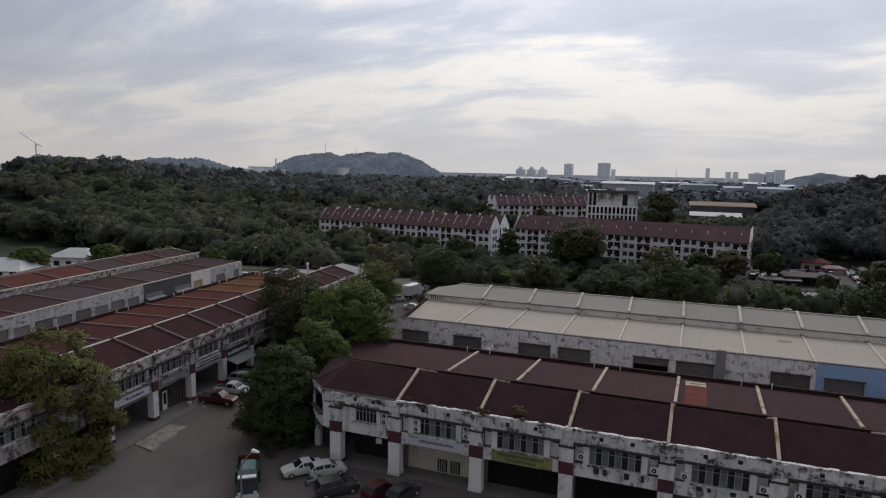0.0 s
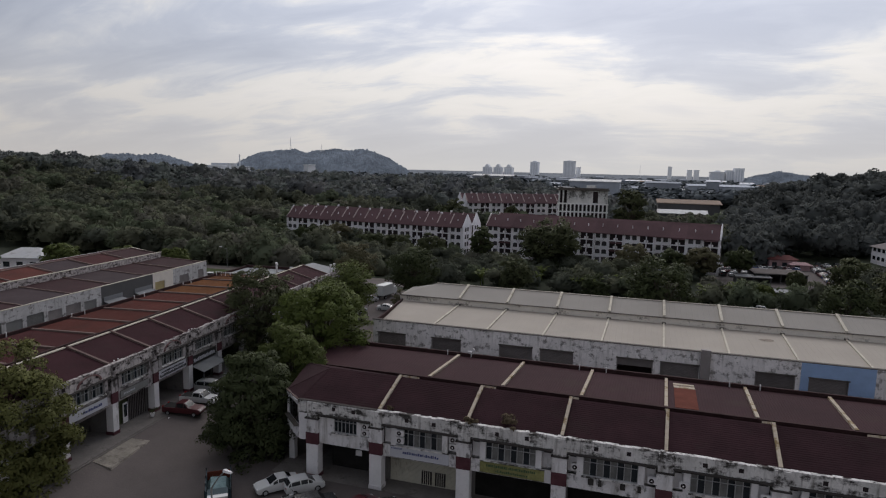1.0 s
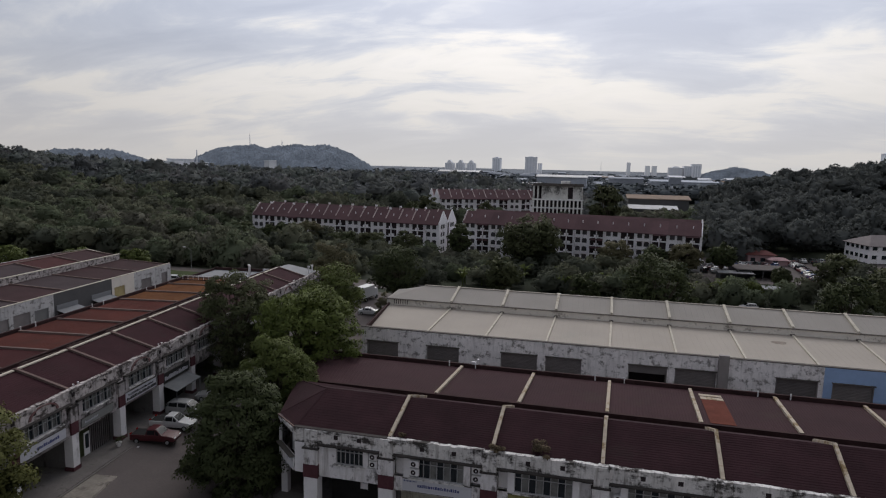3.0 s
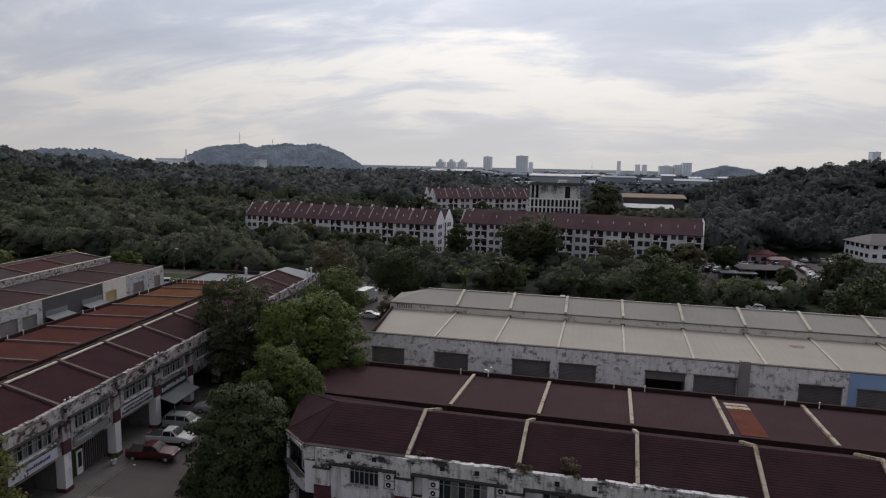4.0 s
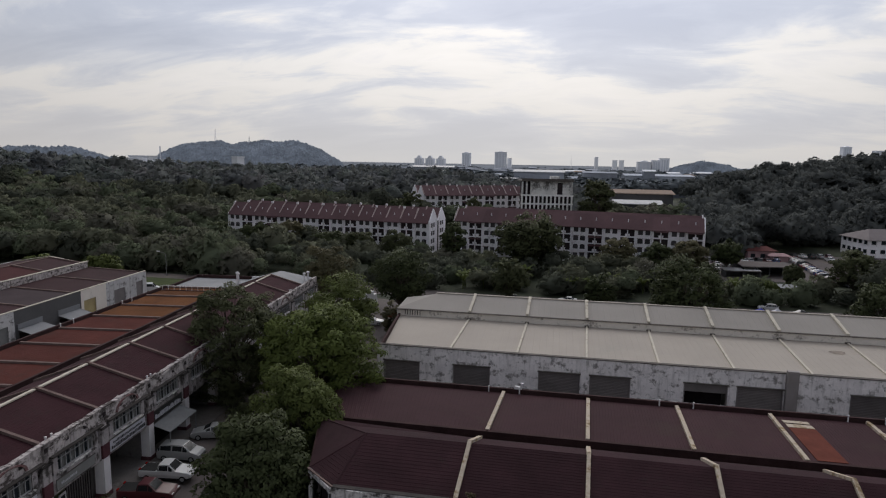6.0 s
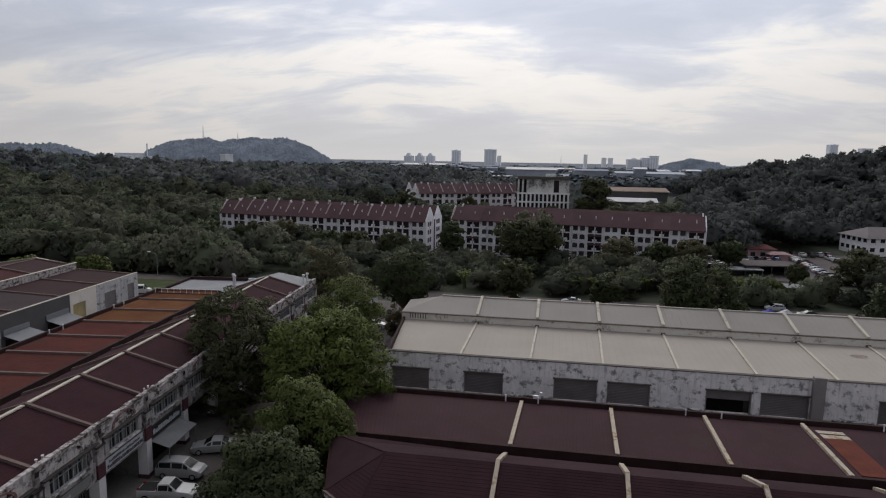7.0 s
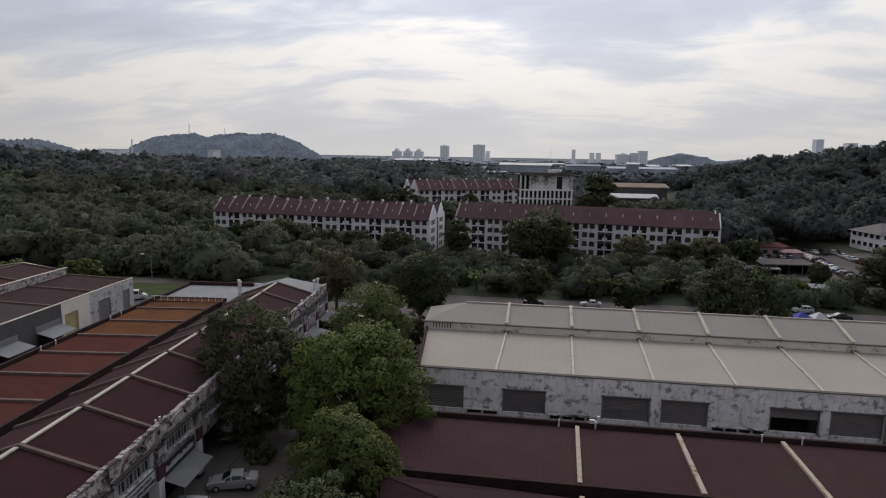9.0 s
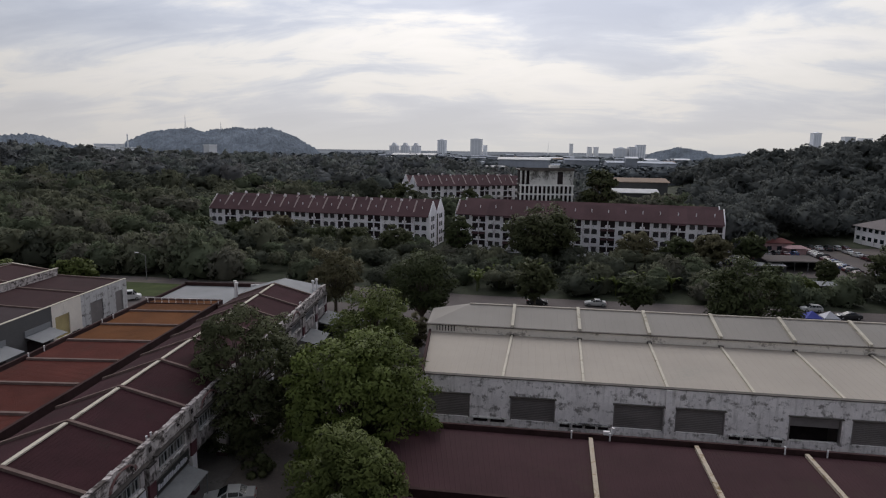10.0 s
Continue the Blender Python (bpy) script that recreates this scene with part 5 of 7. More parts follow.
# ---- shop fittings ----
def air_conditioner():
    t = thing("air_conditioner", None, None, "white outdoor air-conditioner unit on a wall bracket", "air conditioner", pose(1.95, -0.62, 5.45), group="air conditioners")
    part("case", Shape().box(-0.4, 0.4, -0.15, 0.15, 0, 0.58), WHITE, t)
    part("fan_guard", Shape().tube((-0.08, -0.152, 0.29), (-0.08, -0.172, 0.29), 0.22, n=16), DARKIN, t)
    part("fan_hub", Shape().tube((-0.08, -0.173, 0.29), (-0.08, -0.19, 0.29), 0.07, n=10), WHITE, t)
    part("bracket", Shape().box(-0.4, -0.34, -0.12, 0.2, -0.06, 0).box(0.34, 0.4, -0.12, 0.2, -0.06, 0), DARKCAP, t)
    return t


ac = air_conditioner()
for x, z in ((1.95, 6.2), (7.35, 5.45), (7.35, 6.2), (18.95, 5.45), (-1.9, 5.45), (-1.9, 6.15), (25.6, 5.45), (28.2, 5.45), (34.6, 5.45), (37.3, 5.45), (43.8, 5.45), (46.4, 5.5)):
    copy_thing(ac, pose(x, -0.3 if x in (7.35, 18.95, -1.9) else -0.62, z))
copy_thing(ac, left_m @ pose(-13.4, -0.62, 5.6))


def signboard(m, w, h, board, ink, label, rows):
    """A board with bars where its lettering is."""
    t = thing("sign_board", None, None, label, "sign", m, group="shop signs")
    part("panel", Shape().box(-w / 2, w / 2, -0.08, 0, 0, h), board, t)
    part("rim", Shape().box(-w / 2 - .04, w / 2 + .04, -0.1, 0, -0.04, 0).box(-w / 2 - .04, w / 2 + .04, -0.1, 0, h, h + .04), DARKCAP, t)
    q = Shape()
    rng = random.Random(int(w * 100))
    for z0, z1, f0, f1 in rows:
        x = -w / 2 + w * f0
        while x < -w / 2 + w * f1:
            b = rng.uniform(0.10, 0.26) * (z1 - z0) / 0.35
            q.box(x, min(x + b, w / 2 - .05), -0.092, -0.08, z0, z1 - (z1 - z0) * rng.choice((0, 0, 0.15, 0.3)))
            x += b + 0.06
    part("lettering", q, ink, t)
    return t


signboard(pose(3.9, -0.42, 3.85), 6.1, 1.1, SIGNWHITE, SIGNBLUE, "white shop sign with a line of small dark letters", [(0.45, 0.72, 0.22, 0.8), (0.85, 1.0, 0.02, 0.2)])
signboard(pose(13.1, -0.42, 3.85), 6.1, 1.05, SIGNYELLOW, SIGNGREEN, "faded yellow-green shop sign with two rows of letters", [(0.6, 0.85, 0.1, 0.85), (0.15, 0.38, 0.25, 0.75)])
signboard(left_m @ pose(-9.7, -0.42, 3.95), 5.4, 1.0, SIGNWHITE, SIGNBLUE, "white shop sign with blue letters and emblem", [(0.35, 0.65, 0.35, 0.85)])
signboard(left_m @ pose(-2.6, -0.42, 4.0), 4.6, 0.85, GREYSH, SIGNWHITE, "grey weathered shop sign", [(0.3, 0.5, 0.1, 0.5)])
signboard(left_m @ pose(4.5, -0.42, 3.95), 5.6, 1.1, SIGNWHITE, SIGNBLACK, "white shop sign with two rows of black capitals", [(0.15, 0.48, 0.05, 0.97), (0.62, 0.85, 0.1, 0.9)])
signboard(left_m @ pose(11.5, -0.42, 3.6), 5.6, 1.2, SIGNBLACK, SIGNWHITE, "black shop sign with large white capitals", [(0.3, 0.8, 0.06, 0.95)])
thing("canvas_awning", Shape().slab([(8.6, -0.4, 3.5), (14.0, -0.4, 3.5), (14.0, -2.3, 2.9), (8.6, -2.3, 2.9)][::-1], 0.06).tube((8.7, -2.2, 0), (8.7, -2.2, 2.9), 0.05).tube((13.9, -2.2, 0), (13.9, -2.2, 2.9), 0.05),
      AWNGREY, "grey metal awning fixed under a shop sign", "awning", left_m)


def street_lamp(x, y, h, reach, ang, label, rake=0.6):
    z = float(terrain(x, y))
    t = thing("street_lamp", None, None, label, "street lamp", pose(x, y, z, 0, 0, ang), group="street lamps")
    q = Shape().tube((0, 0, 0), (0, 0, h - rake), 0.10, 0.07, 10)
    q.tube((0, 0, h - rake - 0.02), (reach * 0.5, 0, h - rake * 0.42), 0.06, 0.05, 8).tube((reach * 0.5, 0, h - rake * 0.42), (reach, 0, h), 0.05, 0.045, 8)
    part("pole", q, GREYSH, t)
    part("lantern", Shape().hexa([(reach - .1, -.16, h - .08), (reach + .75, -.12, h + .02), (reach + .75, .12, h + .02), (reach - .1, .16, h - .08),
                                  (reach - .1, -.12, h + .12), (reach + .7, -.08, h + .14), (reach + .7, .08, h + .14), (reach - .1, .12, h + .12)]), WHITE, t)


street_lamp(-7.6, -16.8, 9.2, 1.7, -15, "grey steel street lamp with a white head over the yard", 1.9)
street_lamp(-92.5, 101, 6.4, 1.6, 190, "grey steel street lamp beside the main road")


# ---- vehicles ----

FORMS = {  # stations from tail to nose: x, underside, belt, top; then the cabin's first and last station
    "saloon": ([(-2.2, .42, .72, .76), (-2.08, .26, .93, .97), (-1.45, .24, .97, 1.03), (-0.85, .24, .96, 1.40), (0.10, .24, .94, 1.44), (0.98, .24, .92, .98), (1.9, .24, .80, .84), (2.2, .38, .62, .66)], 2, 5, .85, .62),
    "hatch": ([(-1.95, .40, .80, .84), (-1.88, .26, .98, 1.05), (-1.45, .24, 1.0, 1.45), (-0.5, .24, .98, 1.53), (0.25, .24, .96, 1.50), (1.05, .24, .94, 1.0), (1.75, .24, .82, .86), (1.98, .38, .62, .66)], 1, 5, .83, .62),
    "mpv": ([(-2.2, .42, .85, .9), (-2.12, .28, 1.02, 1.1), (-1.85, .25, 1.05, 1.62), (-0.6, .25, 1.04, 1.70), (0.5, .25, 1.02, 1.66), (1.35, .25, .98, 1.05), (1.95, .25, .86, .9), (2.2, .4, .65, .69)], 1, 5, .86, .66),
    "van": ([(-2.3, .42, .95, 1.0), (-2.25, .3, 1.1, 1.2), (-2.1, .28, 1.12, 1.88), (-0.6, .28, 1.12, 1.95), (0.8, .28, 1.10, 1.90), (1.5, .28, 1.02, 1.12), (2.1, .28, .92, .97), (2.3, .42, .65, .7)], 1, 5, .87, .74),
    "suv": ([(-2.2, .48, .95, 1.0), (-2.12, .32, 1.1, 1.15), (-1.85, .32, 1.12, 1.68), (-0.5, .32, 1.1, 1.76), (0.3, .32, 1.08, 1.72), (1.0, .32, 1.06, 1.12), (2.0, .32, .96, 1.0), (2.2, .45, .75, .8)], 1, 5, .9, .7),
    "pickup": ([(-2.5, .5, .98, 1.0), (-2.45, .4, 1.0, 1.02), (-0.75, .38, 1.0, 1.02), (-0.6, .38, 1.0, 1.60), (0.35, .38, .99, 1.64), (1.05, .38, .98, 1.05), (2.2, .38, .88, .93), (2.5, .48, .68, .72)], 2, 5, .88, .68),
}


def car_mesh_parts(form, paint):
    st, c0, c1, wb, wr = FORMS[form]
    q = Shape()
    for i, (x, lo, belt, top) in enumerate(st):
        k = 0.9 if i in (0, len(st) - 1) else 1.0
        cab = c0 < i < c1 or (i == c0 and top - belt > 0.2)
        r = wr if top - belt > 0.2 else wb * 0.93
        q.v += [(x, s * w * k, z) for s, w, z in ((1, wb * .96, lo), (1, wb, (lo + belt) / 2), (1, wb * .97, belt), (1, r, top), (-1, r, top), (-1, wb * .97, belt), (-1, wb, (lo + belt) / 2), (-1, wb * .96, lo))]
    n = len(st)
    for i in range(n - 1):
        for j in range(8):
            a, b = i * 8 + j, i * 8 + (j + 1) % 8
            q.f.append((a, b, b + 8, a + 8))
    q.f += [tuple(range(7, -1, -1)), tuple((n - 1) * 8 + j for j in range(8))]
    g = []
    for i in range(c0, c1):
        x0, lo0, b0, t0 = st[i]
        x1, lo1, b1, t1 = st[i + 1]
        r0 = wr if t0 - b0 > 0.2 else wb * .93
        r1 = wr if t1 - b1 > 0.2 else wb * .93
        for s in (1, -1):                          # side windows
            def at(x, b, t, r, f):
                return Vector((x, s * (wb * .97 + (r - wb * .97) * f + 0.012), b + (t - b) * f))
            def along(f, u):
                return at(x0, b0, t0, r0, f).lerp(at(x1, b1, t1, r1, f), u)
            if max(t0 - b0, t1 - b1) > 0.3:
                u0, u1 = (0.06, 0.94) if min(t0 - b0, t1 - b1) > 0.2 else ((0.45, 0.96) if t1 > t0 else (0.04, 0.55))
                p = [along(.14, u0), along(.14, u1), along(.84, u1), along(.84, u0)]
                g.append(("side_window", Shape().face(*(p if s < 0 else p[::-1]))))
        if (t1 - b1 > 0.2) != (t0 - b0 > 0.2):     # windscreen and rear window
            def up(x, r, t, s, f):
                return Vector((x, s * r * f, t + 0.014))
            lo_pt, hi_pt = ((x0, r0, t0), (x1, r1, t1)) if t1 > t0 else ((x1, r1, t1), (x0, r0, t0))
            e = 0.02 if t1 > t0 else -0.02
            a, b2 = up(*lo_pt, -1, .86), up(*lo_pt, 1, .86)
            c, d2 = up(*hi_pt, 1, .9), up(*hi_pt, -1, .9)
            p = [a.lerp(d2, .1), b2.lerp(c, .1), b2.lerp(c, .92), a.lerp(d2, .92)]
            p = [v + Vector((-e, 0, 0.01)) for v in p]
            g.append(("windscreen" if t1 < t0 else "rear_window", Shape().face(*(p if t1 < t0 else p[::-1]))))
    return q, g, st, wb


def vehicle(form, paint, m, label, group=""):
    q, g, st, wb = car_mesh_parts(form, paint)
    t = thing("car" if form != "pickup" else "pickup_truck", None, None, label, "car" if form != "pickup" else "pickup", m, group=group)
    part("body", q, paint, t)
    for nm, pane in g:
        part(nm, pane, CARGLASS, t)
    xr, xf = st[0][0], st[-1][0]
    for s in (1, -1):
        part("headlight", Shape().box(xf - 0.16, xf - 0.02, s * wb * .66 - .17, s * wb * .66 + .17, st[-1][2] - .02, st[-1][2] + .12), LAMPCLEAR, t)
        part("tail_light", Shape().box(xr + 0.0, xr + 0.12, s * wb * .68 - .15, s * wb * .68 + .15, st[0][2] - .02, st[0][2] + .14), LAMPRED, t)
        for x in (xr + 0.78, xf - 0.80):
            w = part("wheel", Shape().tube((x, s * (wb - .18), .31), (x, s * (wb + .015), .31), .31, n=14), TYRE, t)
            part("rim", Shape().tube((x, s * (wb + .012), .31), (x, s * (wb + .03), .31), .19, n=12), PAINT_SILVER, w)
    part("underbody", Shape().box(xr + .3, xf - .3, -wb + .2, wb - .2, .16, .32), CHASSIS, t)
    if form == "pickup":
        part("load_bed", Shape().box(xr + .1, -0.85, -wb + .1, wb - .1, 1.022, 1.03), CHASSIS, t)
    return t


def ground_pose(x, y, ang, lift=0.13):
    return pose(x, y, float(terrain(x, y)) + lift, 0, 0, ang)


def lorry(x, y, ang):
    t = thing("lorry", None, None, "small lorry with white cab and slatted red-brown load bed", "lorry", ground_pose(x, y, ang) @ Matrix.Scale(1.18, 4))
    part("chassis", Shape().box(-2.9, 2.6, -.45, .45, .55, .75), CHASSIS, t)
    part("cab", Shape().hexa([(1.0, -.9, .6), (2.75, -.9, .6), (2.75, .9, .6), (1.0, .9, .6), (1.0, -.85, 1.35), (2.72, -.85, 1.35), (2.72, .85, 1.35), (1.0, .85, 1.35)])
         .hexa([(1.0, -.85, 1.35), (2.72, -.85, 1.35), (2.72, .85, 1.35), (1.0, .85, 1.35), (1.05, -.76, 2.15), (2.3, -.76, 2.15), (2.3, .76, 2.15), (1.05, .76, 2.15)]), PAINT_TEAL, t)
    part("visor", Shape().box(2.15, 2.62, -.74, .74, 2.12, 2.22), PAINT_WHITE, t)
    part("bumper", Shape().box(2.72, 2.84, -.92, .92, .45, .82), PAINT_WHITE, t)
    part("windscreen", Shape().face((2.73, -.76, 1.42), (2.73, .76, 1.42), (2.36, .68, 2.06), (2.36, -.68, 2.06)), CARGLASS, t)
    for s in (1, -1):
        p = [(1.3, s * .856, 1.42), (2.45, s * .856, 1.42), (2.2, s * .79, 2.05), (1.3, s * .79, 2.05)]
        part("side_window", Shape().face(*(p if s < 0 else p[::-1])), CARGLASS, t)
        part("headlight", Shape().box(2.74, 2.79, s * .62 - .14, s * .62 + .14, .85, 1.05), LAMPCLEAR, t)
        for xx in (1.9, -1.8):
            w = part("wheel", Shape().tube((xx, s * .55, .38), (xx, s * .88, .38), .38, n=14), TYRE, t)
            part("rim", Shape().tube((xx, s * .88, .38), (xx, s * .90, .38), .2, n=12), PAINT_WHITE, w)
    part("bed_floor", Shape().box(-3.0, .9, -.95, .95, .78, .9), PAINT_TEAL, t)
    for s in (1, -1):
        for z in (.98, 1.3, 1.62):
            part("side_board", Shape().box(-3.0, .9, s * .95 - .03, s * .95 + .03, z, z + .22), PAINT_TEAL, t)
        for xx in (-2.95, -1.6, -.3, .85):
            part("side_post", Shape().box(xx - .04, xx + .04, s * .98 - .04, s * .98 + .04, .8, 2.0), CHASSIS, t)
    part("head_board", Shape().box(.86, .94, -.95, .95, .9, 1.9), PAINT_TEAL, t)
    part("tail_board", Shape().box(-3.05, -2.98, -.95, .95, .9, 1.6), REDSHEET, t)
    part("load_sheet", Shape().hexa([(-2.7, -.85, .9), (.7, -.85, .9), (.7, .85, .9), (-2.7, .85, .9), (-2.3, -.6, 1.5), (.4, -.65, 1.4), (.5, .6, 1.55), (-2.4, .6, 1.35)]), TARP, t)


def box_truck(m, label):
    t = thing("box_truck", None, None, label, "truck", m)
    part("box", Shape().box(-3.6, 1.2, -1.1, 1.1, .95, 3.3), PAINT_WHITE, t)
    part("cab", Shape().hexa([(1.35, -1.0, .5), (3.1, -1.0, .5), (3.1, 1.0, .5), (1.35, 1.0, .5), (1.35, -.95, 2.4), (2.75, -.95, 2.4), (2.75, .95, 2.4), (1.35, .95, 2.4)]), PAINT_WHITE, t)
    part("windscreen", Shape().face((3.06, -.85, 1.35), (3.06, .85, 1.35), (2.83, .8, 2.25), (2.83, -.8, 2.25)), CARGLASS, t)
    part("chassis", Shape().box(-3.5, 3.0, -.5, .5, .55, .95), CHASSIS, t)
    for s in (1, -1):
        for xx in (2.3, -2.3):
            w = part("wheel", Shape().tube((xx, s * .7, .42), (xx, s * 1.05, .42), .42, n=14), TYRE, t)
            part("rim", Shape().tube((xx, s * 1.05, .42), (xx, s * 1.07, .42), .2, n=10), PAINT_SILVER, w)


lorry(-13.3, -8.6, -54)
vehicle("saloon", PAINT_WHITE, ground_pose(-9.9, -3.9, 228), "white saloon car parked by the corner shop")
vehicle("hatch", PAINT_WHITE, ground_pose(-7.3, -3.2, 46), "white hatchback parked beside a white saloon")
vehicle("suv", PAINT_DARK, ground_pose(-4.4, -6.2, 48), "dark grey off-road car parked in the yard")
vehicle("hatch", PAINT_RED, ground_pose(-0.2, -4.9, 70), "dark red hatchback parked before the shops")
vehicle("hatch", PAINT_DARK, ground_pose(2.2, -4.6, 75), "dark hatchback parked before the shops")
vehicle("pickup", PAINT_RED, ground_pose(-29.3, 6.1, 10), "dark red pickup parked before the shops")
vehicle("pickup", PAINT_WHITE, ground_pose(-29.7, 9.6, 8), "white pickup parked nose out from the shops")
vehicle("mpv", PAINT_SILVER, ground_pose(-30.7, 13.2, 6), "silver people carrier with dark windows parked by the awning")
vehicle("saloon", PAINT_SILVER, ground_pose(-30.3, 18.4, 200), "silver saloon parked across the yard")
vehicle("suv", PAINT_DARK, ground_pose(-37.0, 66.5, 10), "dark off-road car parked at the terrace end")
vehicle("hatch", PAINT_WHITE, ground_pose(-33.8, 73.0, 60), "white hatchback on the side road")
vehicle("saloon", PAINT_WHITE, ground_pose(-31.5, 62.0, 80), "white saloon on the side road")
vehicle("saloon", PAINT_WHITE, ground_pose(8.6, 100.4, 180), "white saloon on the main road")
vehicle("saloon", PAINT_DARK, ground_pose(-3.4, 99.3, 0), "dark saloon on the main road")
vehicle("hatch", PAINT_WHITE, ground_pose(51.9, 104, 180), "white hatchback on the main road")
vehicle("saloon", PAINT_DARK, ground_pose(56.8, 99.3, 180), "dark saloon parked on the main road")
box_truck(ground_pose(-32.2, 79.5, 80), "white box truck on the side road")


def car_park():
    kinds = [vehicle(f, p, ground_pose(64 + 2.7 * i, 172.5, 96), lab, "parked cars") for i, (f, p, lab) in enumerate((
        ("saloon", PAINT_WHITE, "white saloon in the car park"), ("hatch", PAINT_SILVER, "silver hatchback in the car park"),
        ("mpv", PAINT_DARK, "dark people carrier in the car park"), ("saloon", PAINT_RED, "dark red saloon in the car park"), ("hatch", PAINT_BLUE, "blue hatchback in the car park")))]
    rng = random.Random(3)
    spots = [(82.4 - 0.18 * i, 178.5 - 2.6 * i, 14) for i in range(14)]
    spots += [(79.5 + 1.7 * i, 139.5 - 0.9 * i, 60) for i in range(5)]
    spots += [(52 + 2.6 * i, 172 + rng.uniform(-.4, .4), 92) for i in range(6)]
    spots += [(50 + 2.5 * i, 163.5 + rng.uniform(-.4, .4), 92) for i in range(5)]
    spots += [(50.5 + 2.6 * i, 156 + rng.uniform(-.4, .4), 92) for i in range(2)]
    spots += [(93 + 0.1 * i, 179 - 5.4 * i, 95) for i in range(3)]
    spots += [(84 + 2.7 * i, 184.5 + rng.uniform(-.5, .5), 90) for i in range(5)]
    for x, y, a in spots:
        copy_thing(kinds[rng.choice((0, 0, 1, 1, 2, 2, 3, 4))], ground_pose(x, y, a + rng.uniform(-4, 4)))


paved("road_car_park", 48, 112, 140, 188, 0.10, 4.0, ASPHALT, "grey car park surface")
car_park()


# ---- trees ----
def leaf_cloud(rng, centres, radii, per, size, up=0.35, corners=4):
    """Leaf quads scattered on round clumps: corners, and the soft normals of the clumps."""
    n = len(centres) * per
    c = np.repeat(centres, per, axis=0)
    r = np.repeat(radii, per)
    d = rng.normal(size=(n, 3))
    d /= np.linalg.norm(d, axis=1)[:, None]
    d[:, 2] = np.where(d[:, 2] < -0.3, -d[:, 2], d[:, 2])
    p = c + d * (r * rng.uniform(0.5, 1.08, n) ** 0.6)[:, None] * np.array([1, 1, 0.8])
    nrm = d * 0.9 + rng.normal(size=(n, 3)) * 0.5 + np.array([0, 0, up])
    nrm /= np.linalg.norm(nrm, axis=1)[:, None]
    u = np.cross(nrm, rng.normal(size=(n, 3)))
    u /= np.linalg.norm(u, axis=1)[:, None] + 1e-9
    w = np.cross(nrm, u)
    s = (size * rng.uniform(0.6, 1.35, n))[:, None]
    v = np.stack([p - u * s, p - w * s * 0.55 + nrm * s * 0.15, p + u * s, p + w * s * 0.55 + nrm * s * 0.15], axis=1).reshape(-1, 3)
    if corners == 3:
        v = np.stack([p - u * s, p - w * s * 0.8, p + u * s * 0.7 + w * s * 0.6], axis=1).reshape(-1, 3)
    soft = d * 0.9 + nrm * 0.28
    soft /= np.linalg.norm(soft, axis=1)[:, None]
    return v, np.repeat(soft, corners, axis=0)


def quads_mesh(name, v, nr, material, k=4):
    """A mesh of loose leaves with k corners each."""
    me = bpy.data.meshes.new(name)
    n = len(v) // k
    me.vertices.add(len(v))
    me.vertices.foreach_set("co", np.ascontiguousarray(v, dtype=np.float32).ravel())
    me.loops.add(n * k)
    me.loops.foreach_set("vertex_index", np.arange(n * k, dtype=np.int32))
    me.polygons.add(n)
    me.polygons.foreach_set("loop_start", np.arange(0, n * k, k, dtype=np.int32))
    me.polygons.foreach_set("use_smooth", np.ones(n, dtype=bool))
    me.update(calc_edges=True)
    me.materials.append(material)
    me.normals_split_custom_set_from_vertices(nr.tolist())
    return me


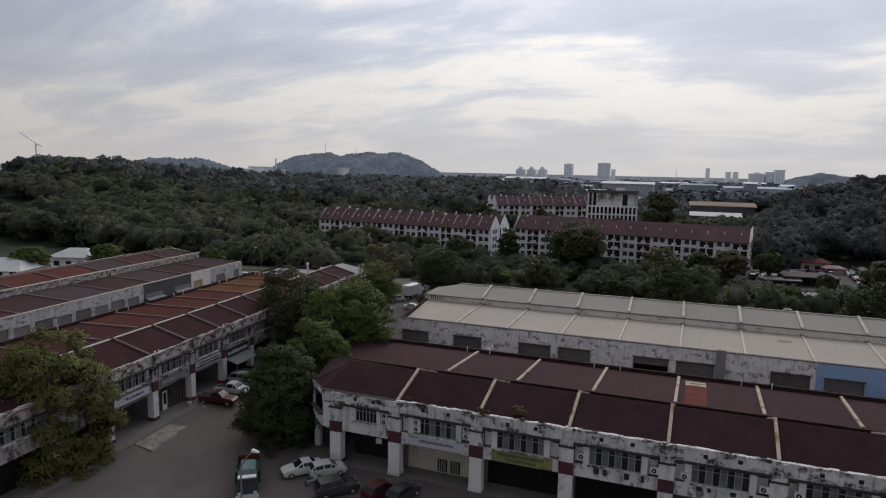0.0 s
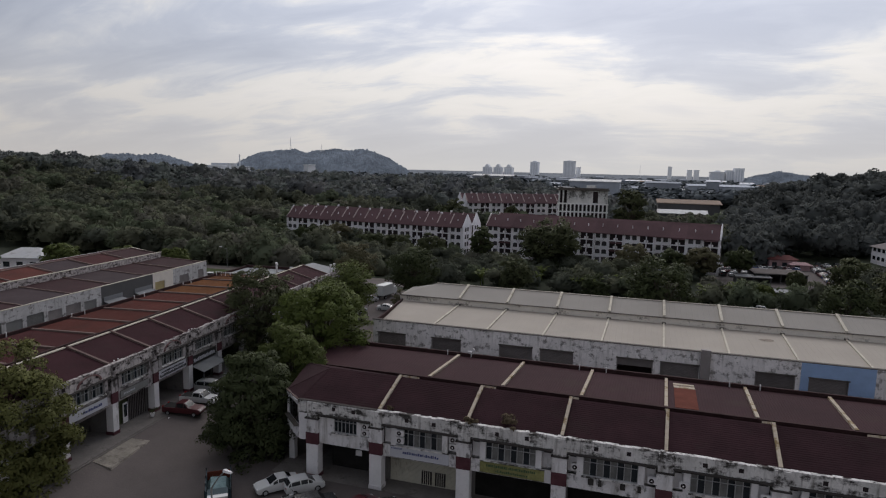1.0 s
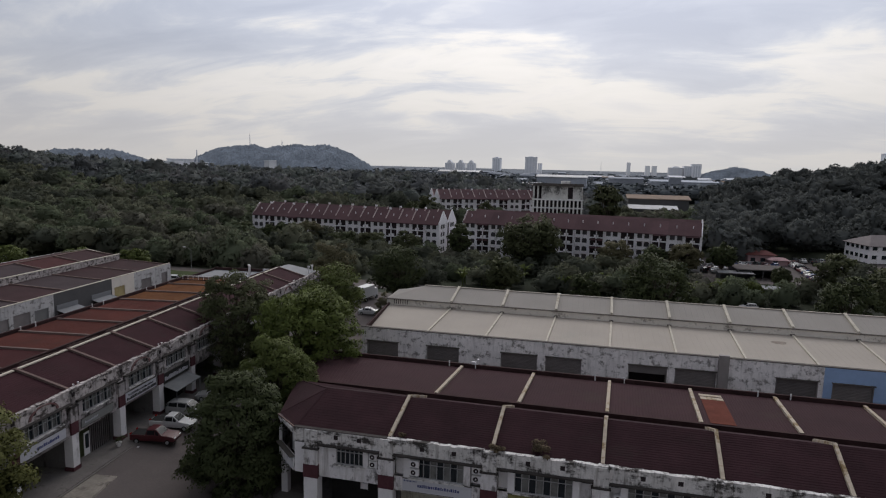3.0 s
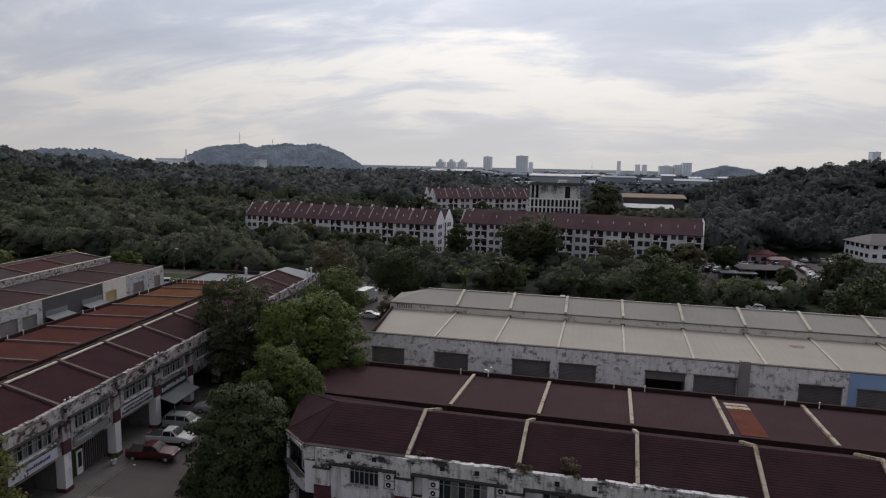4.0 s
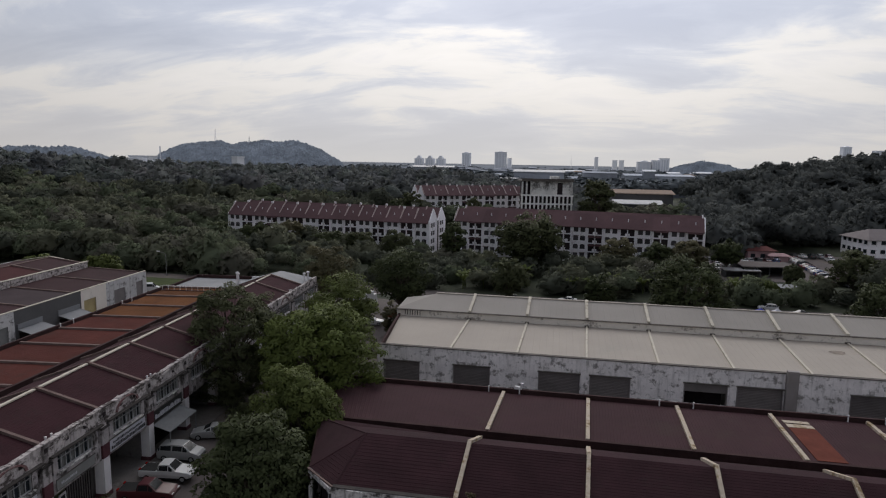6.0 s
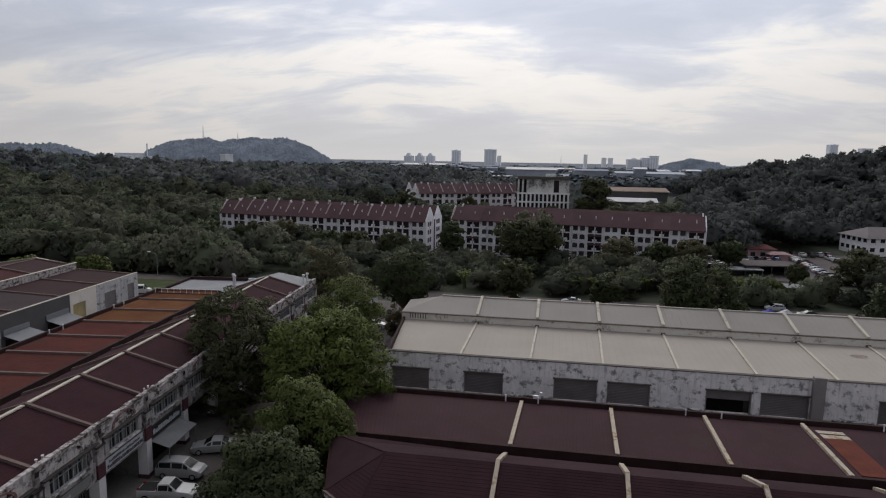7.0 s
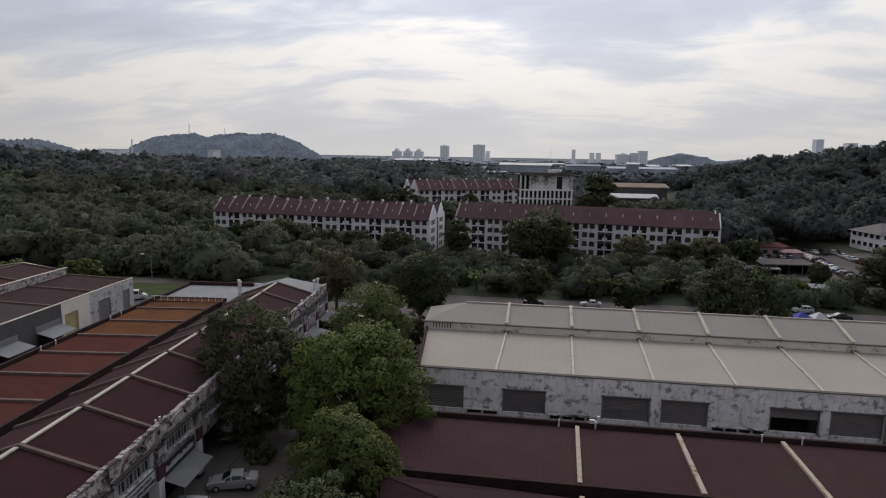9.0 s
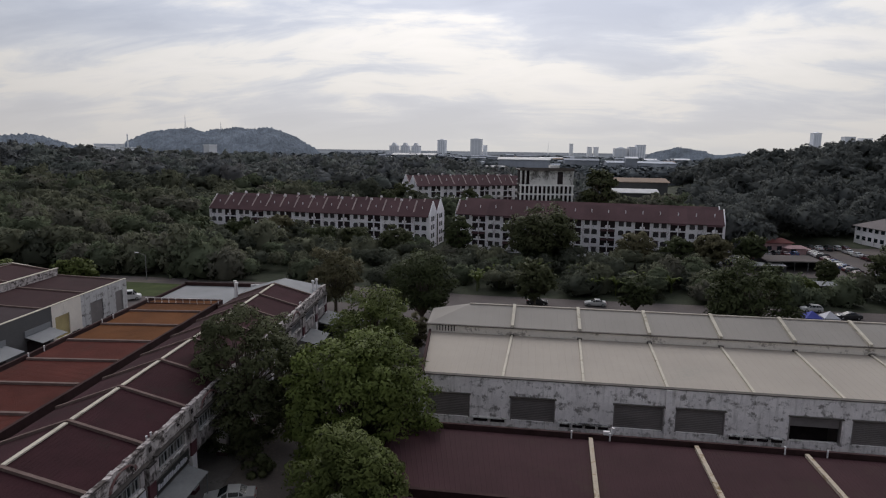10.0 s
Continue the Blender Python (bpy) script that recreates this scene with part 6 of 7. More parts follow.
def tree(x, y, top, rx, seed, material, label, lobes=34, leaves=15000, leaf=0.19, crown_low=0.1, spread=(0.24, 0.40), flat=0.85, dome=False):
    """Trunk, limbs and a crown of leafy lobes with gaps between them."""
    rng = np.random.default_rng(seed)
    z0 = float(terrain(x, y))
    h = top - z0
    rz = h * (1 - crown_low) * 0.5
    zc = h - rz
    t = thing("tree", None, None, label, "tree", pose(x, y, z0))
    d = rng.normal(size=(lobes, 3))
    d /= np.linalg.norm(d, axis=1)[:, None]
    for i in range(lobes):                       # push lobes apart
        for _ in range(6):
            dist = np.linalg.norm(d - d[i], axis=1)
            dist[i] = 9
            j = int(np.argmin(dist))
            d[i] += (d[i] - d[j]) * 0.22
            d[i] /= np.linalg.norm(d[i])
    taper = np.where(d[:, 2] < 0, 1 - 0.25 * d[:, 2] ** 2, 1.0)
    if dome:                                     # broad skirt instead of a ball's underside
        wide = np.where(d[:, 2] < 0, 1 / np.maximum(0.6, np.sqrt(1 - d[:, 2] ** 2)), 1.0)
        d[:, :2] *= wide[:, None]
    rad = rng.uniform(*spread, lobes) * rx
    cs = d * rng.uniform(0.52, 0.80, lobes)[:, None] * np.array([rx, rx, rz]) * taper[:, None]
    cs[:, 2] += zc
    sh = Shape()
    fork = h * max(0.22, crown_low * 1.05)
    sh.tube((0, 0, -0.3), (0.1, 0.05, fork), 0.026 * h, 0.018 * h, 10)
    sh.tube((0.1, 0.05, fork), (0.0, 0.1, zc), 0.018 * h, 0.008 * h, 8)
    for c in cs:
        if c[2] > fork:
            mid = Vector(c) * 0.5 + Vector((0, 0, fork * 0.7))
            sh.tube((0.1, 0.05, fork * 0.95), mid, 0.009 * h, 0.006 * h, 6, False)
            sh.tube(mid, c, 0.006 * h, 0.0015 * h, 5, False)
    part("trunk", sh, BARK, t, smooth=True)
    # each lobe carries several smaller tufts
    k = 7
    e = rng.normal(size=(lobes * k, 3))
    e /= np.linalg.norm(e, axis=1)[:, None]
    e[:, 2] = np.where(e[:, 2] < -0.45, -e[:, 2], e[:, 2])
    tc = np.repeat(cs, k, axis=0) + e * (np.repeat(rad, k) * rng.uniform(0.45, 0.8, lobes * k))[:, None] * np.array([1, 1, flat])
    tr = np.repeat(rad, k) * rng.uniform(0.34, 0.58, lobes * k)
    v, nr = leaf_cloud(rng, tc, tr, max(20, leaves // (lobes * k)), leaf, 0.3)
    big = np.repeat(np.repeat(e, max(20, leaves // (lobes * k)), axis=0), 4, axis=0)
    mid = np.array([0, 0, zc])
    whole = (v - mid) / np.array([rx, rx, rz])
    whole /= np.linalg.norm(whole, axis=1)[:, None] + 1e-6
    nr = nr * 0.5 + big * 0.6 + whole * 1.0
    nr /= np.linalg.norm(nr, axis=1)[:, None]
    ob = new("crown", quads_mesh("crown", v, nr, material))
    ob.parent = t
    return t


tree(-34.0, -13.6, 17.1, 6.9, 11, OLIVE, "tall airy roadside tree with olive-green leaves", crown_low=-0.45, lobes=90, leaves=60000, leaf=0.15, spread=(0.22, 0.36), dome=True)
tree(-17.3, 2.6, 12.7, 5.5, 12, LEAF, "dense dark green street tree with low crown", crown_low=-0.3, lobes=80, leaves=52000, leaf=0.145, spread=(0.20, 0.34), flat=1.1, dome=True)
tree(-17.6, 11.8, 13.8, 4.5, 13, LEAF2, "light green round street tree", crown_low=0.02, lobes=48, leaves=46000, leaf=0.13, dome=True)
tree(-20.6, 25.5, 16.2, 8.3, 14, LEAF5, "large spreading street tree with bright upper leaves", lobes=110, leaves=70000, leaf=0.16, crown_low=-0.05, spread=(0.17, 0.28), dome=True)
tree(-34.3, 29.5, 17.2, 7.9, 15, LEAF3, "tall dark street tree with hanging foliage", lobes=100, leaves=58000, leaf=0.14, crown_low=-0.25, spread=(0.14, 0.26), flat=1.3, dome=True)
tree(-23.0, 38.5, 16.2, 6.0, 16, LEAF2, "green street tree beside the warehouse", crown_low=0.3, lobes=44, leaves=26000, leaf=0.15)
tree(-23.2, 73, 15.6, 6.6, 17, LEAF, "dark glossy tree at the warehouse corner", crown_low=0.1, lobes=50, leaves=22000, leaf=0.19)
tree(28.6, 70, 16.6, 7.2, 18, LEAF, "broad green tree behind the warehouse", lobes=44, leaves=15000, leaf=0.24)
tree(-21.8, 61.5, 7.6, 2.4, 39, LEAF4, "small reddish brown tree beside the warehouse wall", crown_low=0.0, leaves=7000, leaf=0.15)
tree(-40.6, 80, 15.0, 5.8, 20, LEAF4, "brownish feathery tree at the corner of the side road", crown_low=0.0, leaves=16000, leaf=0.2)
tree(-4, 93, 11.5, 5.0, 21, LEAF3, "dark roadside tree by the main road", leaves=8000, leaf=0.28)
tree(75, 119, 12.6, 6.4, 33, LEAF3, "dark spreading tree beside the car park", leaves=9000, leaf=0.3)
tree(65.2, 129, 7.4, 2.7, 34, LEAF3, "dark tree before the car park", leaves=8000, leaf=0.3, crown_low=0)
tree(54.6, 115, 5.0, 3.4, 35, LEAF2, "low spreading tree beside the main road", leaves=8000, leaf=0.3, crown_low=0)
tree(62, 76, 13.5, 6.2, 22, LEAF, "broad green tree behind the warehouse", leaves=9000, leaf=0.26)
tree(74, 88, 15.0, 6.2, 23, LEAF3, "dark tree beside the main road", leaves=9000, leaf=0.28)
tree(15, 91, 9.0, 3.8, 24, LEAF, "small green roadside tree", lobes=24, leaves=6000, leaf=0.26)
tree(-125, 51, 12.2, 5.4, 38, LEAF2, "light green round garden tree", leaves=8000, leaf=0.3)
tree(-112, 62, 12.0, 5.2, 25, LEAF2, "light green round garden tree", leaves=8000, leaf=0.3)
tree(-104, 74, 9.5, 4.8, 26, LEAF2, "light green bushy garden tree", leaves=7000, leaf=0.3)
tree(-97, 84, 9.0, 4.4, 27, LEAF2, "light green bushy garden tree", leaves=7000, leaf=0.3)
tree(-2, 141, 16.6, 10.8, 28, LEAF3, "very broad dark tree before the flats", lobes=60, leaves=16000, leaf=0.36, crown_low=0)
tree(21, 221, 27.5, 8.0, 29, LEAF3, "tall dark tree beside the concrete tower", leaves=8000, leaf=0.5)
for i, (tx, ty, tz, tr, mt) in enumerate(((-82.2, 153, 11.6, 5.5, LEAF4), (-95.7, 154, 9.8, 6.0, LEAF), (-109, 154, 9.2, 5.8, LEAF), (-68, 151, 7.4, 6.4, LEAF), (-58, 152, 8.2, 5.6, LEAF3),
                                           (-25.5, 146, 13.6, 4.6, LEAF), (-44, 149, 9.6, 5.8, LEAF3), (23.2, 144, 11.0, 5.8, LEAF4), (34.2, 144, 9.6, 4.8, LEAF), (43, 145, 10.2, 5.8, LEAF4),
                                           (-30, 222, 16.4, 5.2, LEAF3), (-63, 222, 16.0, 6.0, LEAF))):
    tree(tx, ty, tz, tr, 60 + i, mt, "dark round tree before the flats", leaves=7000, leaf=0.36, crown_low=0)
for tx, ty, tz, tr, sd in ((-53, 217, 16.5, 4.4, 81), (-57, 224, 19.0, 5.0, 82), (-61, 228, 17.5, 4.8, 83)):
    tree(tx, ty, tz, tr, sd, LEAF3, "dark round tree beside the far flats", leaves=6000, leaf=0.4, crown_low=0)
tree(54, 149, 11.0, 4.6, 32, LEAF, "green tree at the end of the flats", leaves=6000, leaf=0.4)


def banana(x, y, seed, h):
    rng = random.Random(seed)
    t = thing("banana_plant", None, None, "banana plant with long arching green leaves", "plant", ground_pose(x, y, rng.uniform(0, 360), 0), group="banana plants")
    part("stem", Shape().tube((0, 0, -.2), (0.1, 0, h * .5), .16, .09, 8), LEAF2, t)
    for i in range(9):
        a = i * 2.4 + rng.uniform(-.3, .3)
        q = Shape()
        ln, rise = h * rng.uniform(.45, .6), h * rng.uniform(.25, .5)
        pts = []
        for j in range(6):
            u = j / 5
            r, z = ln * u, h * .48 + rise * math.sin(u * 2.3)
            w = 0.34 * math.sin(math.pi * min(1, u * .9 + .08)) + .02
            pts.append([(math.cos(a) * r - math.sin(a) * w * s, math.sin(a) * r + math.cos(a) * w * s, z - abs(s) * .12) for s in (-1, 0, 1)])
        for p, n in zip(pts, pts[1:]):
            q.face(p[0], p[1], n[1], n[0])
            q.face(p[1], p[2], n[2], n[1])
        part("leaf", q, LEAF2, t)
    return t


b0 = banana(14, 111, 1, 4.6)
rng_b = random.Random(8)
for i in range(34):
    copy_thing(b0, ground_pose(rng_b.uniform(-18, 52), rng_b.uniform(107, 126), rng_b.uniform(0, 360), rng_b.uniform(-0.6, 0.3)))


def crown_tufts(rng, lobes, k, per, leaf):
    """A unit forest crown: lobes that carry tufts of small leaf faces round a plain core, as triangles with soft normals."""
    i = np.arange(lobes) + 0.5
    z = 1 - 1.55 * i / lobes
    a = i * 2.39996 + rng.uniform(0, 6.28)
    d = np.stack([np.sqrt(1 - z * z) * np.cos(a), np.sqrt(1 - z * z) * np.sin(a), z], axis=1) + rng.normal(size=(lobes, 3)) * 0.16
    d /= np.linalg.norm(d, axis=1)[:, None]
    c = d * rng.uniform(0.46, 0.72, lobes)[:, None] * np.array([1.0, 1.0, 0.85])
    s = rng.uniform(0.26, 0.42, lobes)
    e = np.repeat(d, k, axis=0) * 0.7 + rng.normal(size=(lobes * k, 3)) * 0.6 + np.array([0, 0, 0.25])
    e /= np.linalg.norm(e, axis=1)[:, None]
    tc = np.repeat(c, k, axis=0) + e * (np.repeat(s, k) * rng.uniform(0.45, 0.8, lobes * k))[:, None]
    tr = np.repeat(s, k) * rng.uniform(0.38, 0.6, lobes * k)
    v, n = leaf_cloud(rng, tc, tr, per, leaf, 0.3, 3)
    whole = v / (np.linalg.norm(v, axis=1)[:, None] + 1e-6)
    n = n * 0.18 + np.repeat(e, per * 3, axis=0) * 0.28 + whole * 0.8
    n /= np.linalg.norm(n, axis=1)[:, None]
    rings, segs = 6, 11
    q = np.array([[math.cos(t) * math.cos(b), math.cos(t) * math.sin(b), math.sin(t)] for t in np.linspace(1.5, -0.45, rings) for b in np.linspace(0, 2 * math.pi, segs, endpoint=False) + t])
    tri = []
    for r in range(rings - 1):
        for w in range(segs):
            p, b = r * segs + w, r * segs + (w + 1) % segs
            tri += [p, p + segs, b, b, p + segs, b + segs]
    core = (q * rng.uniform(0.50, 0.74, len(q))[:, None] * (1.0, 1.0, 0.88))[tri]
    return np.concatenate([core, v]), np.concatenate([q[tri], n])


def woods():
    rng = np.random.default_rng(5)
    near = [crown_tufts(rng, 18, 5, 13, 0.078) for i in range(9)]
    mid = [crown_tufts(rng, 15, 4, 12, 0.094) for i in range(9)]
    far = [crown_tufts(rng, 12, 3, 8, 0.136) for i in range(9)]
    vs, ns, ms = [], [], []

    def plant(x0, x1, y0, y1, step, temps, keep, hs, tint=0, dense=False):
        for y in np.arange(y0, y1, step):
            for x in np.arange(x0, x1, step):
                px, py = x + rng.uniform(-.5, .5) * step, y + rng.uniform(-.5, .5) * step
                hk = keep(px, py)
                if not hk or px < -175 - 1.5 * (py - 60) or px > 0.52 * py + 45:
                    continue
                r = step * rng.uniform(0.55, 1.2) * (0.65 if hk < 0.6 else 1.0)
                top = (rng.uniform(*hs) + 3.0 * noise.noise((px * 0.03, py * 0.03, 4.1)) + (3.5 if rng.uniform() < 0.08 else 0.0)) * hk
                a = rng.uniform(0, 6.28)
                tv, tn = temps[rng.integers(len(temps))]
                rot = np.array([[math.cos(a), math.sin(a), 0], [-math.sin(a), math.cos(a), 0], [0, 0, 1]])
                zs = rng.uniform(0.7, 1.35)
                q = (tv * (1, 1, zs)) @ rot * r
                vs.append(q + (px, py, float(terrain(px, py)) + max(0.4 * r, top - 0.9 * r * zs)))
                ns.append(tn @ rot)
                # kinds of tree keep together in drifts
                kind = int(np.clip(1.5 + 2.6 * noise.noise((px * 0.022, py * 0.022, 1.7)) + rng.normal() * 0.75, 0, 3))
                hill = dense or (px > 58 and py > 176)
                # slot 8 and tint 4 pick leaf colours with haze mixed in
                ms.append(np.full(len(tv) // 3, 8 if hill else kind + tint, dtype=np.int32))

    def free(x, y):
        if -121 < x < -31 and 158 < y < 194: return 0
        if -35 < x < 56 and 148 < y < 190: return 0
        if -76 < x < 14 and 220 < y < 282: return 0
        if x > 46 and 138 < y < 182: return 0
        if 56 < x < 66 and 115 < y < 125: return 0
        if 42 < x < 90 and 122 < y < 140: return 0
        if 46 < x < 115 and 108 < y < 140: return 0.36
        if 94 < x < 146 and 172 < y < 212: return 0
        if 62 < x < 100 and 186 < y < 192: return 0
        if -40 < x < 60 and y < 130: return 0.45        # low scrub along the road
        if -75 < x < 60 and y < 168: return 0.52
        if -120 < x <= -75 and y < 168: return 0.68
        return 1.0
    plant(-260, 130, 110, 175, 6.6, near, free, (8, 13))
    plant(-330, 150, 175, 260, 7.8, mid, free, (9, 14))
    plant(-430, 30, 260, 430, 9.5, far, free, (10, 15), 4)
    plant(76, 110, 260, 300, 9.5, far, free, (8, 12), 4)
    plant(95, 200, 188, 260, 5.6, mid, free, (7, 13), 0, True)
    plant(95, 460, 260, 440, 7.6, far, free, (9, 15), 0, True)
    v, nr = np.concatenate(vs), np.concatenate(ns)
    me = quads_mesh("woods", v, nr, WOODSA, 3)
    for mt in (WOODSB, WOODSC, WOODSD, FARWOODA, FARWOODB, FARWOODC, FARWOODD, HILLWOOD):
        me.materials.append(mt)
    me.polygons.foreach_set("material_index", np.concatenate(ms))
    tagged(new("woods", me), "dense dark green mixed tropical forest", "forest", kind="stuff")


woods()


# ---- small things ----
def shrub(x, y, z, r, seed, label, mat, n=900, leaf=0.09):
    rng = np.random.default_rng(seed)
    cs = rng.normal(size=(9, 3)) * r * np.array([0.55, 0.45, 0.3]) + np.array([0, 0, r * 0.5])
    v, nr = leaf_cloud(rng, cs, rng.uniform(0.3, 0.5, 9) * r, n // 9, leaf)
    t = thing("shrub", None, None, label, "plant", pose(x, y, z))
    ob = new("foliage", quads_mesh("foliage", v, nr, mat))
    ob.parent = t
    q = Shape()
    for i in range(5):
        q.tube((0, 0, -0.1), cs[i], 0.02, 0.008, 5, False)
    part("stem", q, BARK, t)


shrub(8.9, -0.15, 8.4, 0.5, 41, "weeds rooted on the roof parapet", WEED)
shrub(12.6, 0.35, 8.4, 0.95, 42, "dry shrub growing in the roof gutter", WEED)
shrub(0.6, 0.2, 8.4, 0.3, 43, "small weeds in the roof gutter", WEED, 300)
for i, (x, y, rr) in enumerate(((-21.5, 8.5, 1.5), (-22.5, 3.0, 1.3), (-16, 18, 1.6), (-24, 20, 1.6), (-26, 33, 1.8), (-17.5, 44, 1.5), (-27, 46, 1.6), (-30, 23.5, 1.4))):
    shrub(x, y, float(terrain(x, y)) + 0.1, rr, 50 + i, "low dark green bush at the foot of a tree", LEAF3, 1500, 0.14)


def motorbike(m, mat, label):
    t = thing("motorcycle", None, None, label, "motorcycle", m)
    for x in (-0.6, 0.6):
        w = part("wheel", Shape().tube((x, -0.05, 0.28), (x, 0.05, 0.28), 0.28, n=16), TYRE, t)
        part("rim", Shape().tube((x, -0.055, 0.28), (x, 0.055, 0.28), 0.17, n=12), PAINT_SILVER, w)
    part("body", Shape().hexa([(-0.55, -.1, .4), (0.35, -.08, .32), (0.35, .08, .32), (-0.55, .1, .4), (-0.7, -.12, .68), (0.42, -.1, .62), (0.42, .1, .62), (-0.7, .12, .68)]), mat, t)
    part("seat", Shape().hexa([(-0.65, -.12, .68), (0.1, -.1, .66), (0.1, .1, .66), (-0.65, .12, .68), (-0.6, -.1, .78), (0.05, -.08, .74), (0.05, .08, .74), (-0.6, .1, .78)]), CHASSIS, t)
    part("leg_shield", Shape().hexa([(0.34, -.2, .3), (0.42, -.2, .3), (0.42, .2, .3), (0.34, .2, .3), (0.42, -.16, .95), (0.5, -.16, .95), (0.5, .16, .95), (0.42, .16, .95)]), mat, t)
    part("fork", Shape().tube((0.6, 0, .28), (0.42, 0, 1.0), 0.04, n=8), CHASSIS, t)
    part("handlebar", Shape().tube((0.40, -.32, 1.02), (0.40, .32, 1.02), 0.022, n=8), CHASSIS, t)


motorbike(ground_pose(-7.6, -5.6, 60), PAINT_WHITE, "white moped parked behind a people carrier")


def rubble(m, seed, label):
    rng = random.Random(seed)
    t = thing("rubble_heap", None, None, label, "rubble", m)
    for i in range(16):
        x, y, a = rng.uniform(-1.6, 1.6), rng.uniform(-.4, .4), rng.uniform(.08, .24)
        z = rng.uniform(0, .12)
        part("lump", Shape().hexa([(x - a, y - a * .7, z - .05), (x + a, y - a, z - .05), (x + a * .8, y + a, z - .05), (x - a, y + a * .8, z - .05),
                                   (x - a * .6, y - a * .5, z + a), (x + a * .7, y - a * .5, z + a * .8), (x + a * .5, y + a * .6, z + a * .9), (x - a * .5, y + a * .5, z + a * .7)]), (CONCRETE, WHITE, BARK)[i % 3], t)


rubble(left_m @ pose(1.2, -3.0, -0.25), 4, "heap of broken concrete and litter at the kerb")
rubble(left_m @ pose(4.6, -2.9, -0.25), 5, "scattered debris along the kerb")


def pot_plant(m):
    t = thing("pot_plant", None, None, "small green plant in a white pot under the arcade", "plant", m)
    part("pot", Shape().tube((0, 0, 0), (0, 0, 0.45), 0.2, 0.3, 12), WHITE, t)
    rng = np.random.default_rng(3)
    v, nr = leaf_cloud(rng, rng.normal(size=(6, 3)) * 0.15 + np.array([0, 0, 0.8]), np.full(6, 0.25), 40, 0.07)
    ob = new("foliage", quads_mesh("foliage", v, nr, LEAF))
    ob.parent = t


pot_plant(left_m @ pose(-0.6, -1.2, 0.17))
thing("driveway_apron", Shape().hexa([(-12.6, -5.4, -0.3), (-5.8, -4.9, -0.3), (-6.2, -2.65, -0.3), (-12.0, -2.65, -0.3), (-12.5, -5.3, -0.10), (-5.9, -4.8, -0.10), (-6.2, -2.65, 0.02), (-12.0, -2.65, 0.02)]), APRON,
      "pale worn concrete crossing in front of the shops", "driveway", left_m, kind="structure")


def canopy(x, y, w, mat, label):
    z = float(terrain(x, y)) + 0.1
    t = thing("canopy_tent", None, None, label, "tent", pose(x, y, z))
    for sx in (-1, 1):
        for sy in (-1, 1):
            part("pole", Shape().tube((sx * w / 2, sy * w / 2, 0), (sx * w / 2, sy * w / 2, 2.2), 0.04, n=6), GREYSH, t)
    q = Shape()
    c = [(-w / 2, -w / 2, 2.2), (w / 2, -w / 2, 2.2), (w / 2, w / 2, 2.2), (-w / 2, w / 2, 2.2)]
    for i in range(4):
        q.face(c[i], c[(i + 1) % 4], (0, 0, 3.3))
        a, b = c[i], c[(i + 1) % 4]
        q.face((a[0], a[1], 1.95), (b[0], b[1], 1.95), b, a)
    part("cover", q, mat, t)


canopy(46.6, 91.3, 2.9, TENTBLUE, "blue canopy tent beside the main road")
canopy(49.8, 91.7, 2.7, SIGNWHITE, "white canopy tent beside the main road")


# ---- distance ----
def hill(name, cx, cy, w, d, seed, label, outline):
    """A far wooded hill: crest heights along its length, with treetops on it."""
    rng = np.random.default_rng(seed)
    n, k = 150, 60
    us, hs = zip(*outline)

    def height(u, v):
        h = float(np.interp(u, us, hs)) * max(0.0, 1 - v * v) * (0.94 + 0.12 * noise.noise((u * 5 + seed, v * 3, 0.5)))
        return h + 3.2 * abs(noise.noise((u * w * 0.13, v * d * 0.13, 2.2))) + 3.4 * rng.uniform() ** 3 if h > 3 else -3
    g = np.array([[(cx + u * w, cy + v * d, height(u, v)) for u in np.linspace(-1, 1, n + 1)] for v in np.linspace(-1, 1, k + 1)])
    quad = np.stack([g[:-1, :-1], g[:-1, 1:], g[1:, 1:], g[1:, :-1]], axis=2).reshape(-1, 4, 3)
    nr = np.cross(quad[:, 1] - quad[:, 0], quad[:, 3] - quad[:, 0])
    nr = nr / np.linalg.norm(nr, axis=1)[:, None] * 0.45 + np.array([0, -0.4, 0.5])
    nr = nr / np.linalg.norm(nr, axis=1)[:, None]
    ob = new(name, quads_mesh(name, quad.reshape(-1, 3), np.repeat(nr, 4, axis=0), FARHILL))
    tagged(ob, label, "hill", kind="structure")


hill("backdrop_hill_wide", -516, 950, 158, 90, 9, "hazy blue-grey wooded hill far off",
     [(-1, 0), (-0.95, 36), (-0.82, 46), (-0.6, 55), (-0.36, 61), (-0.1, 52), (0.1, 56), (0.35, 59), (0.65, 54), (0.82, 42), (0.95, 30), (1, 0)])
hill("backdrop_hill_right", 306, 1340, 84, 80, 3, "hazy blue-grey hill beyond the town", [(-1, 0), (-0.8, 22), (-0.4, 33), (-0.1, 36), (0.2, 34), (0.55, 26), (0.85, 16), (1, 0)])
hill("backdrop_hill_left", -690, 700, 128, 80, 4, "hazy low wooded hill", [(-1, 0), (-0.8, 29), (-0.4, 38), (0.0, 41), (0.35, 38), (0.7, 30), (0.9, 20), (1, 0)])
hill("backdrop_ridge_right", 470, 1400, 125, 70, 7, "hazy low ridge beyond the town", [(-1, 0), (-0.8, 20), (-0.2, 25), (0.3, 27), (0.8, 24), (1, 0)])


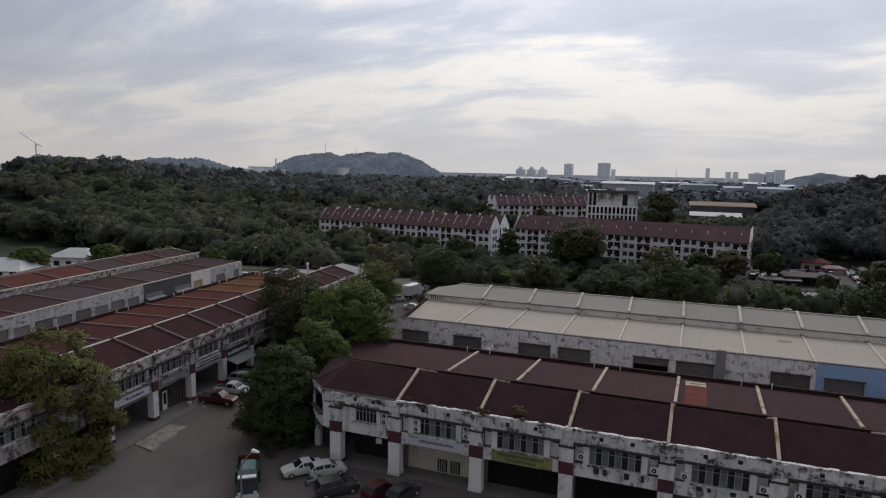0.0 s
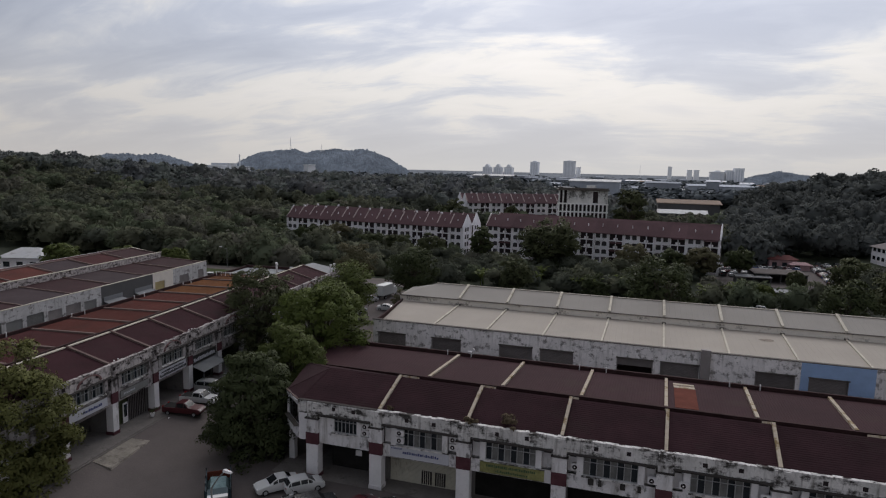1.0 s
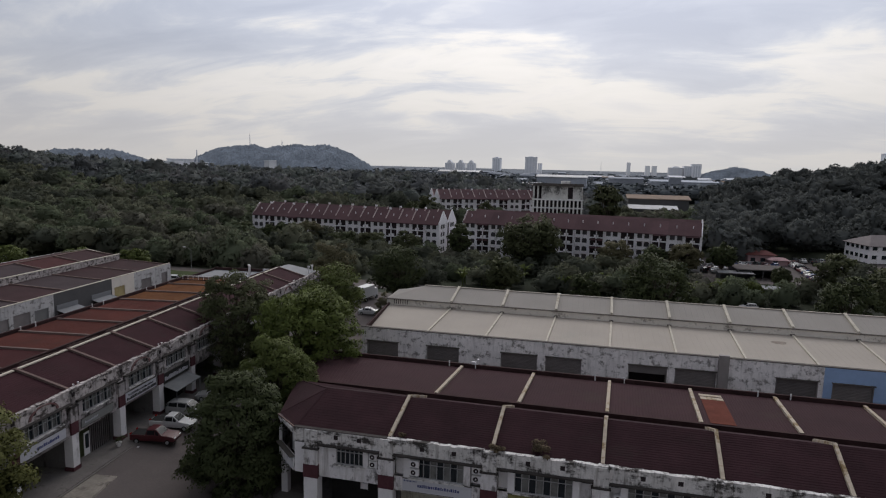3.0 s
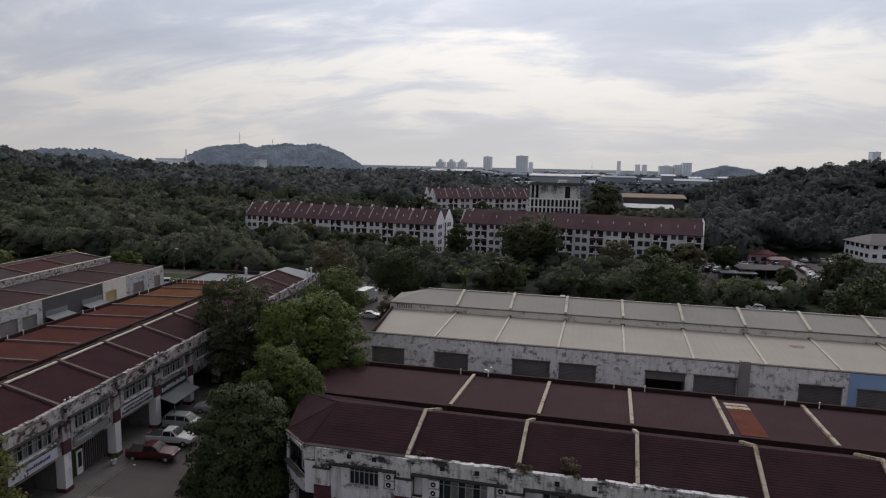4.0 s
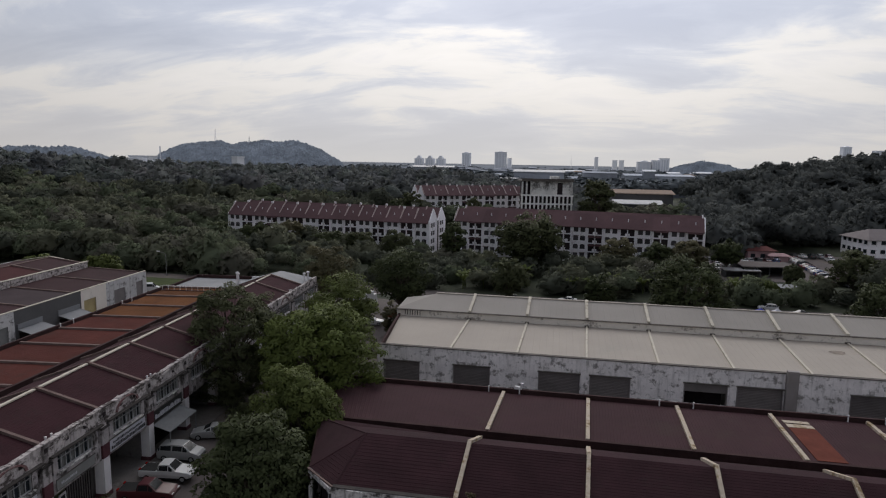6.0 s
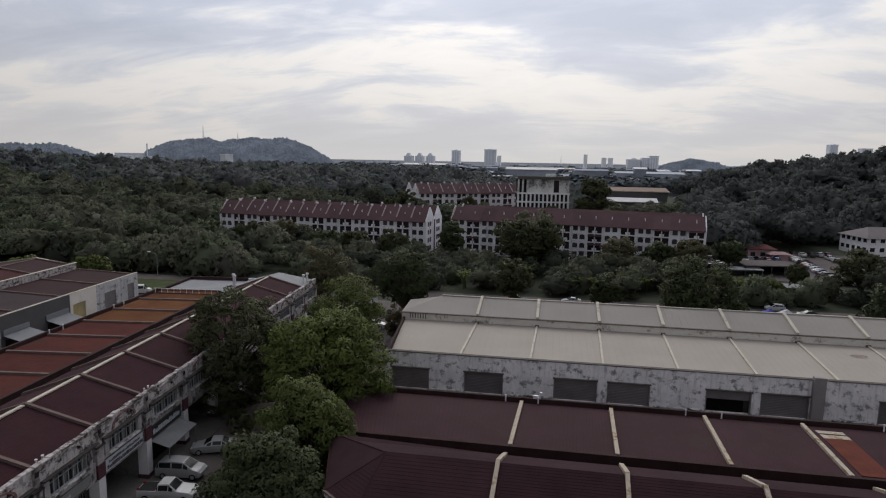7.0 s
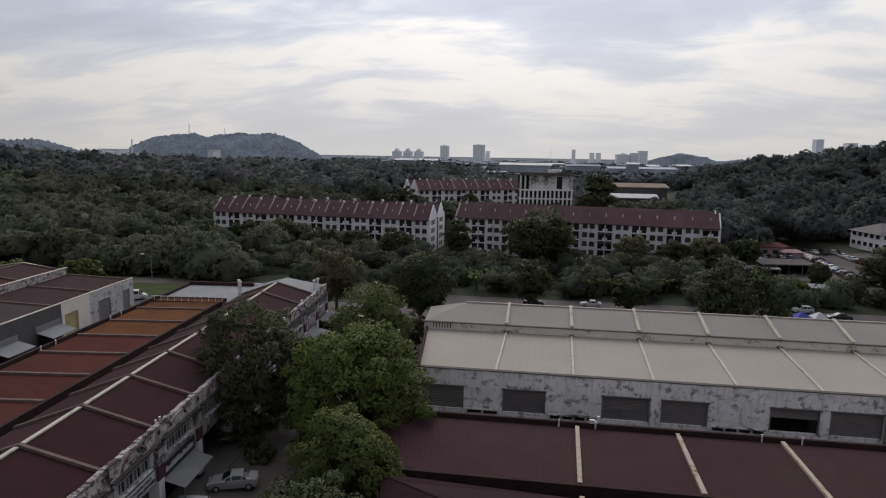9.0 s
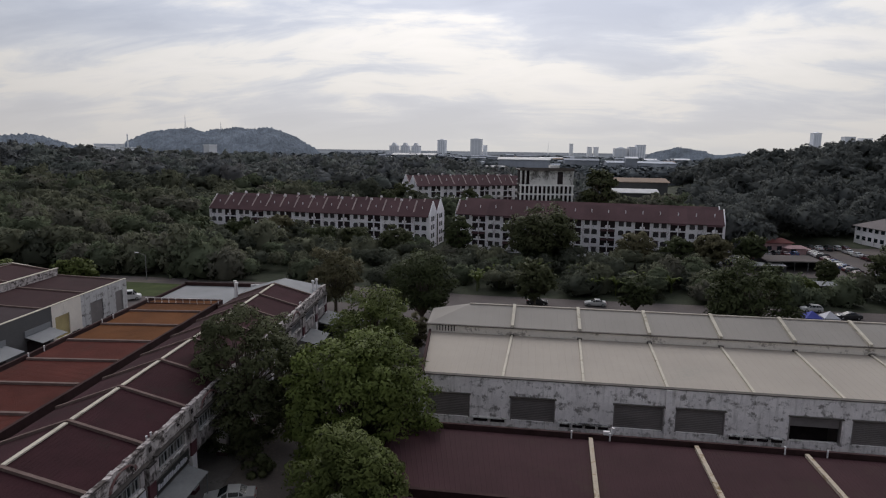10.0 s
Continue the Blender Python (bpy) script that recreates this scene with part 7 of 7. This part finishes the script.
def block(x0, x1, y, z, depth, label, mat=None, crown=0.0, name="tower_block"):
    """A far building: body, roof slab and a lift housing."""
    t = thing(name, None, None, label, "building", pose(0, 0, 0))
    part("body", Shape().box(x0, x1, y, y + depth, -3, z - 1.2), mat or FARCITY, t)
    part("roof_slab", Shape().box(x0 - .6, x1 + .6, y - .6, y + depth, z - 1.2, z), mat or FARCITY, t)
    w = x1 - x0
    if name == "tower_block":
        for i in range(3):
            xs = x0 + w * (0.14 + 0.27 * i)
            part("window_strip", Shape().box(xs, xs + w * 0.15, y - 0.3, y, 4, z - 4), FARSTRIP if mat is not FARFAINT else FARFAINT, t)
    if crown:
        part("roof_house", Shape().hexa([(x0 + w * .2, y, z), (x1 - w * .2, y, z), (x1 - w * .2, y + depth, z), (x0 + w * .2, y + depth, z),
                                         (x0 + w * .4, y + 3, z + crown), (x1 - w * .4, y + 3, z + crown), (x1 - w * .4, y + depth - 3, z + crown), (x0 + w * .4, y + depth - 3, z + crown)]), mat or FARCITY, t)
    return t


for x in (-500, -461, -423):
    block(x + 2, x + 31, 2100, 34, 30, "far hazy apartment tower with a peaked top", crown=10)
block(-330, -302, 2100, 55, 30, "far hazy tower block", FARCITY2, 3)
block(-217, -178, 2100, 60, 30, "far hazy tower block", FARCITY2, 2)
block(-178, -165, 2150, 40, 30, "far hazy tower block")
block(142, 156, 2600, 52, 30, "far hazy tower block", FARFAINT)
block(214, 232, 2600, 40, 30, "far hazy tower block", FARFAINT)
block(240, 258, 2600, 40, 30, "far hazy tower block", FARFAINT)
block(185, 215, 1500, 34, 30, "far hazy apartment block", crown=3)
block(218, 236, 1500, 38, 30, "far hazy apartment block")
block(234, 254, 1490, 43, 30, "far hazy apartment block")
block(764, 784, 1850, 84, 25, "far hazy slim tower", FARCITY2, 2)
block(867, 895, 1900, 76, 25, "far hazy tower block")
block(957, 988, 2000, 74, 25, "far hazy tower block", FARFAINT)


def shed(x0, x1, y, z, depth, roof, label, base=4.0, wall=None):
    t = thing("factory_shed", None, None, label, "factory", pose(0, 0, 0))
    z0 = float(terrain((x0 + x1) / 2, y))
    part("wall", Shape().box(x0, x1, y, y + depth, z0 - 2, z - 1.6), wall or FARWALL, t)
    q = Shape()
    q.slab([(x0 - 1, y - 1, z - 1.8), (x1 + 1, y - 1, z - 1.8), (x1 + 1, y + depth / 2, z), (x0 - 1, y + depth / 2, z)], 0.3)
    q.slab([(x1 + 1, y + depth + 1, z - 1.8), (x0 - 1, y + depth + 1, z - 1.8), (x0 - 1, y + depth / 2, z), (x1 + 1, y + depth / 2, z)], 0.3)
    part("roof", q, roof, t)


shed(36, 70, 335, 16.0, 26, TANROOF, "long shed with a tan metal roof", wall=DARKGREY)
shed(36, 61, 316, 11.2, 14, WHITEROOF, "low shed with a bright white roof", wall=DARKGREY)
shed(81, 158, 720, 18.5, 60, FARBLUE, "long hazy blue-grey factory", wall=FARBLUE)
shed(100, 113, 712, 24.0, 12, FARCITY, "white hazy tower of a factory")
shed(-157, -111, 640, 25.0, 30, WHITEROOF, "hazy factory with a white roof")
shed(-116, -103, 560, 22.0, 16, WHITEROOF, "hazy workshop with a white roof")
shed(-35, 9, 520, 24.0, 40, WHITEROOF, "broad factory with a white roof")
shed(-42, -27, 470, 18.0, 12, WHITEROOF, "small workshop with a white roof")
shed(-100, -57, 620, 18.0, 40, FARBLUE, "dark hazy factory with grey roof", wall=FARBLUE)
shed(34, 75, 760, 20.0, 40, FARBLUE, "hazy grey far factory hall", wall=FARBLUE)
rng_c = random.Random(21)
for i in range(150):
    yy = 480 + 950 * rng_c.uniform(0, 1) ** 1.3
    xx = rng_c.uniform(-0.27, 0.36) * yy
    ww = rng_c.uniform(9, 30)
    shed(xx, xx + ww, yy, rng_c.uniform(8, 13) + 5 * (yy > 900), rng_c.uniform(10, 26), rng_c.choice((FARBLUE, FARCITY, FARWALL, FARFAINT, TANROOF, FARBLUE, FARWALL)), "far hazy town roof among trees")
for i, (x0, x1, y, z) in enumerate(((-618, -585, 780, 30), (-575, -545, 700, 27), (-409, -402, 700, 31), (-535, -520, 720, 26))):
    block(x0, x1, y, z, 20, "far hazy pale building below the hill", name="far_building")
tagged(thing("chimney", Shape().tube((-580, 800, 0), (-580, 800, 44), 1.2, 0.9, 10), FARCITY2, "far hazy factory chimney", "chimney"))


def lattice(name, x, y, z0, z1, w, label):
    q = Shape()
    for sx in (-1, 1):
        for sy in (-1, 1):
            q.tube((x + sx * w, y + sy * w, z0), (x, y, z1), 0.16, 0.10, 5)
    n = 6
    for i in range(n):
        a, b = i / n, (i + 1) / n
        za, zb = z0 + (z1 - z0) * a, z0 + (z1 - z0) * b
        q.tube((x - w * (1 - a), y, za), (x + w * (1 - b), y, zb), 0.12, n=4)
        q.tube((x + w * (1 - a), y, za), (x - w * (1 - b), y, zb), 0.12, n=4)
    thing(name, q, FARFAINT, label, "mast")


lattice("radio_mast", -578, 950, 50, 78, 1.5, "far hazy lattice radio mast on a hill")
lattice("radio_mast", -505, 930, 48, 66, 1.5, "far hazy lattice mast on a hill")
lattice("power_pylon", 30, 1500, 0, 44, 3, "far hazy lattice pylon")
lattice("power_pylon", -130, 1500, 0, 46, 3, "far hazy lattice pylon")
crane = thing("tower_crane", Shape().tube((-614, 420, 20), (-614, 420, 50), 0.7, n=6).tube((-612, 420, 50), (-640, 422, 63), 0.6, 0.3, 6).tube((-612, 420, 50), (-606, 420, 48), 0.6, n=6), FARCITY2,
              "far hazy tower crane with raised jib", "crane")


def far_trees():
    """Tree belts of the plain, past the forest."""
    rng = np.random.default_rng(9)
    temps = [crown_tufts(rng, 9, 3, 3, 0.18) for i in range(5)]
    vs, ns = [], []
    for i in range(1700):
        y = 440 + 1100 * rng.uniform() ** 1.9
        x = y * rng.uniform(-0.72, 0.5)
        if -0.03 * y < x < 0.02 * y and y < 520:
            continue
        r = rng.uniform(6, 10.5) * (1 + y / 2600)
        tv, tn = temps[i % 5]
        vs.append(tv * (r * 1.5, r, r * 0.75) + (x, y, float(terrain(x, y)) + rng.uniform(4, 9)))
        ns.append(tn)
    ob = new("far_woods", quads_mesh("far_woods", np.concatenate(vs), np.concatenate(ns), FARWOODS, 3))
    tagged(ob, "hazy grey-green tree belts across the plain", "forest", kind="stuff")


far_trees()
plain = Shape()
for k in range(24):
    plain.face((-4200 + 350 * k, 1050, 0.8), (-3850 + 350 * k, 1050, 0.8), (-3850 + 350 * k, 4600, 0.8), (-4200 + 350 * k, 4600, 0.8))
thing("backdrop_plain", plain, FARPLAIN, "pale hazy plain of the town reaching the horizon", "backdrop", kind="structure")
for xa, xb in ((49.0, 55.0), (58.6, 65.5)):
    thing("metal_awning", Shape().slab([(xa, -0.4, 3.5), (xb, -0.4, 3.5), (xb, -3.2, 2.8), (xa, -3.2, 2.8)][::-1], 0.06).tube((xa + 0.2, -3.1, 0), (xa + 0.2, -3.1, 2.8), 0.05).tube((xb - 0.2, -3.1, 0), (xb - 0.2, -3.1, 2.8), 0.05),
          AWNGREY, "dull grey metal awning along the shop front", "awning", left_m)
paved("pavement_verge", -96, -80, 85, 97, 0.16, 2.0, GRASS, "small green grass verge at the road corner")
vehicle("van", PAINT_WHITE, ground_pose(-83.5, 81.5, 30), "small white van parked beside the grass verge")
canopy(-23.8, 70, 2.0, TENTORANGE, "small orange cloth canopy at the side road")
vehicle("saloon", PAINT_WHITE, ground_pose(-27.6, 68, 10), "white saloon parked on the side road")
